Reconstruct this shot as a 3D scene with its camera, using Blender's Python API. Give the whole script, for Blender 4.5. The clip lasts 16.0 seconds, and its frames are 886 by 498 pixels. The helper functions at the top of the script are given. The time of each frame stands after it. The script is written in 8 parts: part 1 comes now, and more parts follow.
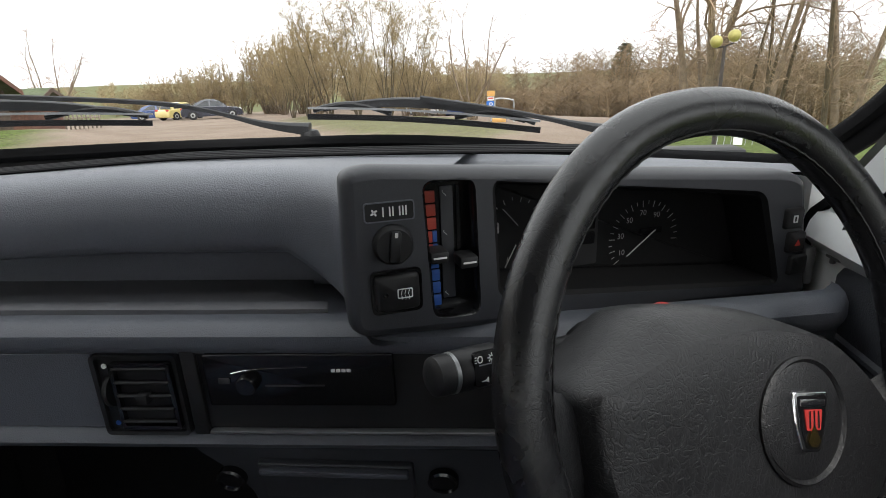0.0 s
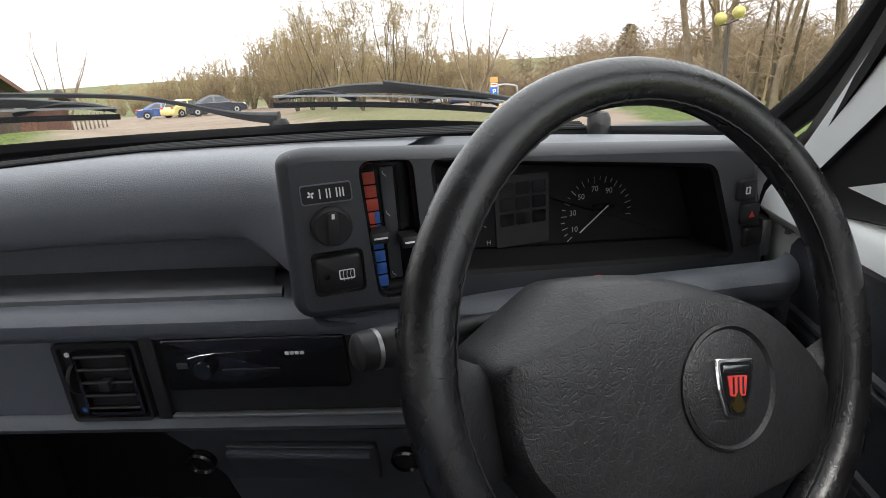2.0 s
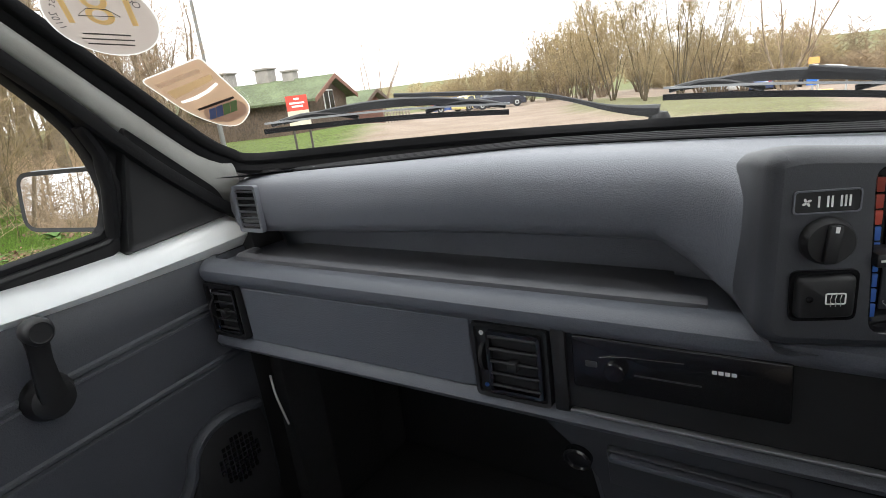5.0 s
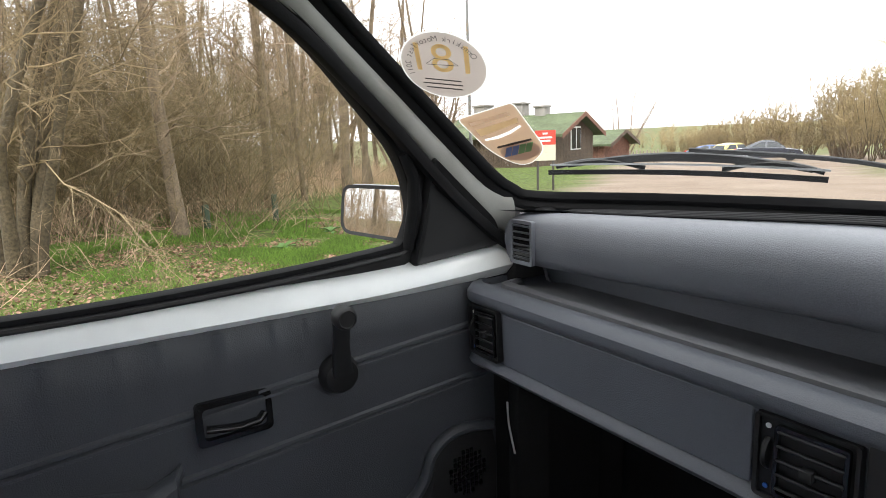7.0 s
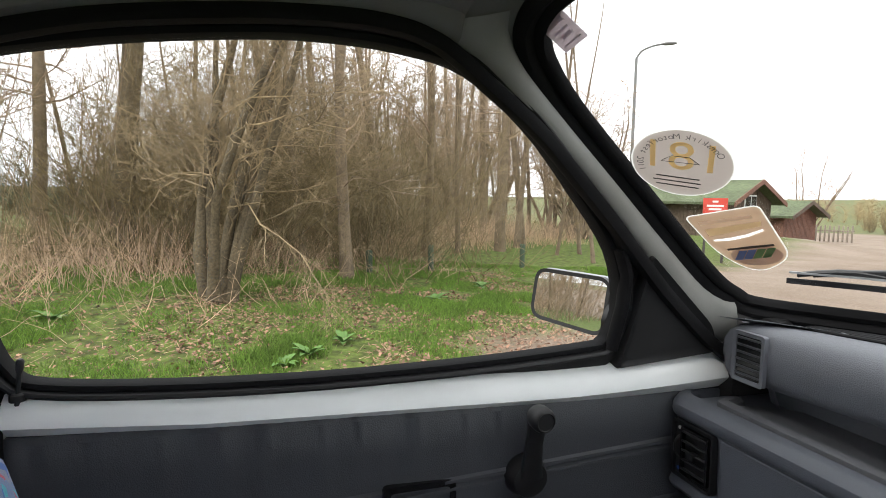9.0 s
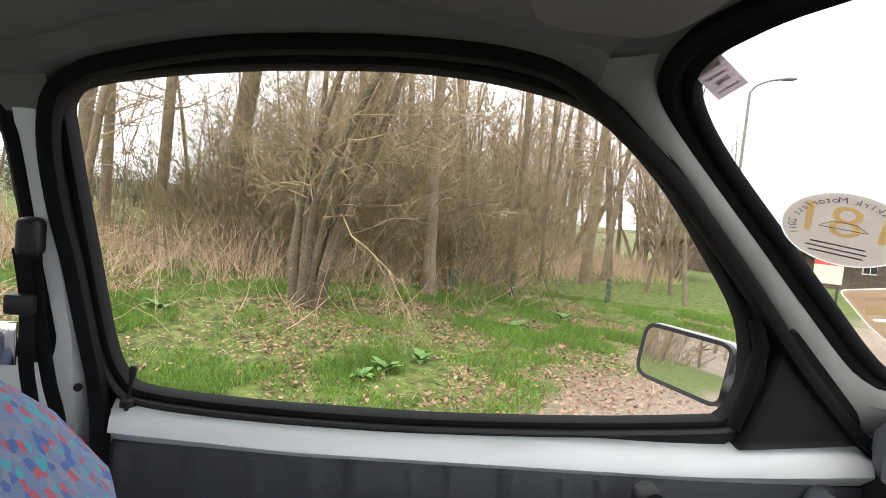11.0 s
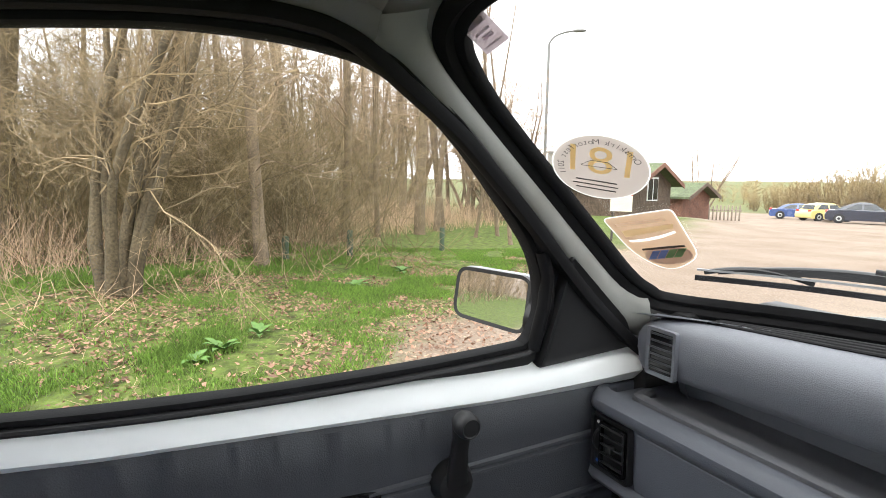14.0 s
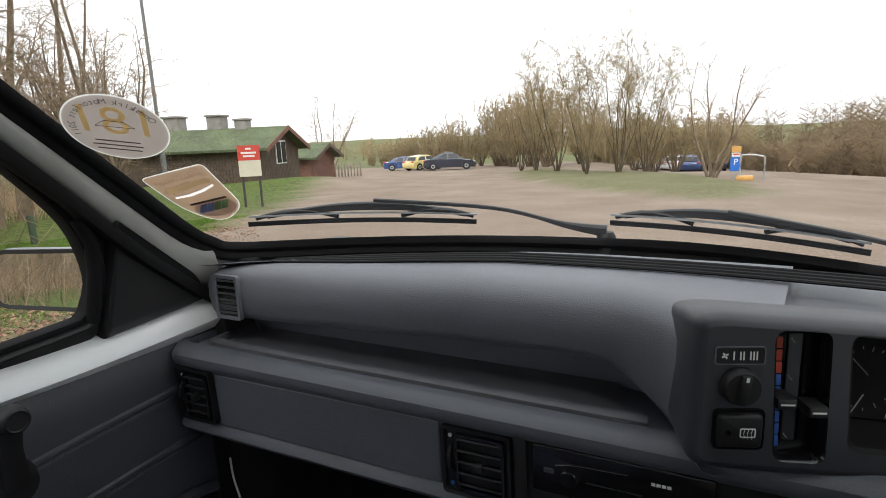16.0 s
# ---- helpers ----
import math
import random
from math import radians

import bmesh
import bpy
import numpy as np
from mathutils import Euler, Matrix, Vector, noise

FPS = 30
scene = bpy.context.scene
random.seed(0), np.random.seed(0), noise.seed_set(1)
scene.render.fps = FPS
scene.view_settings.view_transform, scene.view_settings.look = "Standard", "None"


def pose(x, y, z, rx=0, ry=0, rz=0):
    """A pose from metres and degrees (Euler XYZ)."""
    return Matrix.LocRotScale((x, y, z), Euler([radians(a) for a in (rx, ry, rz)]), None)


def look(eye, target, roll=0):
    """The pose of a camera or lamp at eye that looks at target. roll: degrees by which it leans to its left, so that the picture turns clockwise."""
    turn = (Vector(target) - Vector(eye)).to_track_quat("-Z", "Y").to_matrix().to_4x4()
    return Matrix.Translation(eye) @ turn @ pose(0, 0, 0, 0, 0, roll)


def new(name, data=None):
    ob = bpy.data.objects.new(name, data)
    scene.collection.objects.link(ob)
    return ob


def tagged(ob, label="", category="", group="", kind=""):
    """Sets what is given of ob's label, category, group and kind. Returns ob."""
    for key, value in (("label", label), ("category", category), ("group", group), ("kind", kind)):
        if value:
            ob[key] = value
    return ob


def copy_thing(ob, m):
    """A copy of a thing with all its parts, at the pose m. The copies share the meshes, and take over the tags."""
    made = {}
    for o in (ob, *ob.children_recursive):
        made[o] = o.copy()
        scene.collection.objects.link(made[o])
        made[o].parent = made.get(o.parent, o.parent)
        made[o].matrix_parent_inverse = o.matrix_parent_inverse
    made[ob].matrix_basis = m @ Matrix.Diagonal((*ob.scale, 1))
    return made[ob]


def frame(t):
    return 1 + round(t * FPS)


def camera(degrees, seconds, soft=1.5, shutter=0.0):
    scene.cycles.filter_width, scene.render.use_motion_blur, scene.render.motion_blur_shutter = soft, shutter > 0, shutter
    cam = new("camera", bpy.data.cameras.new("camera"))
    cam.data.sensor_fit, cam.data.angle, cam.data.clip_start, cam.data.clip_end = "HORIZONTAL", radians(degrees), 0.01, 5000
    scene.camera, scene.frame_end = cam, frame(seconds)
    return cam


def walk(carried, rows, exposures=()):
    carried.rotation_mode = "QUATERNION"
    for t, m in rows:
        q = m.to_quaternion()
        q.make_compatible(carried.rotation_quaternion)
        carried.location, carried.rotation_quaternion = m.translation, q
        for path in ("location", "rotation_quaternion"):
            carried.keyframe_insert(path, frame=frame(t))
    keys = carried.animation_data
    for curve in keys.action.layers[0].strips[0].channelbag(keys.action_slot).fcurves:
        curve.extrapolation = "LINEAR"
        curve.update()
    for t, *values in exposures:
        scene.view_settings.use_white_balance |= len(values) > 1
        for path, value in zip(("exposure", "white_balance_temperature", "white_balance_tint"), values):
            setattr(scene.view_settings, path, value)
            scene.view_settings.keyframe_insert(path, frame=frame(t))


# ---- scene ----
cam = camera(78.0, 16.0, soft=0.75)
# seconds, place in metres, turn in degrees
ROWS = [
    (0.0, 0.2410, -0.1675, 1.0901, 72.61, 2.02, 4.70),
    (0.5, 0.2625, -0.1736, 1.0915, 72.09, 2.86, 3.15),
    (1.0, 0.2804, -0.1761, 1.0876, 71.98, 3.11, 3.48),
    (1.5, 0.2815, -0.1703, 1.0840, 71.72, 3.45, 3.31),
    (2.0, 0.3007, -0.1696, 1.0804, 71.49, 3.90, 5.08),
    (2.5, 0.2851, -0.1652, 1.0741, 71.79, 3.72, 8.94),
    (3.0, 0.2176, -0.1339, 1.0559, 72.60, 4.27, 14.52),
    (5.5, 0.1381, -0.1945, 1.1000, 74.60, 6.95, 38.80),
    (6.0, 0.1307, -0.1825, 1.0976, 76.86, 6.45, 46.25),
    (6.5, 0.1114, -0.2222, 1.1116, 77.99, 4.29, 51.21),
    (7.0, 0.0982, -0.2437, 1.1169, 78.71, 2.26, 57.11),
    (7.5, 0.0487, -0.2467, 1.1221, 81.11, 1.84, 62.47),
    (8.0, 0.0278, -0.2668, 1.1388, 82.96, 0.66, 66.32),
    (8.5, 0.0336, -0.2910, 1.1627, 84.31, 0.55, 69.50),
    (9.0, 0.0185, -0.3086, 1.1697, 84.60, -0.95, 72.78),
    (9.5, 0.0095, -0.3279, 1.1713, 85.33, -3.05, 75.72),
    (12.0, -0.0550, -0.3380, 1.2088, 86.25, -5.75, 83.73),
    (12.5, -0.0589, -0.3381, 1.2111, 86.18, -5.88, 84.16),
    (13.0, -0.0404, -0.3413, 1.2052, 86.11, -4.64, 80.48),
    (13.5, -0.0047, -0.3389, 1.1949, 85.15, -2.64, 73.13),
    (14.0, -0.0132, -0.2985, 1.1988, 82.87, -0.87, 64.36),
    (14.5, -0.0029, -0.2583, 1.1883, 81.88, -0.30, 55.13),
    (15.0, 0.0824, -0.2500, 1.2054, 80.70, 0.85, 46.51),
    (15.5, 0.1396, -0.2803, 1.1962, 79.80, 2.09, 34.84),
    (16.0, 0.1408, -0.2568, 1.1850, 78.74, 2.38, 27.47),
]
walk(cam, [(t, pose(x, y, z, rx, ry, rz)) for t, x, y, z, rx, ry, rz in ROWS], [(0.0, 0.88), (1.5, 1.1), (2.0, 1.2), (2.5, 1.2), (3.0, 1.35), (5.5, 1.5), (7.5, 1.35), (9.0, 1.15), (12.5, 1.84), (13.5, 1.88), (14.5, 1.52), (15.0, 1.38), (16.0, 0.68)])

# ---- light: a bright overcast sky, the sun veiled behind it ----
world = bpy.data.worlds.new("overcast_sky")
scene.world = world
world.use_nodes = True
wn, wl = world.node_tree.nodes, world.node_tree.links
wn.clear()
w_out = wn.new("ShaderNodeOutputWorld")
w_bg = wn.new("ShaderNodeBackground")
w_sky = wn.new("ShaderNodeTexSky")
w_sky.sky_type = "NISHITA"
w_sky.sun_disc = False
w_sky.sun_elevation, w_sky.sun_rotation = radians(42), radians(200)
w_sky.dust_density, w_sky.air_density, w_sky.ozone_density = 6.0, 1.0, 1.0
w_hsv = wn.new("ShaderNodeHueSaturation")
w_hsv.inputs["Saturation"].default_value = 0.10
w_mix = wn.new("ShaderNodeMix")
w_mix.data_type = "RGBA"
w_mix.inputs["Factor"].default_value = 0.82
w_mix.inputs["B"].default_value = (9.6, 9.7, 9.9, 1)
wl.new(w_sky.outputs[0], w_hsv.inputs["Color"])
wl.new(w_hsv.outputs[0], w_mix.inputs["A"])
wl.new(w_mix.outputs["Result"], w_bg.inputs["Color"])
w_bg.inputs["Strength"].default_value = 0.13
wl.new(w_bg.outputs[0], w_out.inputs["Surface"])
sun_data = bpy.data.lights.new("sun", "SUN")
sun_data.energy, sun_data.angle, sun_data.color = 0.9, radians(20), (1.0, 0.96, 0.9)
sun = new("sun", sun_data)
sun.matrix_world = look((0, 0, 30), (-9, 14, 8))

# ---- materials ----
def material(name, color, rough=0.6, metal=0.0, var=0.12, scale=8.0, fine=0.0, fine_scale=300.0, bump=0.0, bump_scale=400.0, spec=0.5, coat=0.0, island=0.0):
    """A procedural surface: base colour varied at two sizes, roughness varied, fine relief."""
    m = bpy.data.materials.new(name)
    m.use_nodes = True
    n, l = m.node_tree.nodes, m.node_tree.links
    b = n["Principled BSDF"]
    tc = n.new("ShaderNodeTexCoord")
    no = n.new("ShaderNodeTexNoise")
    no.inputs["Scale"].default_value, no.inputs["Detail"].default_value = scale, 6
    l.new(tc.outputs["Object"], no.inputs["Vector"])
    ramp = n.new("ShaderNodeMapRange")
    ramp.inputs["From Min"].default_value, ramp.inputs["From Max"].default_value = 0.25, 0.75
    ramp.inputs["To Min"].default_value, ramp.inputs["To Max"].default_value = 1 - var, 1 + var
    l.new(no.outputs[0], ramp.inputs["Value"])
    value = ramp.outputs[0]
    if fine:
        nf = n.new("ShaderNodeTexNoise")
        nf.inputs["Scale"].default_value, nf.inputs["Detail"].default_value = fine_scale, 3
        l.new(tc.outputs["Object"], nf.inputs["Vector"])
        rf = n.new("ShaderNodeMapRange")
        rf.inputs["From Min"].default_value, rf.inputs["From Max"].default_value = 0.3, 0.7
        rf.inputs["To Min"].default_value, rf.inputs["To Max"].default_value = 1 - fine, 1 + fine
        l.new(nf.outputs[0], rf.inputs["Value"])
        mu = n.new("ShaderNodeMath")
        mu.operation = "MULTIPLY"
        l.new(value, mu.inputs[0]), l.new(rf.outputs[0], mu.inputs[1])
        value = mu.outputs[0]
    if island:
        ge = n.new("ShaderNodeNewGeometry")
        ri = n.new("ShaderNodeMapRange")
        ri.inputs["To Min"].default_value, ri.inputs["To Max"].default_value = 1 - island, 1 + island
        l.new(ge.outputs["Random Per Island"], ri.inputs["Value"])
        mi = n.new("ShaderNodeMath")
        mi.operation = "MULTIPLY"
        l.new(value, mi.inputs[0]), l.new(ri.outputs[0], mi.inputs[1])
        value = mi.outputs[0]
    vm = n.new("ShaderNodeVectorMath")
    vm.operation = "SCALE"
    vm.inputs[0].default_value = color
    l.new(value, vm.inputs["Scale"])
    l.new(vm.outputs[0], b.inputs["Base Color"])
    rr = n.new("ShaderNodeMapRange")
    rr.inputs["To Min"].default_value, rr.inputs["To Max"].default_value = max(0.02, rough - 0.08), min(1, rough + 0.08)
    l.new(no.outputs[0], rr.inputs["Value"])
    l.new(rr.outputs[0], b.inputs["Roughness"])
    b.inputs["Metallic"].default_value = metal
    b.inputs["Specular IOR Level"].default_value = spec
    b.inputs["Coat Weight"].default_value = coat
    b.inputs["Coat Roughness"].default_value = 0.08
    if bump:
        nb = n.new("ShaderNodeTexNoise")
        nb.inputs["Scale"].default_value, nb.inputs["Detail"].default_value = bump_scale, 4
        l.new(tc.outputs["Object"], nb.inputs["Vector"])
        bu = n.new("ShaderNodeBump")
        bu.inputs["Strength"].default_value = bump
        bu.inputs["Distance"].default_value = 0.6 / bump_scale
        l.new(nb.outputs[0], bu.inputs["Height"])
        l.new(bu.outputs[0], b.inputs["Normal"])
    return m


def glass_material(name, tint=(1, 1, 1), rough=0.0):
    """Thin clear pane: light goes straight through, a little mirrors by Fresnel."""
    m = bpy.data.materials.new(name)
    m.use_nodes = True
    n, l = m.node_tree.nodes, m.node_tree.links
    n.clear()
    out = n.new("ShaderNodeOutputMaterial")
    tr = n.new("ShaderNodeBsdfTransparent")
    tr.inputs[0].default_value = (*tint, 1)
    gl = n.new("ShaderNodeBsdfGlossy")
    gl.inputs["Roughness"].default_value = rough
    fr = n.new("ShaderNodeFresnel")
    fr.inputs["IOR"].default_value = 1.30
    mx = n.new("ShaderNodeMixShader")
    l.new(fr.outputs[0], mx.inputs[0])
    l.new(tr.outputs[0], mx.inputs[1])
    l.new(gl.outputs[0], mx.inputs[2])
    l.new(mx.outputs[0], out.inputs["Surface"])
    return m


M_PAD = material("grey_soft_vinyl", (0.108, 0.115, 0.133), 0.48, var=0.10, scale=5, fine=0.16, fine_scale=700, bump=0.7, bump_scale=600)
M_LOWER = material("grey_moulded_plastic", (0.080, 0.086, 0.102), 0.50, var=0.10, scale=7, fine=0.16, fine_scale=800, bump=0.6, bump_scale=700)
M_BLACK = material("black_plastic", (0.013, 0.013, 0.014), 0.5, spec=0.35, var=0.2, scale=20, bump=0.15, bump_scale=800)
M_BLACK_GLOSS = material("gloss_black_plastic", (0.008, 0.008, 0.009), 0.18, var=0.2, scale=20)
M_RUBBER = material("black_rubber", (0.010, 0.010, 0.011), 0.75, spec=0.12, var=0.25, scale=15, bump=0.2, bump_scale=300)
M_MAT = material("ribbed_rubber_mat", (0.066, 0.067, 0.074), 0.42, var=0.15, scale=30, fine=0.35, fine_scale=1500, bump=0.8, bump_scale=1300)
M_SILVER = material("pale_silver_paint", (0.80, 0.82, 0.82), 0.35, metal=0.0, var=0.05, scale=12, fine=0.04, fine_scale=2500, coat=0.6)
M_SILVER_OUT = material("white_gold_metallic_paint", (0.66, 0.68, 0.68), 0.25, metal=0.2, var=0.04, scale=4, coat=1.0)
M_PILLAR = material("grey_pillar_trim", (0.25, 0.25, 0.236), 0.7, var=0.10, scale=25, fine=0.08, fine_scale=1200, bump=0.25, bump_scale=700)
M_ROOF = material("grey_headlining", (0.20, 0.195, 0.185), 0.95, var=0.08, scale=10, fine=0.15, fine_scale=1500, bump=0.4, bump_scale=1500)
M_DOORTRIM = material("charcoal_vinyl_trim", (0.044, 0.047, 0.055), 0.50, var=0.12, scale=6, fine=0.16, fine_scale=700, bump=0.6, bump_scale=500)
M_LEATHER = material("worn_black_leather", (0.012, 0.012, 0.013), 0.27, var=0.30, scale=30, fine=0.15, fine_scale=500)
# dash plastic in a darker tone: housing, console, vent slats and lever track
M_BINN = material("darker_dash_plastic", (0.034, 0.036, 0.042), 0.50, var=0.10, scale=9, fine=0.10, fine_scale=1000, bump=0.30, bump_scale=1000)
M_HUB = material("soft_black_wheel_pad", (0.015, 0.015, 0.0165), 0.42, var=0.12, scale=25)


def creased(m, scale, depth, warp=0.02):
    """Leather-like relief: a net of fine creases over a pebbled grain."""
    n, l = m.node_tree.nodes, m.node_tree.links
    tc, wn_, ad = n.new("ShaderNodeTexCoord"), n.new("ShaderNodeTexNoise"), n.new("ShaderNodeVectorMath")
    wn_.inputs["Scale"].default_value = scale * 0.5
    ad.operation = "MULTIPLY_ADD"
    ad.inputs[1].default_value = (warp, warp, warp)
    l.new(tc.outputs["Object"], wn_.inputs["Vector"])
    l.new(wn_.outputs["Color"], ad.inputs[0])
    l.new(tc.outputs["Object"], ad.inputs[2])
    last = None
    for sc, d in ((scale, depth), (scale * 3.2, depth * 0.35)):
        vo = n.new("ShaderNodeTexVoronoi")
        vo.feature = "DISTANCE_TO_EDGE"
        vo.inputs["Scale"].default_value = sc
        l.new(ad.outputs[0], vo.inputs["Vector"])
        mr = n.new("ShaderNodeMapRange")
        mr.inputs["From Max"].default_value = 0.16
        l.new(vo.outputs["Distance"], mr.inputs["Value"])
        bu = n.new("ShaderNodeBump")
        bu.inputs["Strength"].default_value, bu.inputs["Distance"].default_value = 0.6, d
        l.new(mr.outputs[0], bu.inputs["Height"])
        if last:
            l.new(last.outputs[0], bu.inputs["Normal"])
        last = bu
    l.new(last.outputs[0], n["Principled BSDF"].inputs["Normal"])


creased(M_HUB, 170, 0.00030, 0.02)
creased(M_LEATHER, 190, 0.00011, 0.02)
M_CARPET = material("black_carpet", (0.012, 0.012, 0.013), 0.95, var=0.3, scale=60, bump=0.8, bump_scale=900)
M_CHROME = material("chrome", (0.75, 0.75, 0.76), 0.12, metal=1.0, var=0.03)
M_WHITE = material("white_print", (0.72, 0.72, 0.70), 0.6, var=0.04)
M_GREYMETAL = material("grey_metal", (0.22, 0.225, 0.23), 0.4, metal=0.7, var=0.12, scale=20)
M_RED = material("red_plastic", (0.50, 0.035, 0.03), 0.5, var=0.1, scale=40)
M_ORANGE = material("red_orange_print", (0.33, 0.040, 0.022), 0.6, var=0.1, scale=40)
M_BLUE = material("blue_print", (0.02, 0.085, 0.33), 0.6, var=0.1, scale=40)
M_GLASS = glass_material("clear_glass", (0.96, 0.98, 0.97))
M_GLASS_DARK = glass_material("dark_glass", (0.35, 0.38, 0.38))
M_MIRROR = material("mirror_silvering", (0.80, 0.81, 0.81), 0.03, metal=1.0, var=0.01)
for lk in list(M_MIRROR.node_tree.nodes["Principled BSDF"].inputs["Roughness"].links):
    M_MIRROR.node_tree.links.remove(lk)
M_MIRROR.node_tree.nodes["Principled BSDF"].inputs["Roughness"].default_value = 0.01

# ---- mesh helpers ----
def mesh_of(name, bm, mat, smooth=True):
    me = bpy.data.meshes.new(name)
    bmesh.ops.recalc_face_normals(bm, faces=bm.faces)
    bm.to_mesh(me)
    bm.free()
    if smooth:
        for p in me.polygons:
            p.use_smooth = True
        me.set_sharp_from_angle(angle=radians(38))
    me.materials.append(mat)
    return me


def part(name, bm, mat, parent=None, label="", smooth=True):
    ob = new(name, mesh_of(name, bm, mat, smooth))
    if parent:
        ob.parent = parent
    if label:
        ob["label"] = label
    return ob


def thing(name, label, category, group="", kind="", at=(0, 0, 0)):
    ob = new(name)
    ob.empty_display_size = 0.05
    ob.location = at
    return tagged(ob, label, category, group, kind)


def ring_faces(bm, rings, closed=True, caps=True):
    """Faces between rings of vertices; each ring closed when asked."""
    vs = [[bm.verts.new(p) for p in r] for r in rings]
    for a, b in zip(vs, vs[1:]):
        n = len(a)
        for i in range(n if closed else n - 1):
            j = (i + 1) % n
            bm.faces.new((a[i], a[j], b[j], b[i]))
    if caps and closed:
        bm.faces.new(vs[0][::-1])
        bm.faces.new(vs[-1])
    return vs


def loft(sections, closed=False, caps=False, bm=None):
    bm = bm or bmesh.new()
    ring_faces(bm, sections, closed, caps)
    return bm


def frames(path, up=(0, 0, 1), cyclic=False):
    """Tangent, side and up at each point of a path."""
    out, n = [], len(path)
    up = Vector(up)
    for i in range(n):
        a = path[(i - 1) % n] if cyclic or i > 0 else path[0]
        b = path[(i + 1) % n] if cyclic or i < n - 1 else path[-1]
        t = (Vector(b) - Vector(a)).normalized()
        s = t.cross(up)
        if s.length < 1e-4:
            s = t.cross(Vector((0, 1, 0)))
        s.normalize()
        out.append((t, s, s.cross(t)))
    return out


def sweep(path, profile, up=(0, 0, 1), cyclic=False, scale=None, bm=None):
    """A closed profile of (side, up) pairs swept along a path."""
    bm = bm or bmesh.new()
    rings = []
    for i, (p, (t, s, u)) in enumerate(zip(path, frames(path, up, cyclic))):
        k = scale[i] if scale else 1.0
        rings.append([Vector(p) + s * a * k + u * b * k for a, b in profile])
    if cyclic:
        rings.append(rings[0])
        vs = [[bm.verts.new(p) for p in r] for r in rings[:-1]]
        vs.append(vs[0])
        for a, b in zip(vs, vs[1:]):
            for i in range(len(a)):
                j = (i + 1) % len(a)
                bm.faces.new((a[i], a[j], b[j], b[i]))
    else:
        ring_faces(bm, rings)
    return bm


def oval(w, h, n=10, power=2.0):
    pts = []
    for i in range(n):
        a = 2 * math.pi * i / n
        c, s = math.cos(a), math.sin(a)
        pts.append((w * math.copysign(abs(c) ** (2 / power), c), h * math.copysign(abs(s) ** (2 / power), s)))
    return pts


def rounded(pts, r, n=4):
    """A polygon in the plane with its corners rounded."""
    out, k = [], len(pts)
    for i in range(k):
        p, a, b = Vector(pts[i]), Vector(pts[i - 1]), Vector(pts[(i + 1) % k])
        ri = r[i] if isinstance(r, (list, tuple)) else r
        ri = min(ri, (a - p).length * 0.49, (b - p).length * 0.49)
        s, e = p + (a - p).normalized() * ri, p + (b - p).normalized() * ri
        for j in range(n + 1):
            f = j / n
            out.append(tuple((1 - f) ** 2 * s + 2 * f * (1 - f) * p + f * f * e))
    return out


def box2(u0, v0, u1, v1):
    return [(u0, v0), (u1, v0), (u1, v1), (u0, v1)]


def slab(outline, depth, m=Matrix(), bevel=0.0, bm=None):
    """A flat outline (u, v) as a slab: front at w=0, back at w=-depth, front edge bevelled; m places it."""
    bm = bm or bmesh.new()
    n = len(outline)
    c = Vector((sum(p[0] for p in outline) / n, sum(p[1] for p in outline) / n))
    rings = [[(p[0], p[1], -depth) for p in outline]]
    if bevel:
        rings.append([(p[0], p[1], -bevel) for p in outline])
        inner = []
        for i, p in enumerate(outline):
            p = Vector(p)
            e = (Vector(outline[(i + 1) % n]) - Vector(outline[i - 1])).normalized()
            nrm = Vector((-e.y, e.x))
            if nrm.dot(c - p) < 0:
                nrm = -nrm
            inner.append((p + nrm * bevel * 0.4, p + nrm * bevel))
        rings.append([(q[0].x, q[0].y, -bevel * 0.3) for q in inner])
        rings.append([(q[1].x, q[1].y, 0) for q in inner])
    else:
        rings.append([(p[0], p[1], 0) for p in outline])
    ring_faces(bm, [[m @ Vector(p) for p in r] for r in rings])
    return bm


def frame_slab(outer, inner, depth, m=Matrix(), bm=None, lip=0.0):
    """A flat frame between two outlines with the same number of points."""
    bm = bm or bmesh.new()
    rings = [[(*p, -depth) for p in outer], [(*p, 0) for p in outer], [(*p, lip) for p in inner], [(*p, -depth) for p in inner]]
    rings.append(rings[0])
    vs = [[bm.verts.new(m @ Vector(p)) for p in r] for r in rings[:-1]]
    vs.append(vs[0])
    for a, b in zip(vs, vs[1:]):
        for i in range(len(a)):
            j = (i + 1) % len(a)
            bm.faces.new((a[i], a[j], b[j], b[i]))
    return bm


def block(x0, y0, z0, x1, y1, z1, bevel=0.0, m=Matrix(), seg=2, bm=None):
    own = bmesh.new()
    bmesh.ops.create_cube(own, size=1.0)
    for v in own.verts:
        v.co = ((x0 + x1) / 2 + v.co.x * (x1 - x0), (y0 + y1) / 2 + v.co.y * (y1 - y0), (z0 + z1) / 2 + v.co.z * (z1 - z0))
    if bevel:
        bmesh.ops.bevel(own, geom=own.edges[:], offset=bevel, segments=seg, profile=0.5, affect="EDGES")
    own.transform(m)
    if bm is None:
        return own
    me = bpy.data.meshes.new("tmp")
    own.to_mesh(me)
    own.free()
    bm.from_mesh(me)
    bpy.data.meshes.remove(me)
    return bm


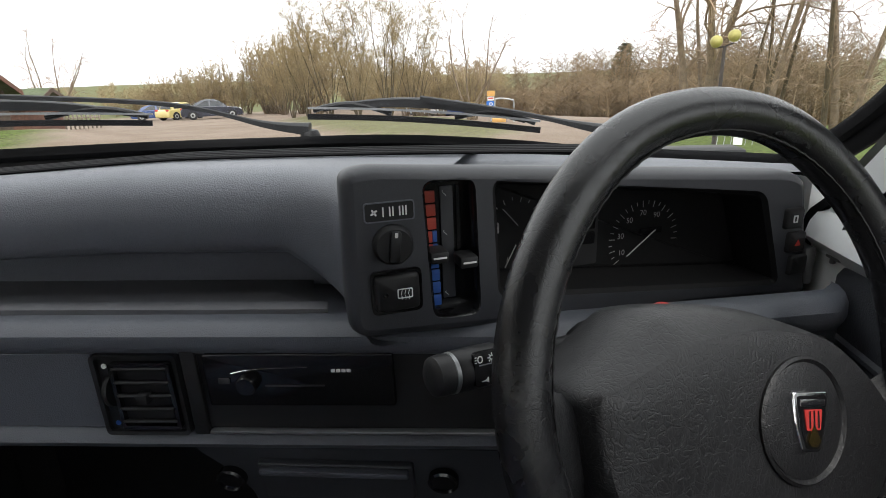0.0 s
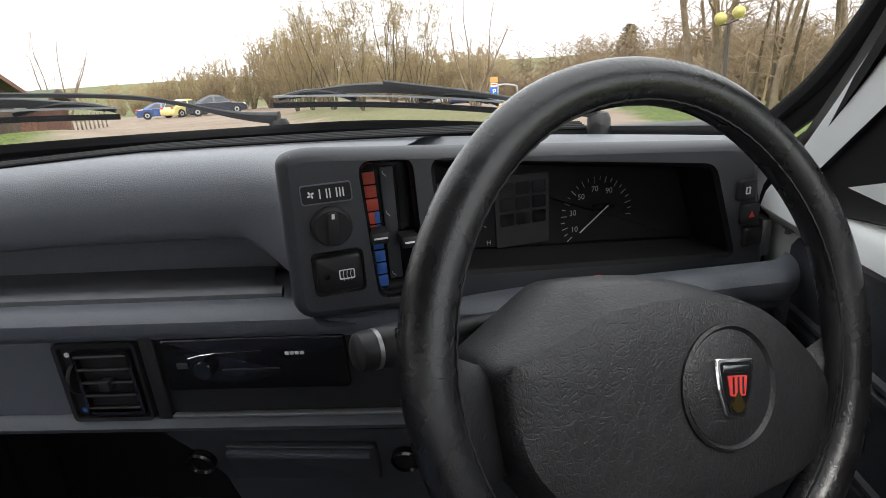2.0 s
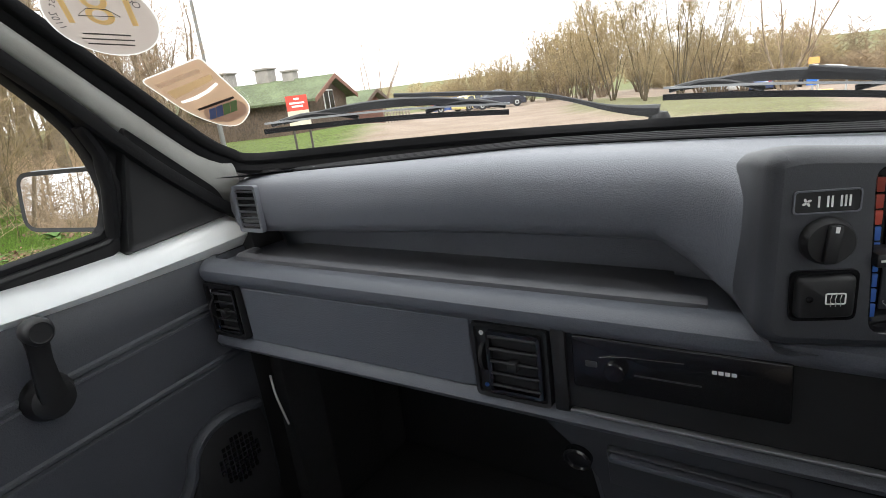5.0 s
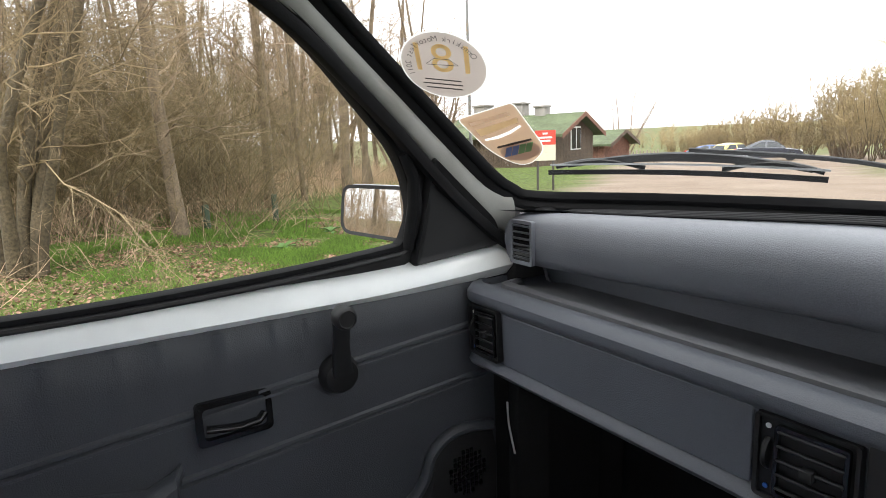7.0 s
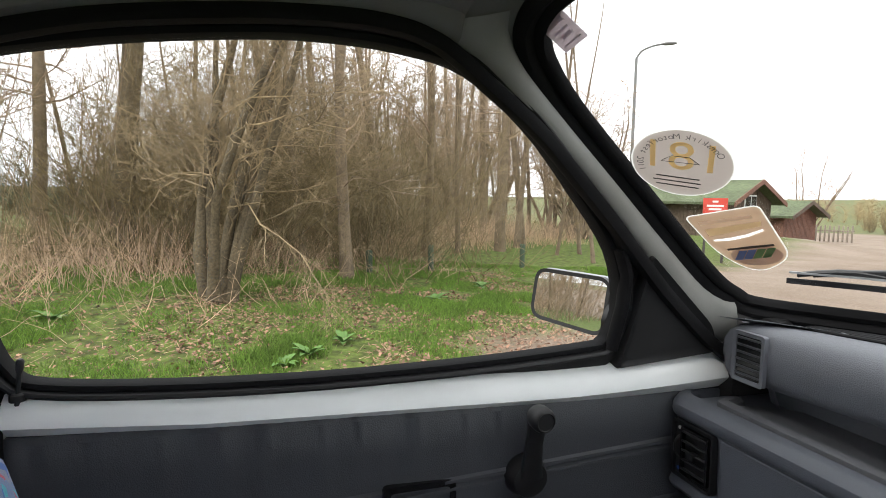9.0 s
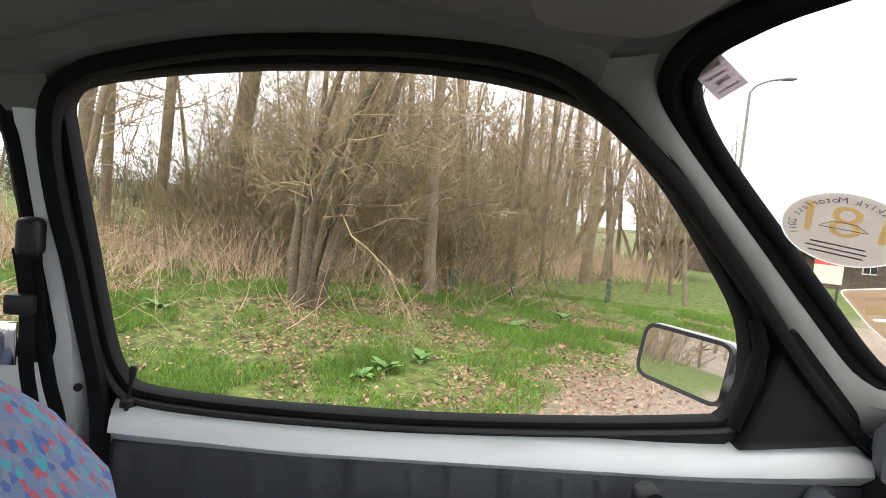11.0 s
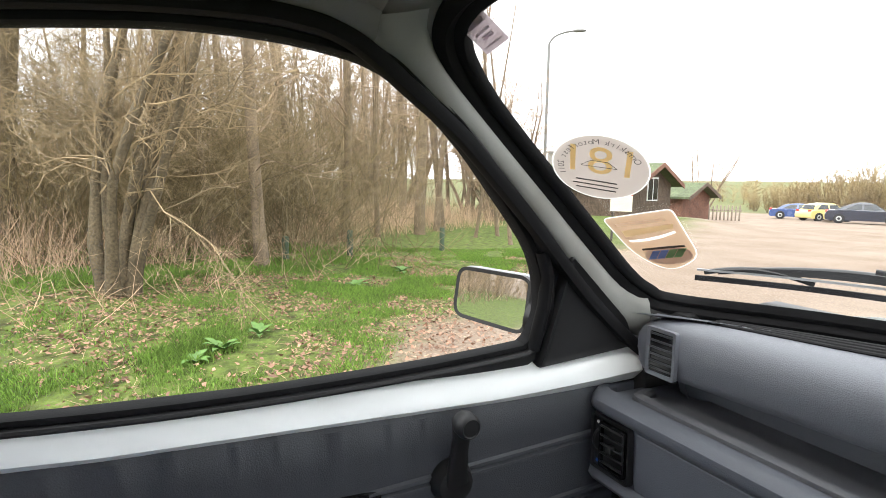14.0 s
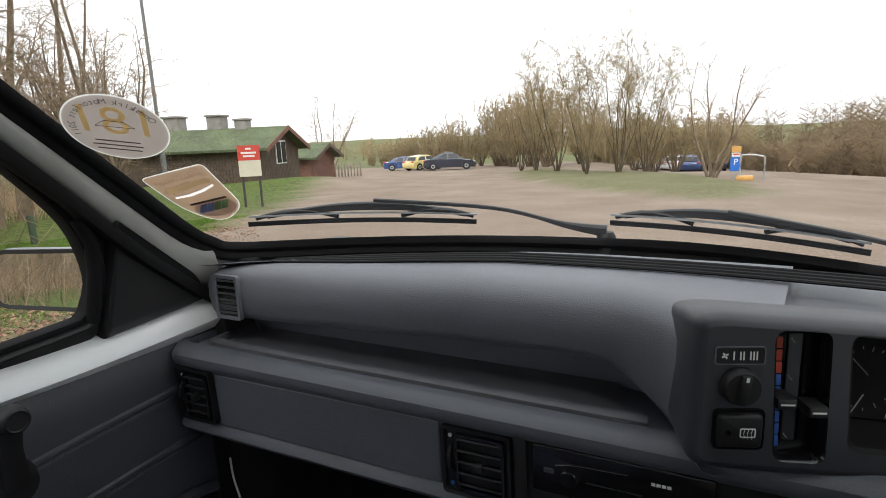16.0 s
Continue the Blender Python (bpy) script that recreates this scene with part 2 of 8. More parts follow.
def lathe(profile, m=Matrix(), n=24, bm=None, caps=True):
    """Profile of (radius, height) turned about the local z axis."""
    bm = bm or bmesh.new()
    rings = [[m @ Vector((r * math.cos(2 * math.pi * i / n), r * math.sin(2 * math.pi * i / n), h)) for i in range(n)] for r, h in profile]
    ring_faces(bm, rings, True, caps)
    return bm


def tube(path, r, n=8, up=(0, 0, 1), cyclic=False, bm=None, taper=None):
    return sweep(path, oval(r, r, n), up, cyclic, taper, bm)


def basis(origin, u, v):
    """Matrix whose local x, y, z are u, v and u x v at origin."""
    u, v = Vector(u).normalized(), Vector(v)
    w = u.cross(v).normalized()
    v = w.cross(u)
    return Matrix(((u.x, v.x, w.x, origin[0]), (u.y, v.y, w.y, origin[1]), (u.z, v.z, w.z, origin[2]), (0, 0, 0, 1)))


def smooth_line(pts, n=6, cyclic=False):
    """Catmull-Rom through the points."""
    out, k = [], len(pts)
    P = [Vector(p) for p in pts]
    for i in range(k if cyclic else k - 1):
        p0 = P[(i - 1) % k] if cyclic or i > 0 else P[i]
        p1, p2 = P[i], P[(i + 1) % k]
        p3 = P[(i + 2) % k] if cyclic or i < k - 2 else p2
        for j in range(n):
            f = j / n
            out.append(0.5 * (2 * p1 + (p2 - p0) * f + (2 * p0 - 5 * p1 + 4 * p2 - p3) * f * f + (3 * p1 - p0 - 3 * p2 + p3) * f ** 3))
    if not cyclic:
        out.append(P[-1])
    return out


def face_towards(ob, eye):
    """Turn an open pane's faces towards a point."""
    bm = bmesh.new()
    bm.from_mesh(ob.data)
    eye = Vector(eye)
    score = sum(f.normal.dot(eye - f.calc_center_median()) for f in bm.faces)
    if score < 0:
        bmesh.ops.reverse_faces(bm, faces=bm.faces)
    bm.to_mesh(ob.data)
    bm.free()
    ob.visible_shadow = False
    return ob


CABIN = (-0.03, -0.3, 1.1)

# ---- the small car: surfaces that its parts follow ----
XC = -0.03                                   # middle of the car


def screen_y(x, z):
    """The windscreen: curved in plan, raked back."""
    return 0.69 - 0.58 * (x * x if x < 0 else (x * 0.96) ** 2) - 1.355 * (z - 1.0)


def on_screen(x, z, out=0.0):
    return Vector((x, screen_y(x, z) + out * 0.6, z + out * 0.8))


def door_x(y, z):
    """The inner face of the passenger door and its glass, leaning in above the waist."""
    return -0.705 - 0.07 * (0.3 - y) / 0.95 + max(0.0, z - 0.95) * 0.28


def side(p, s):
    """A point of the passenger side (s = 1), or its twin on the driver's side (s = -1)."""
    return Vector(p) if s > 0 else Vector((2 * XC - p[0] - 0.02, p[1] + 0.055, p[2] + 0.022))


def on_door(y, z, inn=0.0, s=1):
    return side((door_x(y, z) + inn, y, z), s)


# outline of the windscreen, from its lower left corner over the top and back along the bottom
SCREEN_L = [(-0.640, 1.013), (-0.664, 1.030), (-0.668, 1.060), (-0.655, 1.130), (-0.640, 1.205), (-0.622, 1.290), (-0.605, 1.335), (-0.586, 1.361), (-0.560, 1.378), (-0.520, 1.391), (-0.44, 1.403), (-0.25, 1.411)]
SCREEN_R = [(0.25, 1.411), (0.44, 1.404), (0.505, 1.392), (0.543, 1.372), (0.562, 1.345), (0.578, 1.295), (0.596, 1.205), (0.607, 1.130), (0.616, 1.060), (0.612, 1.018), (0.600, 0.986), (0.565, 0.971)]
SCREEN_B = [(0.46, 0.974), (0.30, 0.990), (0.10, 1.002), (-0.10, 1.003), (-0.30, 1.006), (-0.48, 1.009)]
SCREEN = [v.to_2d() for v in smooth_line([(x, z, 0) for x, z in SCREEN_L + SCREEN_R + SCREEN_B], 5, True)]

windscreen = thing("windscreen", "clear curved laminated windscreen in a thick black rubber seal", "windscreen", at=(XC, 0.6, 1.0))
windscreen.location = (0, 0, 0)
bm = bmesh.new()
# pane as a fan of strips from the outline to its middle
mid = Vector((XC, 1.2))
rings = []
for k in (1.0, 0.85, 0.65, 0.45, 0.25, 0.05):
    rings.append([on_screen(mid.x + (p.x - mid.x) * k, mid.y + (p.y - mid.y) * k) for p in SCREEN])
ring_faces(bm, rings, True, False)
pane = part("pane", bm, M_GLASS, windscreen, "clear glass pane")
face_towards(pane, CABIN)


def screen_band(off0, off1, h0, h1, mat, name, label=""):
    """A moulded band round the windscreen, between two offsets from its outline."""
    bm = bmesh.new()
    rr = []
    n = len(SCREEN)
    for f, h in ((0, 0.0), (0.0, 0.5), (0.15, 0.9), (0.5, 1.0), (0.85, 0.9), (1.0, 0.5), (1.0, 0.0)):
        ring = []
        for i, p in enumerate(SCREEN):
            e = (SCREEN[(i + 1) % n] - SCREEN[i - 1]).normalized()
            nr = Vector((-e.y, e.x))
            if nr.dot(mid - p) > 0:
                nr = -nr
            q = p + nr * (off0 + (off1 - off0) * f)
            ring.append(on_screen(q.x, q.y, -(h0 + (h1 - h0) * h)))
        rr.append(ring)
    ring_faces(bm, rr, True, False)
    return part(name, bm, mat, windscreen, label)


screen_band(-0.004, 0.007, -0.004, 0.010, M_RUBBER, "seal_lip", "thin black rubber lip")
screen_band(0.005, 0.019, -0.004, 0.022, M_RUBBER, "seal", "thick black rubber seal")

# ---- body shell ----
body = thing("hatchback_car", "pale silver small hatchback with charcoal trim, seen from within", "car")

# outline of the side window's clear glass (y, z)
GLASS_YZ = [(0.196, 0.965), (0.200, 1.010), (0.168, 1.094), (0.088, 1.186), (0.012, 1.262), (-0.078, 1.324), (-0.162, 1.344), (-0.252, 1.350), (-0.340, 1.347), (-0.484, 1.331), (-0.620, 1.305),
            (-0.662, 1.282), (-0.664, 1.233), (-0.652, 1.107), (-0.640, 0.994), (-0.624, 0.945), (-0.588, 0.926), (-0.446, 0.917), (-0.244, 0.916), (-0.010, 0.926), (0.160, 0.940), (0.186, 0.946)]
GLASS_LINE = [v.to_2d() for v in smooth_line([(y, z, 0) for y, z in GLASS_YZ], 4, True)]
G_MID = Vector((-0.25, 1.12))


def side_band(off0, off1, inn0, inn1, mat, name, parent, s, label="", depth=0.02):
    bm = bmesh.new()
    rr, n = [], len(GLASS_LINE)
    for f, h in ((0, -1), (0.0, 0.4), (0.15, 0.9), (0.5, 1.0), (0.85, 0.9), (1.0, 0.4), (1.0, -1)):
        ring = []
        for i, p in enumerate(GLASS_LINE):
            e = (GLASS_LINE[(i + 1) % n] - GLASS_LINE[i - 1]).normalized()
            nr = Vector((-e.y, e.x))
            if nr.dot(G_MID - p) > 0:
                nr = -nr
            q = p + nr * (off0 + (off1 - off0) * f)
            inn = inn0 + (inn1 - inn0) * h if h >= 0 else -depth
            ring.append(on_door(q.x, q.y, inn, s))
        rr.append(ring)
    ring_faces(bm, rr, True, False)
    return part(name, bm, mat, parent, label)


def build_door(s):
    # trim panel with two pressed ribs
    ys = [-0.632 + (0.36 + 0.632) * i / 96 for i in range(97)]
    secs = []
    for y in ys:
        col = []
        tilt = 0.09 * (y + 0.15)
        for z, w in [(0.862, -0.012), (0.860, 0.006), (0.852, 0.012), (0.80, 0.013), (0.755, 0.013), (0.7475, 0.013), (0.7445, 0.0175), (0.7405, 0.018), (0.738, 0.012), (0.735, 0.012), (0.7325, 0.0175), (0.7285, 0.018), (0.726, 0.013),
                     (0.70, 0.013), (0.66, 0.013), (0.6475, 0.013), (0.6445, 0.0175), (0.6405, 0.018), (0.638, 0.012), (0.635, 0.012), (0.6325, 0.0175), (0.6285, 0.018), (0.626, 0.013), (0.59, 0.013), (0.54, 0.015), (0.45, 0.016), (0.36, 0.016), (0.30, 0.0)]:
            pad = (0.0014 * math.sin(y * 92) + 0.0009 * math.sin(y * 151 + 1.0)) * (1 if 0.76 < z < 0.855 and y < 0.02 else 0)
            col.append(on_door(y, z + (tilt if z < 0.8 else 0), w + pad, s))
        secs.append(col)
    door = part("car_door", loft(secs), M_DOORTRIM, body, "closed door with charcoal padded vinyl trim")
    # glass
    bm = bmesh.new()
    rings = [[on_door(G_MID.x + (p.x - G_MID.x) * k, G_MID.y + (p.y - G_MID.y) * k, -0.006, s) for p in GLASS_LINE] for k in (1.01, 0.7, 0.4, 0.05)]
    ring_faces(bm, rings, True, False)
    g = part("window_glass", bm, M_GLASS, door, "clear side window glass")
    face_towards(g, CABIN)
    side_band(-0.003, 0.008, -0.004, 0.006, M_RUBBER, "inner_seal", door, s, "black rubber glass run")
    side_band(0.007, 0.017, -0.002, 0.014, M_BLACK, "window_frame", door, s, "black window frame")
    # passenger side: added black band stops light leaking between frame and seal
    if s > 0:
        side_band(0.012, 0.040, -0.012, 0.000, M_BLACK, "frame_band", door, s, "black filler band between door frame and seal")
    else:
        side_band(0.014, 0.046, -0.004, 0.012, M_SILVER, "frame_band", door, s, "pale silver painted door frame")
    # waist rail: a convex painted strip
    secs = []
    for i in range(41):
        y = -0.630 + (0.405 + 0.630) * i / 40
        zt = 0.899 + 0.016 * max(0.0, (y - 0.10) / 0.3) ** 1.5 + 0.012 * max(0.0, (-y - 0.40) / 0.25)
        zb = zt - 0.036 - 0.006 * max(0.0, (y - 0.10) / 0.3)
        prof = [(zt + 0.012, -0.02), (zt + 0.006, 0.002), (zt, 0.010), (zt - 0.014, 0.020), (zt - 0.03, 0.024), (zb + 0.008, 0.022), (zb, 0.014), (zb - 0.012, 0.002), (zb - 0.012, -0.03)]
        secs.append([on_door(y, z, w, s) for z, w in prof])
    part("waist_rail", loft(secs), M_SILVER, door, "pale silver painted waist rail")
    # shut face at the front end, under the pillar
    pts = rounded([(0.355, 0.28), (0.43, 0.28), (0.425, 0.86), (0.41, 0.905), (0.355, 0.905)], 0.01)
    bm = bmesh.new()
    ring_faces(bm, [[on_door(u, v, w, s) for u, v in pts] for w in (-0.05, 0.0, 0.004)])
    part("front_edge", bm, M_BLACK if s > 0 else M_SILVER, door, "door edge")
    # triangular mirror sail
    tri = rounded([(0.204, 0.905), (0.390, 0.924), (0.370, 0.970), (0.226, 1.094)], [0.006, 0.016, 0.02, 0.008])
    if s < 0:
        tri = rounded([(0.205, 0.912), (0.366, 0.890), (0.354, 0.915), (0.215, 1.022)], [0.006, 0.016, 0.02, 0.008])
        corner = rounded([(0.205, 0.905), (0.40, 0.885), (0.386, 0.935), (0.262, 1.040), (0.19, 1.108), (0.20, 1.02)], 0.03)
        bm = bmesh.new()
        ring_faces(bm, [[on_door(u, v, w, s) for u, v in corner] for w in (-0.03, 0.006, 0.010)])
        part("frame_corner", bm, M_SILVER, door, "pale silver painted frame corner")
    bm = bmesh.new()
    cy, cz = 0.27, 0.98
    rr = [[on_door(u, v, -0.03, s) for u, v in tri], [on_door(u, v, 0.010, s) for u, v in tri], [on_door(cy + (u - cy) * 0.96, cz + (v - cz) * 0.95, 0.017, s) for u, v in tri], [on_door(cy + (u - cy) * 0.8, cz + (v - cz) * 0.8, 0.013, s) for u, v in tri]]
    ring_faces(bm, rr)
    part("mirror_sail", bm, M_BLACK, door, "black plastic mirror sail")
    bm = bmesh.new()
    post = [on_door(0.197, 0.938, 0.006, s), on_door(0.202, 1.01, 0.006, s), on_door(0.196, 1.06, 0.006, s), on_door(0.176, 1.10, 0.006, s)]
    part("glass_channel", sweep(post, oval(0.010, 0.012, 10), (1, 0, 0)), M_RUBBER, door, "black rubber channel")
    # black weatherstrip along the outside of the glass
    secs = []
    for i in range(25):
        y = -0.66 + (0.40 + 0.66) * i / 24
        rise = 0.016 * max(0.0, (y - 0.05) / 0.3)
        secs.append([on_door(y, z + rise, -o, s) for z, o in ((0.898, 0.010), (0.912, 0.012), (0.914, 0.020), (0.912, 0.040), (0.906, 0.056), (0.896, 0.060))])
    part("weatherstrip", loft(secs), M_RUBBER, door, "black outer weatherstrip")
    # outer skin
    secs = []
    for i in range(25):
        y = -0.67 + (0.45 + 0.67) * i / 24
        col = []
        for z, o in [(0.902, 0.030), (0.900, 0.050), (0.87, 0.072), (0.80, 0.090), (0.70, 0.098), (0.62, 0.095), (0.60, 0.088), (0.58, 0.095), (0.45, 0.085), (0.32, 0.055), (0.25, 0.02)]:
            col.append(on_door(y, z, -o, s))
        secs.append(col)
    part("outer_skin", loft(secs), M_SILVER_OUT, door, "white-gold metallic outer skin")
    return door


passenger_door = build_door(1)
driver_door = build_door(-1)

# door furniture on the passenger door
crank = thing("window_winder", "black plastic window winder handle on the door trim", "window winder", at=on_door(0.056, 0.750, 0.012))
mx = Matrix.Translation(on_door(0.056, 0.750, 0.012))
face_in = Matrix(((0, 0, 1, 0), (1, 0, 0, 0), (0, 1, 0, 0), (0, 0, 0, 1)))     # local z towards the cabin
inv = Matrix.Translation(-Vector(crank.location))
bm = lathe([(0.034, 0.0), (0.034, 0.004), (0.031, 0.012), (0.027, 0.022), (0.018, 0.026), (0.002, 0.027)], inv @ mx @ face_in, 32)
part("boss", bm, M_BLACK, crank)
arm = [Vector((0.022, 0.000, 0.004)), Vector((0.027, -0.002, 0.03)), Vector((0.033, -0.003, 0.06)), Vector((0.040, -0.003, 0.085)), Vector((0.042, -0.003, 0.112))]
part("arm", sweep(arm, oval(0.0145, 0.007, 14, 3.0), (1, 0, 0), scale=[1.25, 1.1, 0.95, 0.95, 1.1]), M_BLACK, crank)
bm = lathe([(0.016, -0.004), (0.018, 0.002), (0.0185, 0.016), (0.016, 0.024), (0.0135, 0.026), (0.012, 0.0245), (0.002, 0.0245)], Matrix.Translation((0.043, -0.003, 0.108)) @ face_in, 28)
part("knob", bm, M_BLACK, crank, "round turning knob")

handle = thing("door_release", "black recessed interior door release handle", "door handle", at=on_door(-0.108, 0.72, 0.013))
inv = Matrix.Translation(-Vector(handle.location))
hm = inv @ basis(on_door(-0.108, 0.72, 0.016), (-0.0, 1, 0), (0, 0, 1))
outer = rounded(box2(-0.055, -0.034, 0.055, 0.034), 0.010)
inner = rounded(box2(-0.045, -0.025, 0.046, 0.025), 0.008)
part("bezel", frame_slab(outer, inner, 0.016, hm @ Matrix.Translation((0, 0, 0.004)), lip=0.001), M_BLACK_GLOSS, handle)
part("cup", slab(inner, 0.006, hm @ Matrix.Translation((0, 0, -0.008))), M_BLACK_GLOSS, handle)
lever = [Vector((-0.042, -0.004, 0.004)), Vector((-0.02, -0.008, 0.006)), Vector((0.005, -0.012, 0.006)), Vector((0.032, -0.012, 0.004)), Vector((0.043, -0.004, 0.0))]
part("lever", sweep([hm @ (p + Vector((0, 0, 0.005))) for p in lever], oval(0.005, 0.010, 10), (1, 0, 0)), M_BLACK_GLOSS, handle)

armrest = thing("armrest", "charcoal moulded door armrest with pull grip", "armrest", at=on_door(-0.33, 0.64, 0.0))
inv = Matrix.Translation(-Vector(armrest.location))
path = [(-0.185, 0.668), (-0.20, 0.66), (-0.235, 0.645), (-0.28, 0.655), (-0.34, 0.668), (-0.42, 0.67), (-0.52, 0.668), (-0.56, 0.655)]
secs = []
for k, (y, z) in enumerate(path):
    out = [0.018, 0.05, 0.058, 0.055, 0.055, 0.055, 0.05, 0.012][k]
    low = [0.015, 0.04, 0.055, 0.06, 0.06, 0.06, 0.055, 0.02][k]
    secs.append([inv @ on_door(y, z - low, 0.005), inv @ on_door(y, z - low, out * 0.6), inv @ on_door(y, z - low * 0.6, out), inv @ on_door(y, z - 0.008, out), inv @ on_door(y, z, out - 0.010), inv @ on_door(y, z + 0.002, out * 0.5), inv @ on_door(y, z - 0.004, 0.008)])
part("pad", loft(secs, True, True), M_DOORTRIM, armrest)

pocket = thing("door_pocket", "black moulded door pocket with speaker grille", "door pocket", at=on_door(0.2, 0.42, 0.0))
inv = Matrix.Translation(-Vector(pocket.location))
edge = smooth_line([(0.345, 0.575, 0), (0.29, 0.585, 0), (0.245, 0.578, 0), (0.212, 0.55, 0), (0.195, 0.505, 0), (0.155, 0.47, 0), (0.05, 0.445, 0), (-0.15, 0.43, 0), (-0.45, 0.43, 0)], 5)
part("rim", sweep([inv @ on_door(p.x, p.y, 0.024) for p in edge], oval(0.010, 0.012, 10), (1, 0, 0)), M_DOORTRIM, pocket)
secs = [[inv @ on_door(p.x, p.y, 0.02) for p in edge], [inv @ on_door(p.x, p.y - 0.04, 0.035) for p in edge], [inv @ on_door(p.x, 0.30, 0.03) for p in edge]]
part("pocket_face", loft(secs), M_BLACK, pocket)
bm = bmesh.new()
for i in range(9):
    for j in range(9):
        y, z = 0.245 + 0.009 * i, 0.46 + 0.0105 * j
        if (i - 4) ** 2 + (j - 4) ** 2 < 20:
            block(-0.002, -0.0028, -0.0035, 0.003, 0.0028, 0.0035, m=Matrix.Translation(inv @ on_door(y, z, 0.034)), bm=bm)
tagged(part("grille", bm, M_BLACK_GLOSS, pocket), kind="stuff")

# pillars, roof, sills
def pillar(s, name):
    """Front pillar trim between the windscreen seal and the door seal."""
    A = smooth_line([(-0.668, 1.020, 0), (-0.684, 1.055, 0), (-0.671, 1.13, 0), (-0.656, 1.205, 0), (-0.638, 1.292, 0), (-0.622, 1.342, 0), (-0.602, 1.373, 0), (-0.572, 1.394, 0)], 4)
    B = smooth_line([(0.41, 0.938, 0), (0.38, 0.952, 0), (0.277, 1.037, 0), (0.177, 1.131, 0), (0.085, 1.213, 0), (0.0, 1.280, 0), (-0.075, 1.334, 0), (-0.15, 1.368, 0)], 4)
    secs = []
    for a, b in zip(A, B):
        p = Vector((a.x, screen_y(a.x, a.y) - 0.008, a.y - 0.010))
        q = on_door(b.x, b.y, 0.010)
        n = (q - p).cross(Vector((0.1, -0.45, 0.38))).normalized()
        if n.x < 0:
            n = -n
        ring = []
        for f, h in ((0, -0.03), (0, 0.0), (0.08, 0.005), (0.3, 0.010), (0.6, 0.010), (0.9, 0.005), (1.0, 0.0), (1.0, -0.03)):
            r = p.lerp(q, f) + n * h
            if s < 0:
                r = Vector((2 * XC - r.x - 0.02 + 0.030 * (1 - f), r.y + 0.055 * f, r.z + 0.022 * f))
            ring.append(r)
        secs.append(ring)
    part(name, loft(secs), M_PILLAR, body, "grey textured front pillar trim")


pillar(1, "front_pillar")
pillar(-1, "front_pillar")


def opening_seal(s):
    """Black rubber round the door opening, outside the window frame."""
    pts = smooth_line([(0.425, 0.80, 0), (0.424, 0.89, 0), (0.402, 0.918, 0), (0.360, 0.950, 0), (0.260, 1.033, 0), (0.161, 1.128, 0), (0.062, 1.218, 0), (0.015, 1.258, 0), (-0.052, 1.304, 0), (-0.106, 1.340, 0), (-0.141, 1.355, 0), (-0.173, 1.362, 0), (-0.229, 1.366, 0), (-0.34, 1.362, 0), (-0.488, 1.345, 0),
                       (-0.607, 1.316, 0), (-0.650, 1.296, 0), (-0.671, 1.272, 0), (-0.679, 1.225, 0), (-0.676, 1.16, 0), (-0.667, 1.098, 0), (-0.660, 1.03, 0), (-0.652, 0.957, 0), (-0.643, 0.887, 0), (-0.640, 0.75, 0), (-0.638, 0.45, 0)], 4)
    k = 1.0 if s > 0 else 0.55
    path = [on_door(p.x, p.y, 0.014 * k, s) for p in pts]
    part("opening_seal", sweep(path, [(a * k, b * k) for a, b in ((0.010, -0.009), (0.012, 0.0), (0.009, 0.008), (0.0, 0.011), (-0.008, 0.009), (-0.011, 0.0), (-0.009, -0.009))], (1, 0, 0)), M_RUBBER, body, "black rubber door opening seal")


opening_seal(1)
opening_seal(-1)

# A-post under the pillar, seen beside the dashboard
for s in (1, -1):
    secs = []
    for z in (0.25, 0.5, 0.7, 0.82, 0.90, 0.945):
        secs.append([on_door(0.425, z, -0.03, s), on_door(0.43, z, 0.008, s), on_door(0.455, z, 0.020, s), on_door(0.50, z, 0.030, s), on_door(0.62, z, 0.03, s)])
    part("front_post", loft(secs), M_SILVER if s < 0 else M_BLACK, body, "door post")

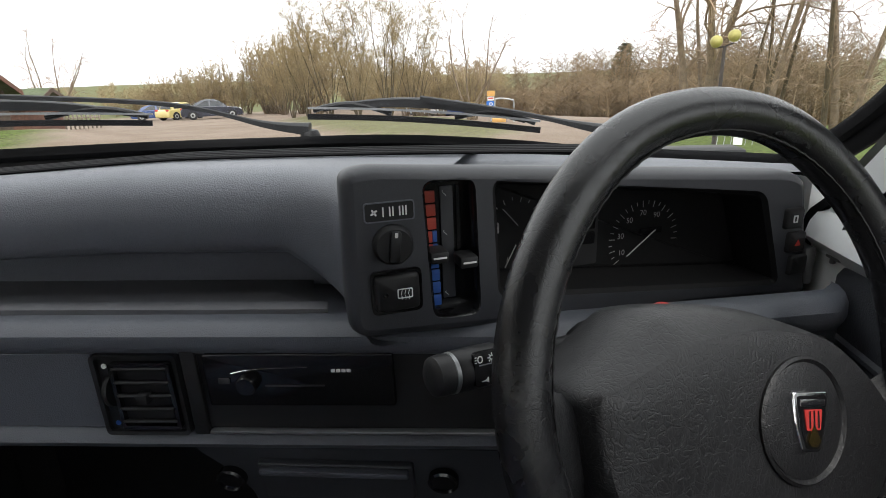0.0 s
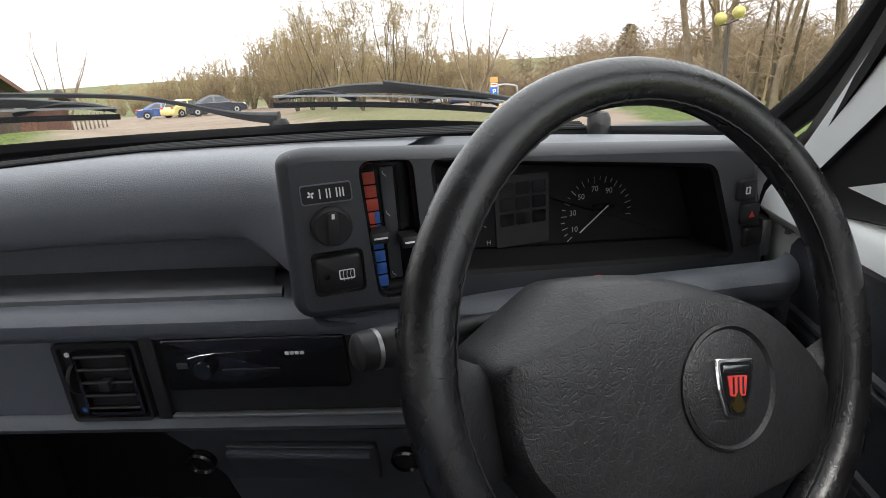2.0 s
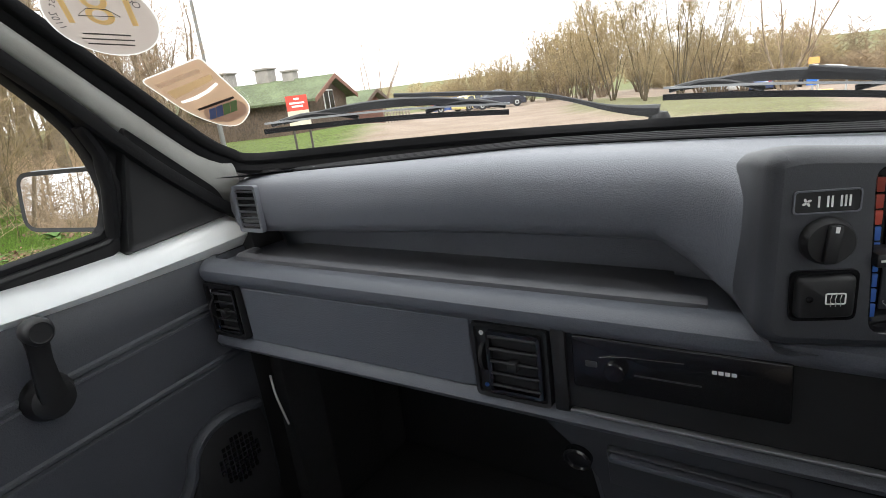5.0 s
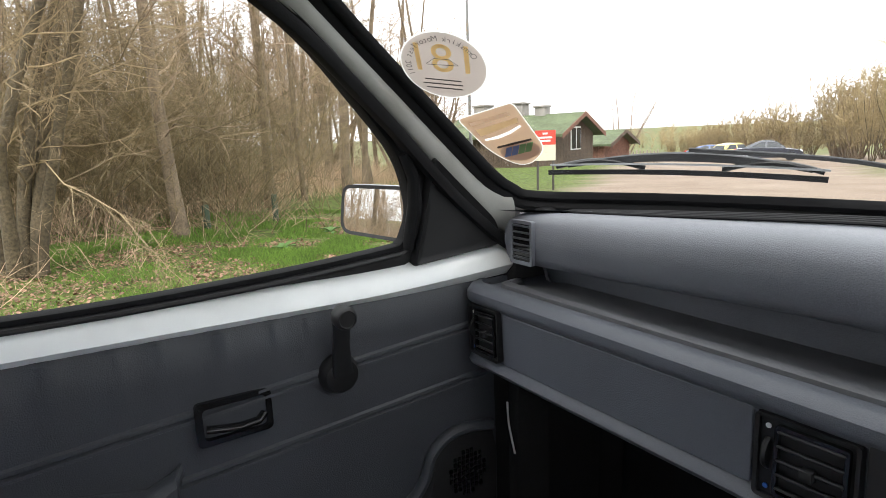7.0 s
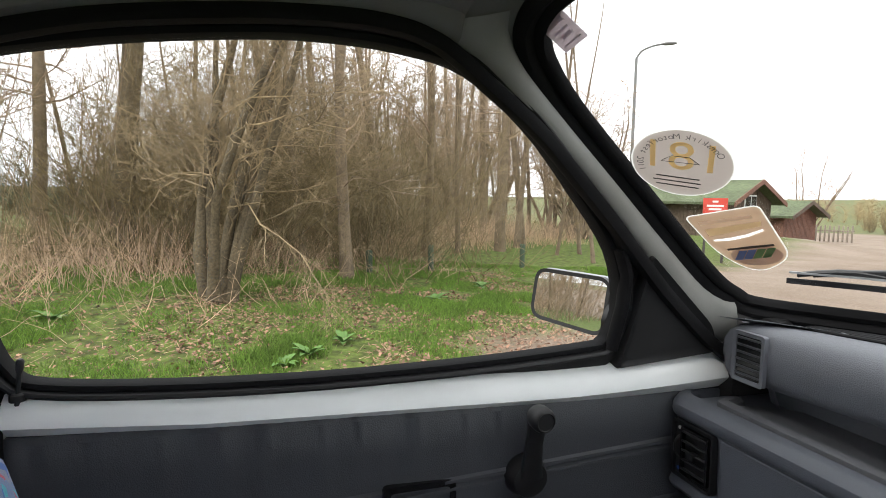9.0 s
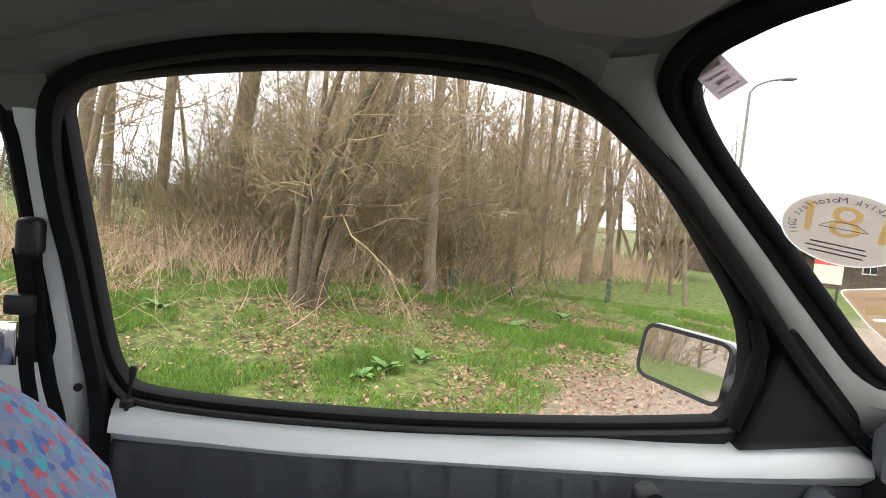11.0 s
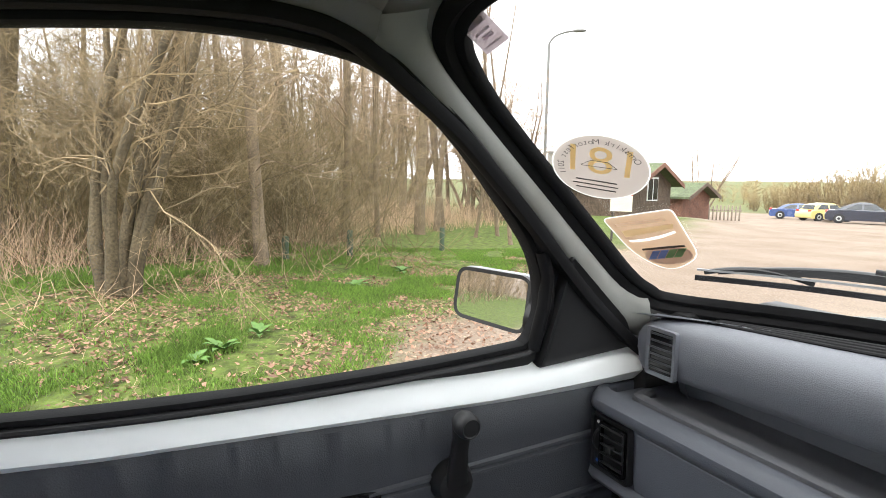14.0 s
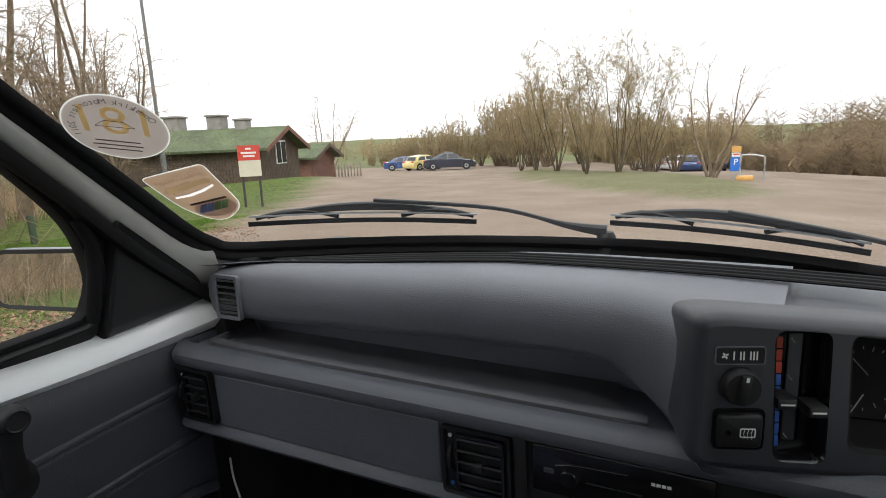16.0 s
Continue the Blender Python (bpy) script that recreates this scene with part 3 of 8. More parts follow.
# B-post, rear side window surround and rear quarter
def quarter(s):
    secs = []
    for z in (0.35, 0.6, 0.8, 0.9, 1.0, 1.1, 1.2, 1.262):
        d = 0.016 * max(0.0, min(1.0, (1.25 - z) / 0.3))
        secs.append([on_door(-0.682 + d, z, -0.05, s), on_door(-0.684 + d, z, 0.006, s), on_door(-0.690 + d, z, 0.014, s), on_door(-0.700 + d, z, 0.016, s), on_door(-0.714 + d, z, 0.012, s), on_door(-0.722 + d, z, -0.04, s)])
    part("centre_post", loft(secs), M_SILVER, body, "pale silver painted centre post")
    # rear side: below and above the quarter glass
    for z0, z1 in ((0.35, 0.972), (1.258, 1.40)):
        secs = []
        for y in (-0.695 if z0 < 1 else -0.676, -0.85, -1.0, -1.25, -1.5, -1.7):
            secs.append([on_door(y, z0 + (z1 - z0) * f, 0.012, s) for f in (0, 0.25, 0.5, 0.75, 0.95, 1.0)] + [on_door(y, z1, -0.05, s)])
        part("rear_side", loft(secs), M_SILVER if z0 < 1 else M_ROOF, body, "rear side of the shell")
    ql = smooth_line([(-0.702, 0.985, 0), (-0.704, 1.03, 0), (-0.709, 1.10, 0), (-0.716, 1.215, 0), (-0.724, 1.248, 0), (-0.748, 1.268, 0), (-0.82, 1.275, 0), (-1.0, 1.275, 0), (-1.25, 1.25, 0), (-1.40, 1.18, 0), (-1.42, 1.04, 0), (-1.38, 1.0, 0), (-1.1, 0.992, 0), (-0.82, 0.988, 0), (-0.75, 0.978, 0), (-0.716, 0.970, 0)], 4, True)
    part("quarter_seal", sweep([on_door(p.x, p.y, 0.006, s) for p in ql], oval(0.011, 0.012, 10), (1, 0, 0), True), M_RUBBER, body, "black rubber rear side window seal")
    bm = bmesh.new()
    c = Vector((-1.1, 1.1, 0))
    ring_faces(bm, [[on_door(c.x + (p.x - c.x) * k, c.y + (p.y - c.y) * k, -0.004, s) for p in ql] for k in (1.0, 0.5, 0.05)], True, False)
    q = part("quarter_glass", bm, M_GLASS, body, "clear rear side glass")
    face_towards(q, CABIN)
    # outer rear wing, seen in the door mirror
    secs = []
    for i in range(15):
        y = -0.68 - 1.35 * i / 14
        col = []
        for z, o in [(1.38, -0.04), (1.30, 0.02), (0.935, 0.035), (0.925, 0.052), (0.88, 0.075), (0.80, 0.092), (0.70, 0.098), (0.60, 0.09), (0.45, 0.085), (0.32, 0.055), (0.25, 0.02)]:
            if z > 0.935:
                continue
            col.append(on_door(y, z, -o - 0.01 * math.sin(i / 14 * math.pi), s))
        secs.append(col)
    part("rear_wing", loft(secs), M_SILVER_OUT, body, "white-gold metallic rear wing")


quarter(1)
quarter(-1)

# roof with headlining
def sstep3(f):
    f = max(0.0, min(1.0, f))
    return f * f * (3 - 2 * f)


secs, secs_out = [], []
for i in range(31):
    x = -0.605 + (0.545 + 0.605) * i / 30
    u = (x - XC) / 0.605
    row, row2 = [], []
    edge = 1.408 - 0.010 * min(1.0, abs(u) / 0.8) ** 2 - 0.055 * max(0.0, (abs(u) - 0.80) / 0.15) ** 1.6
    y0 = screen_y(x, edge + 0.012) - 0.006
    for j in range(25):
        y = y0 - (y0 + 1.75) * (j / 24) ** 1.3
        crown = 1.415 + 0.022 * min(1.0, (y0 - y) / 0.35) - 0.10 * max(0.0, (-y - 0.6)) ** 2 * 0.4
        z = crown - 0.050 * abs(u) ** 3.2
        f = sstep3((y0 - y) / 0.16)
        z = (edge + 0.010) * (1 - f) + z * f
        row.append((x, y, z))
        row2.append((x * 1.02, y, z + 0.03))
    secs.append(row)
    secs_out.append(row2)
tagged(part("headlining", loft(secs), M_ROOF), "dark grey woven roof headlining", "headlining", kind="structure")
part("roof_skin", loft(secs_out), M_SILVER_OUT, body, "painted roof panel")
# side rails of the roof between the headlining and the door seal
for s in (1, -1):
    secs = []
    for p in smooth_line([(-0.10, 1.353, 0), (-0.141, 1.369, 0), (-0.173, 1.376, 0), (-0.229, 1.380, 0), (-0.34, 1.377, 0), (-0.488, 1.360, 0), (-0.607, 1.331, 0), (-0.66, 1.312, 0), (-0.74, 1.30, 0), (-1.2, 1.30, 0), (-1.7, 1.26, 0)], 4):
        a = on_door(p.x, p.y - 0.008, 0.006, s)
        b = on_door(p.x, p.y + 0.020, 0.036, s)
        c = Vector((b.x + 0.14 * s, b.y, b.z + 0.030))
        secs.append([a, a.lerp(b, 0.4) + Vector((0.008 * s, 0, -0.004)), b, b.lerp(c, 0.5) + Vector((0, 0, 0.004)), c])
    part("roof_rail", loft(secs), M_ROOF, body, "grey cloth roof rail")

# floor, bulkhead, rear
part("kick_panel", block(-0.76, 0.40, 0.20, -0.665, 0.78, 0.93, 0.01), M_CARPET, body, "black carpeted kick panel")
part("kick_panel", block(0.60, 0.52, 0.20, 0.70, 0.78, 0.93, 0.01), M_CARPET, body, "black carpeted kick panel")
part("floor_pan", block(-0.74, -1.75, 0.20, 0.68, 0.75, 0.24, 0.01), M_CARPET, body, "black carpeted floor")
part("bulkhead", block(-0.70, 0.72, 0.22, 0.64, 0.78, 0.97, 0.01), M_BLACK, body, "dark footwell bulkhead")
part("tailgate", block(-0.66, -1.80, 0.30, 0.60, -1.75, 0.93, 0.01), M_BLACK, body, "rear end of the cabin")
part("tailgate_header", block(-0.60, -1.80, 1.27, 0.54, -1.74, 1.36, 0.01), M_ROOF, body)
# added block, keeps daylight out of the gap below the pillar
part("dash_gap_filler", block(-0.74, 0.43, 0.88, -0.615, 0.462, 0.990, 0.006), M_BLACK, body, "black filler block at the scuttle corner")
part("door_check", block(-0.006, -0.014, -0.022, 0.006, 0.014, 0.022, 0.003, Matrix.Translation((0.598, 0.462, 0.872))), M_GREYMETAL, body, "dull metal hinge plate")

# ---- dashboard ----
dash = thing("dashboard", "dark grey moulded dashboard with open parcel shelf and round-edged lower panel", "dashboard")

# upper pad: its face runs along x, then turns back to meet the instrument housing
plan = [(-0.660, 0.372), (-0.648, 0.364), (-0.60, 0.362), (-0.50, 0.362), (-0.38, 0.363), (-0.25, 0.364), (-0.12, 0.365), (-0.02, 0.365), (0.03, 0.362), (0.06, 0.352), (0.084, 0.335), (0.100, 0.312), (0.112, 0.290), (0.122, 0.272)]
plan = [v.to_2d() for v in smooth_line([(x, y, 0) for x, y in plan], 4)]
secs = []
for k, p in enumerate(plan):
    f = k / (len(plan) - 1)
    turn = max(0.0, min(1.0, (p.x - 0.02) / 0.09))
    top = 0.984 + 0.020 * min(1.0, (p.x + 0.66) / 0.5)
    bot = 0.890 + 0.020 * min(1.0, (p.x + 0.66) / 0.5) - 0.060 * turn
    # inward direction of the plan line, away from the seats
    a, b = plan[max(0, k - 1)], plan[min(len(plan) - 1, k + 1)]
    t = (b - a).normalized()
    nrm = Vector((-t.y, t.x))
    back_y = screen_y(p.x, 1.0) - 0.035
    xb = p.x + 0.25 * turn * 0.4
    col = [Vector((xb, back_y, 0.985))]
    col.append(Vector((xb, back_y - 0.05, max(0.992, top - 0.006))))
    q = p + nrm * 0.075
    col.append(Vector((q.x if turn < 0.3 else p.x + (q.x - p.x), q.y, top - 0.001)))
    for off, z in ((0.045, top), (0.022, top - 0.004), (0.009, top - 0.012), (0.001, top - 0.026), (0.0, top - 0.05), (0.002, (top + bot) / 2 - 0.01), (0.004, bot + 0.022), (0.010, bot + 0.010), (0.020, bot + 0.005), (0.040, bot + 0.003), (0.070, bot + 0.002), (0.085, 0.850)):
        q = p + nrm * off
        col.append(Vector((q.x, q.y, z if off < 0.08 else min(z, bot))))
    secs.append(col)
part("upper_pad", loft(secs), M_PAD, dash, "soft dark grey upper pad")
# pad top under the glass, running to the driver's side
secs = []
for i in range(41):
    x = -0.665 + (0.60 + 0.665) * i / 40
    yb = screen_y(x, 1.0)
    yf = 0.40 if x < 0.06 else 0.40 + 0.05 * min(1, (x - 0.06) / 0.4)
    secs.append([Vector((x, yb + 0.03, 0.972)), Vector((x, yb - 0.02, 0.982)), Vector((x, (yb + yf) / 2, 0.9835)), Vector((x, yf + 0.01, 0.978))])
part("top_panel", loft(secs), M_PAD, dash)
# demister slots: raised black ribs along the screen
for k in range(4):
    pts = []
    for i in range(31):
        x = -0.575 + (0.40 + 0.575) * i / 30
        pts.append((x, 0.552 - 0.28 * (x - 0.02) ** 2 - (0.017 if x > -0.4 else 0.017 - 0.05 * (-0.4 - x)) * k, 0.9845 + 0.020 * min(1.0, (x + 0.66) / 0.5)))
    part("demister_slot", sweep(pts, oval(0.0046, 0.0026, 8)), M_RUBBER, dash, "black demister slot" if k == 0 else "")

# parcel shelf with its rubber mat and raised lip
secs = []
for i in range(33):
    x = -0.672 + (0.125 + 0.672) * i / 32
    e = max(0.0, (x - 0.02) / 0.10)
    secs.append([Vector((x, 0.50, 0.853)), Vector((x, 0.345 + 0.02 * e, 0.8545)), Vector((x, 0.335, 0.856)), Vector((x, 0.315, 0.858))])
part("parcel_shelf", loft(secs), M_LOWER, dash)
mat_o = rounded([(-0.625, 0.345), (0.062, 0.345), (0.030, 0.42), (0.015, 0.478), (-0.55, 0.47), (-0.618, 0.40)], [0.01, 0.008, 0.02, 0.02, 0.03, 0.03])
part("shelf_mat", slab(mat_o, 0.003, Matrix.Translation((0, 0, 0.859))), M_MAT, dash, "black fine-ribbed rubber shelf mat")
lip = [(-0.64, 0.385, 0.860), (-0.628, 0.355, 0.863), (-0.60, 0.340, 0.865), (-0.4, 0.336, 0.867), (-0.2, 0.336, 0.868), (0.0, 0.336, 0.869), (0.05, 0.337, 0.869), (0.072, 0.341, 0.867)]
part("shelf_lip", sweep(smooth_line(lip, 4), [(0.010, -0.006), (0.009, 0.003), (0.004, 0.006), (-0.005, 0.006), (-0.011, 0.001), (-0.011, -0.006)]), M_MAT, dash, "raised black rubber lip")

# lower panel: rolled top edge, flat face, rolled bottom lip
LOW_X0, LOW_X1 = -0.695, 0.60
def low_profile(y0):
    return [(y0 + 0.10, 0.700), (y0 + 0.035, 0.703), (y0 + 0.012, 0.706), (y0 + 0.002, 0.712), (y0 - 0.002, 0.719), (y0 + 0.002, 0.727), (y0 + 0.009, 0.732), (y0 + 0.011, 0.740), (y0 + 0.010, 0.78), (y0 + 0.009, 0.820), (y0 + 0.007, 0.828), (y0 + 0.0, 0.833), (y0 - 0.003, 0.841), (y0 - 0.002, 0.851), (y0 + 0.006, 0.859), (y0 + 0.018, 0.862), (y0 + 0.032, 0.861)]
secs = []
xs = [-0.700, -0.698, -0.692, -0.682, -0.670] + [-0.66 + 1.23 * i / 40 for i in range(41)] + [0.58, 0.595, 0.60]
for x in xs:
    d = max(0.0, (-0.670 - x) / 0.03)
    d2 = max(0.0, (x - 0.575) / 0.025)
    y0 = 0.297 + 0.03 * d * d + 0.02 * d2 * d2 + (0.06 * max(0, (x - 0.30) / 0.3) if x > 0.30 else 0)
    secs.append([Vector((x, y, z + (0.015 + 0.018 * min(x, 0.3)) * (1.0 if z < 0.80 else 0.4))) for y, z in low_profile(y0)])
part("lower_panel", loft(secs), M_LOWER, dash, "grey lower panel with rolled edges")
part("left_end", block(-0.700, 0.33, 0.705, -0.690, 0.50, 0.86, 0.004), M_LOWER, dash)
# glovebox face
gl = rounded(box2(-0.572, 0.733, -0.158, 0.822), 0.004)
part("glovebox_lid", slab([(u, v) for u, v in gl], 0.010, basis((0, 0.3035, 0.015), (1, 0, 0.018), (0, 0, 1)), 0.002), M_LOWER, dash, "plain grey glovebox lid", smooth=False)

FRONT = basis((0, 0.3035, 0.015), (1, 0, 0.018), (0, 0, 1))     # local z towards the seats


def air_vent(x0, z0, x1, z1, m, wheel=True):
    v = thing("air_vent", "square black louvred air vent with thumbwheel in the lower dash", "air vent", "dashboard air vents", at=m @ Vector(((x0 + x1) / 2, (z0 + z1) / 2, 0)))
    im = Matrix.Translation(-Vector(v.location)) @ m
    w = 0.020 if wheel else 0.004
    part("housing", slab(rounded(box2(x0, z0, x1, z1), 0.004), 0.012, im @ Matrix.Translation((0, 0, 0.002))), M_BLACK, v)
    out = rounded(box2(x0, z0, x1, z1), 0.006)
    inn = rounded(box2(x0 + 0.004, z0 + 0.004, x1 - 0.004, z1 - 0.004), 0.004)
    part("surround", frame_slab(out, inn, 0.006, im @ Matrix.Translation((0, 0, 0.008)), lip=-0.001), M_BLACK, v)
    fo = rounded(box2(x0 + w, z0 + 0.008, x1 - 0.008, z1 - 0.008), 0.004)
    fi = rounded(box2(x0 + w + 0.004, z0 + 0.012, x1 - 0.012, z1 - 0.012), 0.003)
    part("louvre_frame", frame_slab(fo, fi, 0.006, im @ Matrix.Translation((0, 0, 0.009))), M_BLACK_GLOSS, v)
    n = 5
    for i in range(n):
        z = z0 + 0.016 + (z1 - z0 - 0.032) * i / (n - 1)
        part("slat", block(x0 + w + 0.003, -0.0016, -0.006, x1 - 0.011, 0.0016, 0.006, 0.001, im @ Matrix.Translation((0, z, 0.005)) @ Matrix.Rotation(radians(-22), 4, "X"), 1), M_BLACK, v)
    cx, cz = (x0 + w + x1 - 0.008) / 2, (z0 + z1) / 2
    part("louvre_tab", block(cx - 0.006, cz - 0.006, 0.004, cx + 0.006, cz + 0.006, 0.016, 0.002, im), M_BLACK, v, "small black pull tab")
    if wheel:
        part("thumbwheel", lathe([(0.004, -0.0025), (0.019, -0.0025), (0.020, 0.0), (0.019, 0.0025), (0.004, 0.0025)], im @ Matrix.Translation((x0 + 0.0115, cz + 0.002, -0.006)) @ Matrix.Rotation(radians(90), 4, "Y"), 28), M_BLACK, v, "ribbed black thumbwheel")
        part("open_mark", lathe([(0.0028, 0.0), (0.0028, 0.0012), (0.001, 0.0014)], im @ Matrix.Translation((x0 + 0.0115, z1 - 0.014, 0.0025)), 14), M_WHITE, v, "white dot")
        part("closed_mark", lathe([(0.0028, 0.0), (0.0028, 0.0012), (0.001, 0.0014)], im @ Matrix.Translation((x0 + 0.0115, z0 + 0.012, 0.0025)), 14), M_BLUE, v, "blue dot")
    return v


air_vent(-0.661, 0.735, -0.578, 0.826, FRONT)
air_vent(-0.153, 0.729, -0.060, 0.822, FRONT)
air_vent(0.50, 0.745, 0.575, 0.830, basis((0, 0.3615, 0), (1, 0, 0), (0, 0, 1)))

# side demister vent in the end of the upper pad
sv = thing("demister_vent", "small black slatted side window demister vent", "air vent", at=(-0.597, 0.36, 0.943))
fm = Matrix.Translation((0, 0.3585 - 0.36, 0)) @ basis((0, 0, 0), (1, 0, 0), (0, 0, 1))
o = rounded(box2(-0.030, -0.040, 0.026, 0.036), 0.005)
i_ = rounded(box2(-0.024, -0.034, 0.020, 0.030), 0.003)
part("frame", frame_slab(o, i_, 0.008, fm @ Matrix.Translation((0, 0, 0.0035)), lip=-0.001), M_PAD, sv)
part("duct", slab(i_, 0.004, fm @ Matrix.Translation((0, 0, 0.0005))), M_BLACK_GLOSS, sv)
for k in range(6):
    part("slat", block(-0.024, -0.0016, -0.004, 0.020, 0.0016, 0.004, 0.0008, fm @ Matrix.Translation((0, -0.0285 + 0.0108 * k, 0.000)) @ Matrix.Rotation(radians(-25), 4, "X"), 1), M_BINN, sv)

# radio bay
bay = thing("radio_bay", "black open bay in the lower dash around the radio", "radio bay", at=(0.15, 0.33, 0.775))
inv = Matrix.Translation(-Vector(bay.location))
m = inv @ FRONT @ Matrix.Translation((-0.010, 0.001, 0))
o = rounded(box2(-0.046, 0.728, 0.43, 0.829), 0.004)
part("bay_face", slab(o, 0.004, m @ Matrix.Translation((0, 0, 0.0015))), M_BLACK, bay)
part("tray_lip", block(-0.028, 0.731, 0.002, 0.420, 0.7345, 0.010, 0.0012, m), M_GREYMETAL, bay, "glossy front lip of the tray")
part("divider", block(-0.046, 0.728, 0.001, -0.030, 0.829, 0.007, 0.002, m), M_BLACK, bay)
M_STEELDARK = material("dull_dark_metal", (0.07, 0.07, 0.075), 0.4, metal=0.5, var=0.15, scale=30)
radio = thing("car_radio", "black car radio with silver trim line and rotary knob", "radio", at=(0.075, 0.30, 0.795))
m = Matrix.Translation(-Vector(radio.location)) @ FRONT @ Matrix.Translation((-0.010, 0.001, 0))
part("fascia", slab(rounded(box2(-0.022, 0.764, 0.170, 0.822), 0.004), 0.006, m @ Matrix.Translation((0, 0, 0.009)), 0.0015), M_BLACK_GLOSS, radio)
part("volume_knob", lathe([(0.0105, 0.0), (0.0103, 0.006), (0.009, 0.0075), (0.002, 0.0077)], m @ Matrix.Translation((0.022, 0.790, 0.009)), 28), M_BLACK_GLOSS, radio, "glossy black rotary knob")
part("trim_line", sweep([m @ Vector(p) for p in ((0.006, 0.8015, 0.0098), (0.018, 0.8045, 0.0098), (0.035, 0.8065, 0.0098), (0.085, 0.8085, 0.0098))], oval(0.0006, 0.0006, 6)), M_CHROME, radio, "thin silver trim line")
part("display", block(0.040, 0.787, 0.009, 0.100, 0.7885, 0.0098, 0.0, m), M_STEELDARK, radio, "grey display strip")
part("release_key", block(-0.008, 0.790, 0.009, 0.004, 0.7965, 0.0105, 0.001, m), M_STEELDARK, radio, "small dull metal key")
for k in range(4):
    part("maker_mark", block(0.1085 + 0.0052 * k, 0.8025, 0.009, 0.1125 + 0.0052 * k, 0.8058, 0.0096, 0.0, m), M_WHITE, radio, "white maker's mark" if k == 0 else "")

# console below
console = thing("centre_console", "dark grey lower console with ashtray and cigar lighter", "console", at=(0.08, 0.34, 0.6))
inv = Matrix.Translation(-Vector(console.location))
secs = []
for z, x0, x1, y in ((0.702, -0.115, 0.33, 0.335), (0.69, -0.105, 0.33, 0.337), (0.66, -0.075, 0.325, 0.342), (0.62, -0.055, 0.32, 0.352), (0.55, -0.05, 0.315, 0.372), (0.42, -0.045, 0.31, 0.41)):
    secs.append([inv @ Vector(p) for p in ((x0 - 0.015, y + 0.12, z), (x0, y + 0.012, z), (x0 + 0.012, y, z), (x1 - 0.012, y, z), (x1, y + 0.012, z), (x1 + 0.01, y + 0.12, z))])
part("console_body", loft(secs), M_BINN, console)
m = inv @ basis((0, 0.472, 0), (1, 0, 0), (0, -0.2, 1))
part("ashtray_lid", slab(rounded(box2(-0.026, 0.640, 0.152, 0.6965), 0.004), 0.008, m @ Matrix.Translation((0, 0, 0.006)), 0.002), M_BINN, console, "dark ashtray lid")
part("lid_grip", block(-0.022, 0.686, 0.005, 0.148, 0.695, 0.015, 0.003, m), M_LOWER, console)
for cx, cz in ((-0.062, 0.668), (0.185, 0.674)):
    part("lighter", lathe([(0.017, 0.0), (0.017, 0.008), (0.0145, 0.010), (0.013, 0.007), (0.002, 0.0065)], m @ Matrix.Translation((cx, cz, 0.0)), 28), M_BLACK_GLOSS, console, "round black lighter")

# ---- instrument housing, turned towards the cabin's middle ----
BU = Vector((math.cos(radians(21.6)), math.sin(radians(21.6)), 0))
BO = Vector((0.142, 0.264, 0.0))
BM = basis(BO, BU, (0, 0, 1))               # local x along the face, y up, z towards the seats
housing = thing("instrument_housing", "dark grey instrument housing with rounded corners and deep recess", "instrument housing", at=(0.33, 0.34, 0.87))
inv = Matrix.Translation(-Vector(housing.location))
hm = inv @ BM
OUT = rounded([(-0.026, 0.872), (0.494, 0.838), (0.467, 0.976), (0.44, 0.986), (0.0, 1.024), (-0.022, 1.020)], [0.022, 0.016, 0.03, 0.03, 0.02, 0.02], 5)
REC = rounded([(0.113, 0.893), (0.448, 0.858), (0.412, 0.966), (0.107, 1.006)], [0.012, 0.014, 0.014, 0.014], 5)
SLOT = rounded([(0.050, 0.882), (0.096, 0.880), (0.092, 1.008), (0.044, 1.009)], [0.012] * 4, 5)


def ring_grid(outer, holes, m):
    """A flat face with holes, by a filled planar mesh."""
    bm = bmesh.new()
    edges = []
    for loop in (outer, *holes):
        vs = [bm.verts.new((*p, 0)) for p in loop]
        edges += [bm.edges.new((vs[i], vs[(i + 1) % len(vs)])) for i in range(len(vs))]
    bmesh.ops.triangle_fill(bm, use_beauty=True, use_dissolve=False, edges=edges)
    bm.transform(m)
    return bm


n = len(OUT)
cen = Vector((0.22, 0.94))
def inset(loop, d, c):
    out = []
    k = len(loop)
    for i in range(k):
        e = (Vector(loop[(i + 1) % k]) - Vector(loop[i - 1])).normalized()
        nr = Vector((-e.y, e.x))
        if nr.dot(Vector(c) - Vector(loop[i])) < 0:
            nr = -nr
        out.append(tuple(Vector(loop[i]) + nr * d))
    return out


def sink(loop, d):
    """The outline with its upper part lowered and its left end drawn in."""
    return [(x + (d * 0.5 if x < 0.05 else 0.0), y - (d if y > 0.96 else 0.0)) for x, y in loop]


FACE = inset(OUT, 0.010, cen)
# black plastic made blacker still, with the recess's shade in its colour
M_DEEP = material("shaded_black_recess", (0.006, 0.006, 0.0065), 0.7, spec=0.2, var=0.2, scale=20)
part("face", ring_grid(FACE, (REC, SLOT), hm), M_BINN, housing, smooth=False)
bm = bmesh.new()
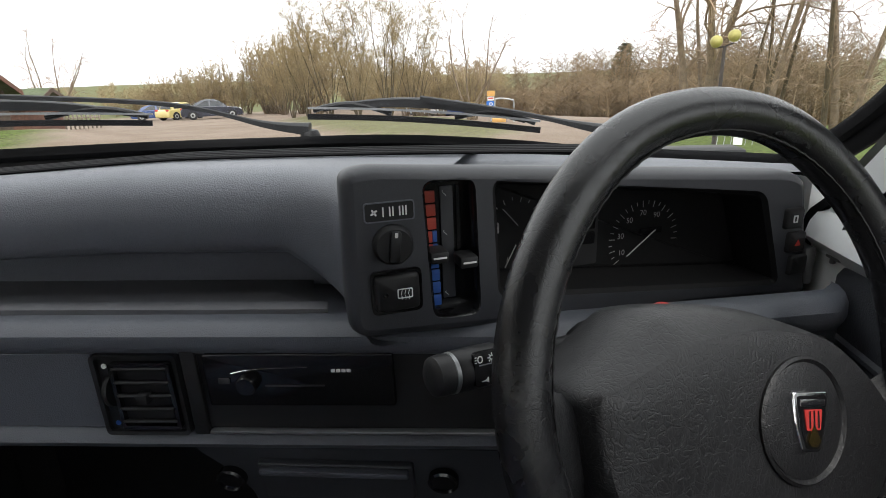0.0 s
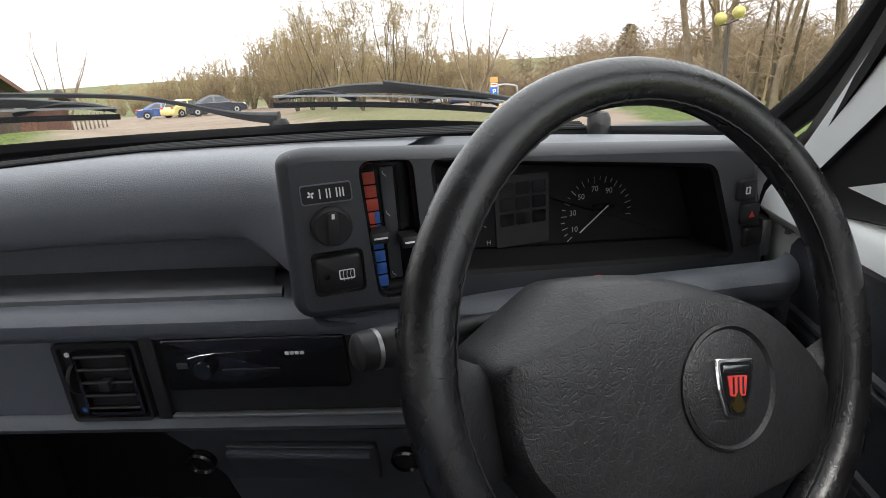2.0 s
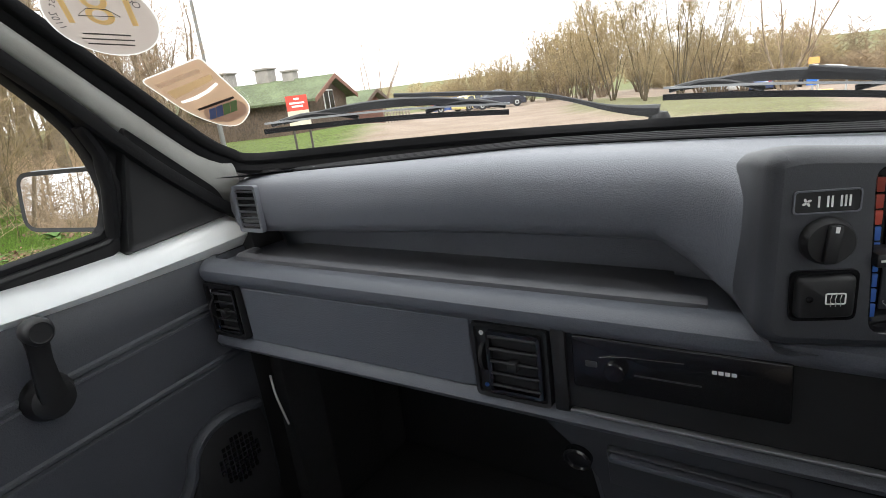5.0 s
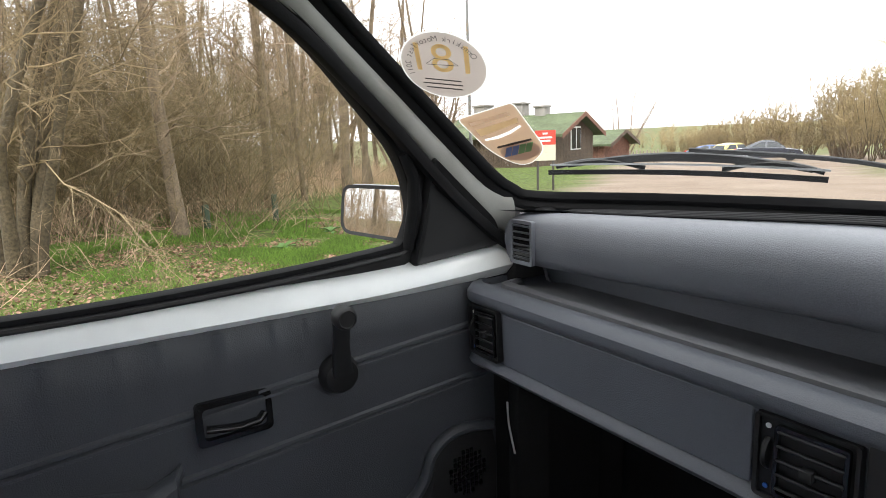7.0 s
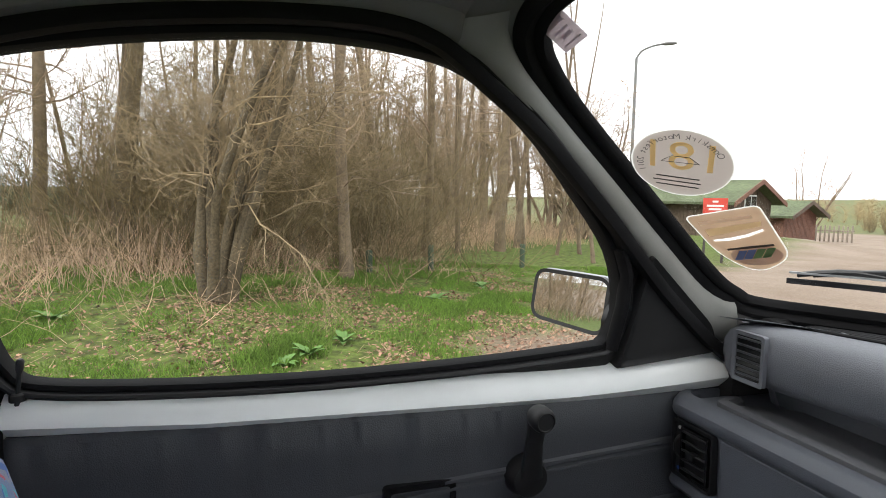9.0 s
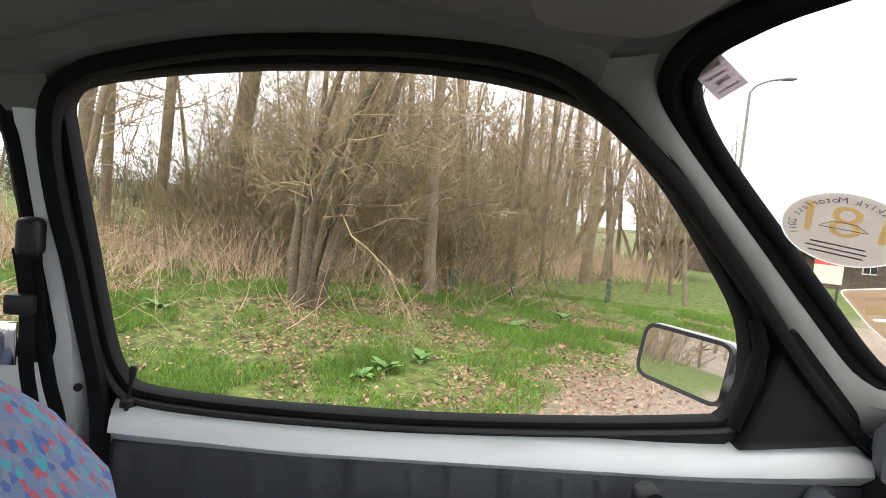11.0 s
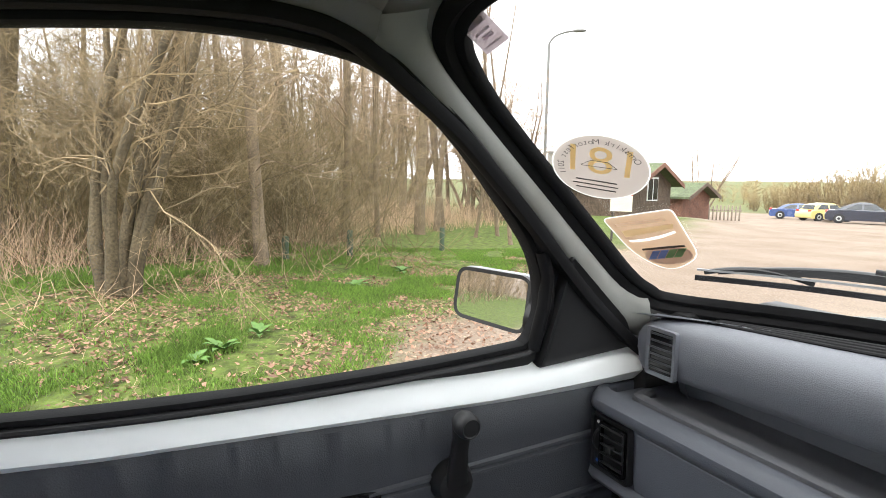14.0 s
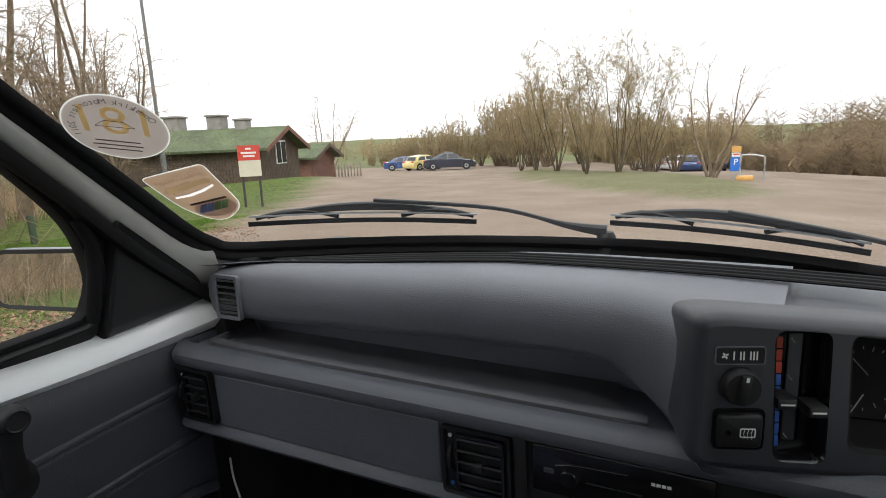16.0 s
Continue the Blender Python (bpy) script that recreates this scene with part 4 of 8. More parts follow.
ring_faces(bm, [[hm @ Vector((*p, w)) for p in loop] for loop, w in ((FACE, 0.0), (inset(OUT, 0.006, cen), -0.0012), (inset(OUT, 0.0025, cen), -0.0045), (OUT, -0.012), (sink(OUT, 0.004), -0.05), (sink(OUT, 0.012), -0.09), (sink(OUT, 0.034), -0.16))], True, False)
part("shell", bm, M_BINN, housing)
bm = bmesh.new()
rc = (0.27, 0.94)
ring_faces(bm, [[hm @ Vector((*p, w)) for p in loop] for loop, w in ((REC, 0.0), (inset(REC, 0.004, rc), -0.004), (inset(REC, 0.010, rc), -0.06))], True, False)
part("recess", bm, M_DEEP, housing, "deep black instrument recess, its shade put into the colour")
bm = bmesh.new()
sc = (0.07, 0.945)
ring_faces(bm, [[hm @ Vector((*p, w)) for p in loop] for loop, w in ((SLOT, 0.0), (inset(SLOT, 0.003, sc), -0.004), (inset(SLOT, 0.004, sc), -0.022))], True, False)
bm.faces.new([v for v in bm.verts][-len(SLOT):])
part("heater_slot", bm, M_BLACK_GLOSS, housing, "black heater control slot")
# instrument panel
ip = hm @ Matrix.Translation((0, 0, -0.050))
part("gauge_panel", slab(inset(REC, 0.012, rc), 0.004, ip), M_DEEP, housing)
# grey lamp block toned near black for the shade it sits in
part("warning_lamp_block", slab(rounded(box2(0.185, 0.895, 0.245, 0.97), 0.003), 0.001, ip @ Matrix.Translation((0, 0, 0.0022))), material("shaded_grey_panel", (0.008, 0.008, 0.009), 0.6, var=0.15, scale=60), housing, "grey warning lamp block")
for r in range(3):
    for c in range(3):
        part("warning_lens", slab(rounded(box2(0.190 + 0.018 * c, 0.918 + 0.016 * r, 0.205 + 0.018 * c, 0.931 + 0.016 * r), 0.002), 0.001, ip @ Matrix.Translation((0, 0, 0.0035))), M_BLACK_GLOSS, housing)


# white gauge marks greyed, the shade inside the recess put into their colour
M_DIM = material("shaded_white_print", (0.34, 0.34, 0.33), 0.6, var=0.05)


def ticks(cx, cy, r0, r1, a0, a1, count, name, mat=None):
    for i in range(count):
        a = radians(a0 + (a1 - a0) * i / (count - 1))
        d = Vector((math.cos(a), math.sin(a)))
        k = r0 if i % 2 == 0 else r0 + (r1 - r0) * 0.4
        path = [ip @ Vector((cx + d.x * k, cy + d.y * k, 0.0026)), ip @ Vector((cx + d.x * r1, cy + d.y * r1, 0.0026))]
        part(name, sweep(path, oval(0.0006, 0.0004, 4)), mat or M_DIM, housing)


def text_mesh(text, size, m, mat, parent, name="lettering", mirror=False, align="CENTER"):
    c = bpy.data.curves.new(name, "FONT")
    c.body, c.size, c.align_x, c.align_y = text, size, align, "CENTER"
    tmp = bpy.data.objects.new("tmp", c)
    scene.collection.objects.link(tmp)
    me = bpy.data.meshes.new_from_object(tmp.evaluated_get(bpy.context.evaluated_depsgraph_get()))
    bpy.data.objects.remove(tmp)
    bpy.data.curves.remove(c)
    me.transform(m @ Matrix.Diagonal((-1 if mirror else 1, 1, 1, 1)))
    me.materials.clear()
    me.materials.append(mat)
    ob = new(name, me)
    if parent:
        ob.parent = parent
    return ob


SP = (0.302, 0.915)
ticks(*SP, 0.036, 0.043, 215, -5, 23, "speed_tick")
for val, a in ((10, 205), (30, 168), (50, 130), (70, 95), (90, 60)):
    d = Vector((math.cos(radians(a)), math.sin(radians(a)))) * 0.0295
    text_mesh(str(val), 0.0085, ip @ Matrix.Translation((SP[0] + d.x, SP[1] + d.y, 0.0026)), M_DIM, housing, "speed_number")
part("speed_needle", sweep([ip @ Vector((SP[0] - 0.022, SP[1] - 0.016, 0.006)), ip @ Vector((SP[0] + 0.012, SP[1] + 0.010, 0.006))], oval(0.0010, 0.0006, 6)), M_DIM, housing, "white needle")
part("odometer", block(SP[0] - 0.005, SP[1] + 0.006, 0.002, SP[0] + 0.022, SP[1] + 0.012, 0.0032, 0, ip), M_BLACK_GLOSS, housing)
ticks(0.150, 0.945, 0.026, 0.031, 150, 40, 7, "fuel_tick")
part("fuel_needle", sweep([ip @ Vector((0.152, 0.948, 0.006)), ip @ Vector((0.136, 0.966, 0.006))], oval(0.0009, 0.0005, 6)), M_DIM, housing, "white needle")
ticks(0.150, 0.940, 0.026, 0.031, 210, 320, 6, "heat_tick")
part("heat_needle", sweep([ip @ Vector((0.150, 0.928, 0.006)), ip @ Vector((0.138, 0.905, 0.006))], oval(0.0009, 0.0005, 6)), M_DIM, housing, "white needle")
text_mesh("E", 0.007, ip @ Matrix.Translation((0.126, 0.969, 0.0026)), M_DIM, housing, "gauge_letter")
text_mesh("C", 0.007, ip @ Matrix.Translation((0.130, 0.905, 0.0026)), M_DIM, housing, "gauge_letter")
text_mesh("H", 0.007, ip @ Matrix.Translation((0.176, 0.903, 0.0026)), M_DIM, housing, "gauge_letter")
part("fuel_symbol", frame_slab(rounded(box2(0.126, 0.941, 0.133, 0.952), 0.001), rounded(box2(0.1275, 0.9475, 0.1315, 0.9505), 0.0005), 0.0006, ip @ Matrix.Translation((0, 0, 0.003))), M_DIM, housing, "white fuel pump symbol")

# fan label, knob, rear demister switch
part("fan_label", frame_slab(rounded(box2(-0.006, 0.9775, 0.037, 0.9945), 0.003), rounded(box2(-0.005, 0.9785, 0.036, 0.9935), 0.0025), 0.002, hm @ Matrix.Translation((0, 0, 0.0018))), M_PAD, housing)
part("label_plate", slab(rounded(box2(-0.005, 0.9785, 0.036, 0.9935), 0.0025), 0.001, hm @ Matrix.Translation((0, 0, 0.0012))), M_BLACK, housing, "black fan speed label")
x = 0.0095
for group in (1, 2, 3):
    for k in range(group):
        part("speed_bar", block(x, 0.982, 0.0012, x + 0.0012, 0.990, 0.0017, 0, hm), M_WHITE, housing)
        x += 0.0027
    x += 0.0030
for a in range(4):
    mm = hm @ Matrix.Translation((0.0025, 0.986, 0.0015)) @ Matrix.Rotation(radians(90 * a + 20), 4, "Z")
    part("fan_blade", slab(oval(0.0016, 0.0009, 10), 0.0004, mm @ Matrix.Translation((0.0018, 0.0005, 0))), M_WHITE, housing)
knob = part("fan_knob", lathe([(0.0175, 0.0), (0.0172, 0.004), (0.0165, 0.005), (0.016, 0.008), (0.0150, 0.0095), (0.002, 0.0097)], hm @ Matrix.Translation((0.0165, 0.9575, 0.001)), 36), M_BLACK, housing, "black rotary fan knob")
part("knob_grip", block(-0.0045, -0.0140, 0.008, 0.0045, 0.0140, 0.0135, 0.002, hm @ Matrix.Translation((0.0165, 0.9575, 0.001)) @ Matrix.Rotation(radians(-6), 4, "Z")), M_BLACK, knob)
part("pointer", block(-0.0012, 0.009, 0.0134, 0.0012, 0.0132, 0.0139, 0, hm @ Matrix.Translation((0.0165, 0.9575, 0.001)) @ Matrix.Rotation(radians(-6), 4, "Z")), M_WHITE, knob, "white pointer mark")
sw = part("demister_switch", slab(rounded(box2(-0.002, 0.8985, 0.037, 0.9315), 0.005), 0.010, hm @ Matrix.Translation((0, 0, 0.0075)), 0.003), M_BLACK, housing, "black rear demister switch")
part("switch_bezel", frame_slab(rounded(box2(-0.005, 0.895, 0.040, 0.935), 0.006), rounded(box2(-0.0025, 0.8978, 0.0375, 0.9322), 0.005), 0.003, hm @ Matrix.Translation((0, 0, 0.0025))), M_BLACK_GLOSS, housing)
sm = hm @ Matrix.Translation((0.0235, 0.9145, 0.0078))
part("demister_symbol", frame_slab(rounded(box2(-0.0068, -0.0045, 0.0068, 0.0045), 0.0015), rounded(box2(-0.0058, -0.0035, 0.0058, 0.0035), 0.001), 0.0004, sm), M_WHITE, sw)
for k in (-0.0032, 0.0, 0.0032):
    part("symbol_wave", sweep([sm @ Vector((k + 0.0005 * math.sin(i * 1.6), -0.0058 + 0.0018 * i, 0.0002)) for i in range(6)], oval(0.00035, 0.0003, 5)), M_WHITE, sw)
part("tell_tale", lathe([(0.0024, 0.0), (0.0024, 0.0006), (0.001, 0.0008)], hm @ Matrix.Translation((0.0065, 0.9145, 0.0075)), 14), M_BLACK_GLOSS, sw)
# heater scale and levers
for k in range(9):
    z = 0.996 - 0.0123 * k
    col = M_ORANGE if k < 5 else M_BLUE
    x0 = 0.0485 + 0.0028 * (k / 8)
    part("scale_block", block(x0, z - 0.0108, -0.0215, x0 + (0.012 if k < 3 or k > 4 else 0.0075), z, -0.0185, 0.0008, hm), col, housing, "red heat scale block" if k == 0 else ("blue cold scale block" if k == 5 else ""))
    if 3 <= k <= 5:
        part("scale_block", block(x0 + (0.0075 if k < 5 else 0), z - 0.0108, -0.0218, x0 + 0.012, z, -0.0190, 0.0008, hm), M_BLUE if k < 5 else M_ORANGE, housing)
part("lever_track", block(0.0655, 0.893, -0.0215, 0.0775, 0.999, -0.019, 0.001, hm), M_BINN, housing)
part("lever_groove", block(0.0805, 0.893, -0.0215, 0.0835, 0.999, -0.020, 0.0, hm), M_BLACK_GLOSS, housing)
for lx, lz in ((0.0565, 0.941), (0.0835, 0.9335)):
    lv = part("heater_lever", block(lx - 0.0085, lz - 0.0055, -0.018, lx + 0.0085, lz + 0.0055, 0.006, 0.0025, hm), M_BLACK, housing, "black heater lever")
    part("lever_mark", block(lx - 0.006, lz - 0.0006, 0.0058, lx + 0.006, lz + 0.0010, 0.0064, 0, hm), M_WHITE, lv, "white line")
for sz in (0.9935, 0.957, 0.8985):
    part("air_symbol", sweep([hm @ Vector((0.069 + 0.0016 * math.cos(i * 0.8), sz + 0.0010 * i - 0.003, -0.0186)) for i in range(6)], oval(0.0006, 0.0003, 5)), M_WHITE, housing)
# three switches at the driver's end
for k, z in enumerate((0.9335, 0.9065, 0.8795)):
    xo = 0.440 + 0.0072 * k
    s_ = part("rocker_switch", slab(rounded(box2(xo, z - 0.0115, xo + 0.024, z + 0.0115), 0.004), 0.010, hm @ Matrix.Translation((0, 0, 0.005)), 0.0025), M_BLACK, housing, "black rocker switch")
    if k == 1:
        part("hazard_mark", slab(rounded([(xo + 0.008, z - 0.0035), (xo + 0.016, z - 0.0035), (xo + 0.012, z + 0.0035)], 0.0008), 0.0006, hm @ Matrix.Translation((0, 0, 0.0056))), M_RED, s_, "red hazard triangle")
    if k == 0:
        part("lamp_mark", frame_slab(rounded(box2(xo + 0.008, z - 0.004, xo + 0.014, z + 0.004), 0.001), rounded(box2(xo + 0.0095, z - 0.0028, xo + 0.0125, z + 0.0028), 0.0006), 0.0006, hm @ Matrix.Translation((0, 0, 0.0057))), M_WHITE, s_)
# hinge bracket beside the housing
hinge = thing("door_check", "small grey metal door check bracket on the post", "bracket", at=(0.615, 0.43, 0.90))
part("plate", block(-0.006, -0.012, -0.014, 0.004, 0.012, 0.014, 0.002), M_GREYMETAL, hinge)
part("pin", lathe([(0.003, -0.018), (0.003, 0.018)], Matrix.Translation((-0.004, 0, 0)), 10), M_GREYMETAL, hinge)

# ---- steering wheel and column ----
WN = Vector((0.470, -0.814, 0.342)).normalized()
WU = Vector((0.866, 0.5, 0.0))
WM = basis((0.416, 0.178, 0.893), WU, WN.cross(WU))     # local x right, y up, z towards the driver
wheel = thing("steering_wheel", "worn black leather steering wheel with a wide padded hub", "steering wheel", at=(0.42, 0.18, 0.90))
inv = Matrix.Translation(-Vector(wheel.location))
wm = inv @ WM
NR = 96
path = [wm @ Vector((0.180 * math.cos(2 * math.pi * i / NR), 0.180 * math.sin(2 * math.pi * i / NR), 0)) for i in range(NR)]
bm = bmesh.new()
rings = []
for i in range(NR):
    a = 2 * math.pi * i / NR
    d = Vector((math.cos(a), math.sin(a), 0))
    ring = []
    for k in range(18):
        b = 2 * math.pi * k / 18
        r = 0.0165 + 0.0007 * math.sin(7 * a) * math.cos(b)
        ring.append(wm @ (d * (0.180 + r * math.cos(b)) + Vector((0, 0, r * 1.0 * math.sin(b)))))
    rings.append(ring)
rings.append(rings[0])
vs = [[bm.verts.new(p) for p in r] for r in rings[:-1]]
vs.append(vs[0])
for a_, b_ in zip(vs, vs[1:]):
    for i in range(18):
        j = (i + 1) % 18
        bm.faces.new((a_[i], a_[j], b_[j], b_[i]))
rim = part("rim", bm, M_LEATHER, wheel, "worn black stitched leather rim")
# stitched seam round the inside
for off in (-0.0012, 0.0012):
    seam = []
    for i in range(NR * 2):
        a = math.pi * i / NR
        d = Vector((math.cos(a), math.sin(a), 0))
        seam.append(wm @ (d * (0.1645 + 0.0006 * (i % 2)) + Vector((0, 0, 0.0055 + off))))
    part("seam", tube(seam, 0.0009, 5, up=WN, cyclic=True), M_BLACK, rim)
# padded hub: wide at the top, narrowing below
HUB_R = [0.010, 0.012, 0.03, 0.03, 0.03, 0.03, 0.03, 0.02, 0.03, 0.03, 0.02]
HUB_BACK = rounded([(-0.134, 0.018), (-0.058, 0.054), (-0.010, 0.049), (0.047, 0.031), (0.092, 0.009), (0.120, -0.016), (0.146, -0.048), (0.156, -0.075), (0.122, -0.135), (-0.082, -0.135), (-0.137, -0.045)], HUB_R, 5)
HUB = rounded([(-0.131, 0.015), (-0.050, 0.033), (0.010, 0.029), (0.051, 0.018), (0.088, 0.003), (0.113, -0.019), (0.137, -0.050), (0.149, -0.076), (0.118, -0.130), (-0.080, -0.130), (-0.133, -0.045)], HUB_R, 5)
hc = (0.0, -0.045)
bm = bmesh.new()
shr = [[wm @ Vector((*p, w)) for p in l] for l, w in ((HUB_BACK, -0.075), (HUB_BACK, -0.032), ([(a[0] * 0.4 + b[0] * 0.6, a[1] * 0.4 + b[1] * 0.6) for a, b in zip(HUB, HUB_BACK)], -0.018), (HUB, -0.004), ([(hc[0] + (a - hc[0]) * 0.97, hc[1] + (b - hc[1]) * 0.96) for a, b in HUB], 0.0), ([(hc[0] + (a - hc[0]) * 0.85, hc[1] + (b - hc[1]) * 0.85) for a, b in HUB], 0.002))]
for k, w in ((0.6, 0.003), (0.3, 0.003)):
    shr.append([wm @ Vector((hc[0] + (p[0] - hc[0]) * k, hc[1] + (p[1] - hc[1]) * k, w)) for p in HUB])
ring_faces(bm, shr)
part("hub_pad", bm, M_HUB, wheel, "wrinkled soft black hub pad")
EM = wm @ Matrix.Translation((0.037, -0.044, 0.003)) @ Matrix.Rotation(radians(-14), 4, "Z")
part("horn_ring", lathe([(0.044, -0.006), (0.0445, 0.0020), (0.0425, 0.0035), (0.040, 0.0005), (0.038, -0.002), (0.036, -0.0022)], EM, 44, caps=False), M_HUB, wheel, "round moulded groove")
part("horn_disc", lathe([(0.0405, -0.004), (0.040, 0.0012), (0.037, 0.0024), (0.02, 0.0032), (0.001, 0.0034)], EM, 44), M_HUB, wheel, "round centre disc")
EB = EM @ Matrix.Diagonal((1.5, 1.0, 1.0, 1.0))
badge = part("badge", slab(rounded([(-0.0125, 0.0205), (0.0125, 0.0205), (0.0105, -0.002), (0.006, -0.021), (-0.006, -0.021), (-0.0105, -0.002)], 0.003), 0.003, EB @ Matrix.Translation((0, 0, 0.0062)), 0.0012), M_CHROME, wheel, "chrome shield badge")
part("badge_field", slab(rounded([(-0.0098, 0.0178), (0.0098, 0.0178), (0.0082, -0.002), (0.0042, -0.0182), (-0.0042, -0.0182), (-0.0082, -0.002)], 0.002), 0.001, EB @ Matrix.Translation((0, 0, 0.0068))), M_BLACK_GLOSS, badge)
part("badge_band", block(-0.0085, 0.0105, 0.0066, 0.0085, 0.0155, 0.0073, 0.0005, EB), M_CHROME, badge)
part("badge_sail", slab(rounded([(-0.0062, 0.0085), (0.0062, 0.0085), (0.0048, -0.0055), (-0.0048, -0.0055)], 0.001), 0.0012, EB @ Matrix.Translation((0, 0, 0.0075))), M_RED, badge, "red enamel panel")
part("badge_hull", slab(rounded([(0.0, -0.0005), (0.0042, -0.0125), (0.002, -0.0165), (-0.002, -0.0165), (-0.0042, -0.0125)], 0.001), 0.0012, EB @ Matrix.Translation((0, 0, 0.0079))), material("gilt", (0.62, 0.45, 0.14), 0.25, metal=1.0, var=0.1), badge, "gilt figure")
for k in (-0.003, 0.0, 0.003):
    part("badge_stripe", block(k - 0.0006, -0.004, 0.0074, k + 0.0006, 0.0075, 0.0080, 0, EB), M_CHROME, badge)
# spokes join the pad to the rim
for sx in (-1, 1):
    secs = []
    for x, h, lo in ((0.118, 0.010, -0.060), (0.136, 0.016, -0.060), (0.152, 0.026, -0.060), (0.172, 0.040, -0.065)):
        zc = -0.034 + 0.030 * max(0, (x - 0.13) / 0.042)
        dy = 0.0 if sx < 0 else -0.075
        secs.append([wm @ Vector((sx * x, y + dy, zc + w)) for y, w in ((h, 0.0), (h * 0.6, 0.010), (0, 0.012), (lo * 0.6, 0.010), (lo, 0.0), (lo * 0.6, -0.010), (h * 0.6, -0.010))])
    part("spoke", loft(secs, True, True), M_HUB, wheel)
# column shroud and stalks
column = thing("steering_column", "black plastic steering column shroud", "steering column", at=(0.40, 0.26, 0.86))
inv = Matrix.Translation(-Vector(column.location))
cd = -WN
cpath = [Vector((0.42, 0.18, 0.90)) + cd * k + Vector((0, 0, -0.034)) for k in (0.085, 0.05, 0.10, 0.16, 0.24)]
part("shroud", sweep([inv @ p for p in cpath], oval(0.052, 0.058, 20, 2.8), scale=[0.8, 1.0, 1.02, 1.0, 0.95]), M_BLACK, column)
part("red_tab", lathe([(0.0075, -0.012), (0.0075, 0.003), (0.006, 0.0045), (0.001, 0.005)], inv @ Matrix.Translation(Vector((0.381, 0.262, 0.901))), 20), M_RED, column, "small red button on the shroud")

stalk = thing("light_stalk", "black indicator and light stalk with grey ring and white symbols", "stalk", at=(0.215, 0.155, 0.90))
d = (Vector((0.335, 0.25, 0.884)) - Vector((0.193, 0.146, 0.9015))).normalized()
sm = basis((0, 0, 0), d, Vector((0, 0, 1)))
off = Vector((0.199, 0.1505, 0.9005)) - Vector(stalk.location)
turn = Matrix.Translation(off) @ sm @ Matrix.Rotation(radians(90), 4, "Y")
part("end_cap", lathe([(0.004, 0.0), (0.010, 0.0005), (0.0135, 0.003), (0.0142, 0.009), (0.0138, 0.014)], turn, 28), M_BLACK, stalk)
part("ring", lathe([(0.0136, 0.0138), (0.0143, 0.0142), (0.0143, 0.0172), (0.0136, 0.0176)], turn, 28), M_GREYMETAL, stalk, "pale grey ring")
part("barrel", lathe([(0.0136, 0.0174), (0.0148, 0.019), (0.0150, 0.030), (0.0146, 0.052), (0.0120, 0.060), (0.0075, 0.066), (0.0070, 0.16)], turn, 28), M_BLACK, stalk)
sf = basis(off + d * 0.036 + (Vector((0, -0.86, 0.35)) - d * Vector((0, -0.86, 0.35)).dot(d)).normalized() * 0.0151, d, Vector((0, 0.3, 0.95)))
part("symbol_plate", slab(rounded(box2(-0.0095, -0.0115, 0.014, 0.0115), 0.002), 0.003, sf @ Matrix.Translation((0, 0, 0.0005))), M_BLACK_GLOSS, stalk, "black plate with white light symbols")
part("lamp_symbol", frame_slab(oval(0.0022, 0.0026, 14), oval(0.0015, 0.0019, 14), 0.0004, sf @ Matrix.Translation((-0.005, 0.0065, 0.001))), M_WHITE, stalk)
for k in (-0.0018, 0.0, 0.0018):
    part("ray_mark", block(-0.0092, 0.0065 + k - 0.0003, 0.0005, -0.0078, 0.0065 + k + 0.0003, 0.0010, 0, sf), M_WHITE, stalk)
for a in range(8):
    mm = sf @ Matrix.Translation((0.0045, 0.0065, 0.0008)) @ Matrix.Rotation(radians(45 * a), 4, "Z")
    part("ray_mark", block(0.0022, -0.0003, 0, 0.0034, 0.0003, 0.0004, 0, mm), M_WHITE, stalk)
part("sun_symbol", frame_slab(oval(0.0018, 0.0018, 12), oval(0.0011, 0.0011, 12), 0.0004, sf @ Matrix.Translation((0.0045, 0.0065, 0.001))), M_WHITE, stalk)
part("scale_line", block(-0.006, 0.0022, 0.0005, 0.010, 0.0028, 0.0010, 0, sf), M_GREYMETAL, stalk)
part("horn_symbol", slab([(-0.0055, -0.0085), (-0.0015, -0.0078), (0.001, -0.0062), (0.001, -0.0100), (-0.0015, -0.0088)], 0.0004, sf @ Matrix.Translation((0, 0, 0.001))), M_WHITE, stalk)

# ---- outside: ground ----
def sstep(a, b, v):
    f = max(0.0, min(1.0, (v - a) / (b - a)))
    return f * f * (3 - 2 * f)


VERGE = [(-2.45, -40), (-2.5, -6), (-2.7, -1.5), (-2.82, 0.1), (-3.84, 1.1), (-5.56, 2.95), (-8.06, 6.1), (-9.4, 8.2), (-11.5, 11.6), (-14.6, 16.6), (-18.0, 21.5), (-22.5, 25.4), (-27, 29.5), (-40, 36), (-70, 50)]
ISLAND = [(-7.9, 21.7), (-5.5, 18.0), (-1.8, 13.7), (0.3, 12.9), (1.3, 13.4), (1.4, 15.5), (0.6, 20.0), (-1.2, 25.5), (-6.0, 33.0), (-12.5, 38.5), (-12.0, 32.0)]
RIGHT = [(3.2, -40), (3.1, 0), (3.35, 6.8), (3.95, 13.3), (4.6, 20.0), (6.5, 27.0), (14, 38), (60, 60)]


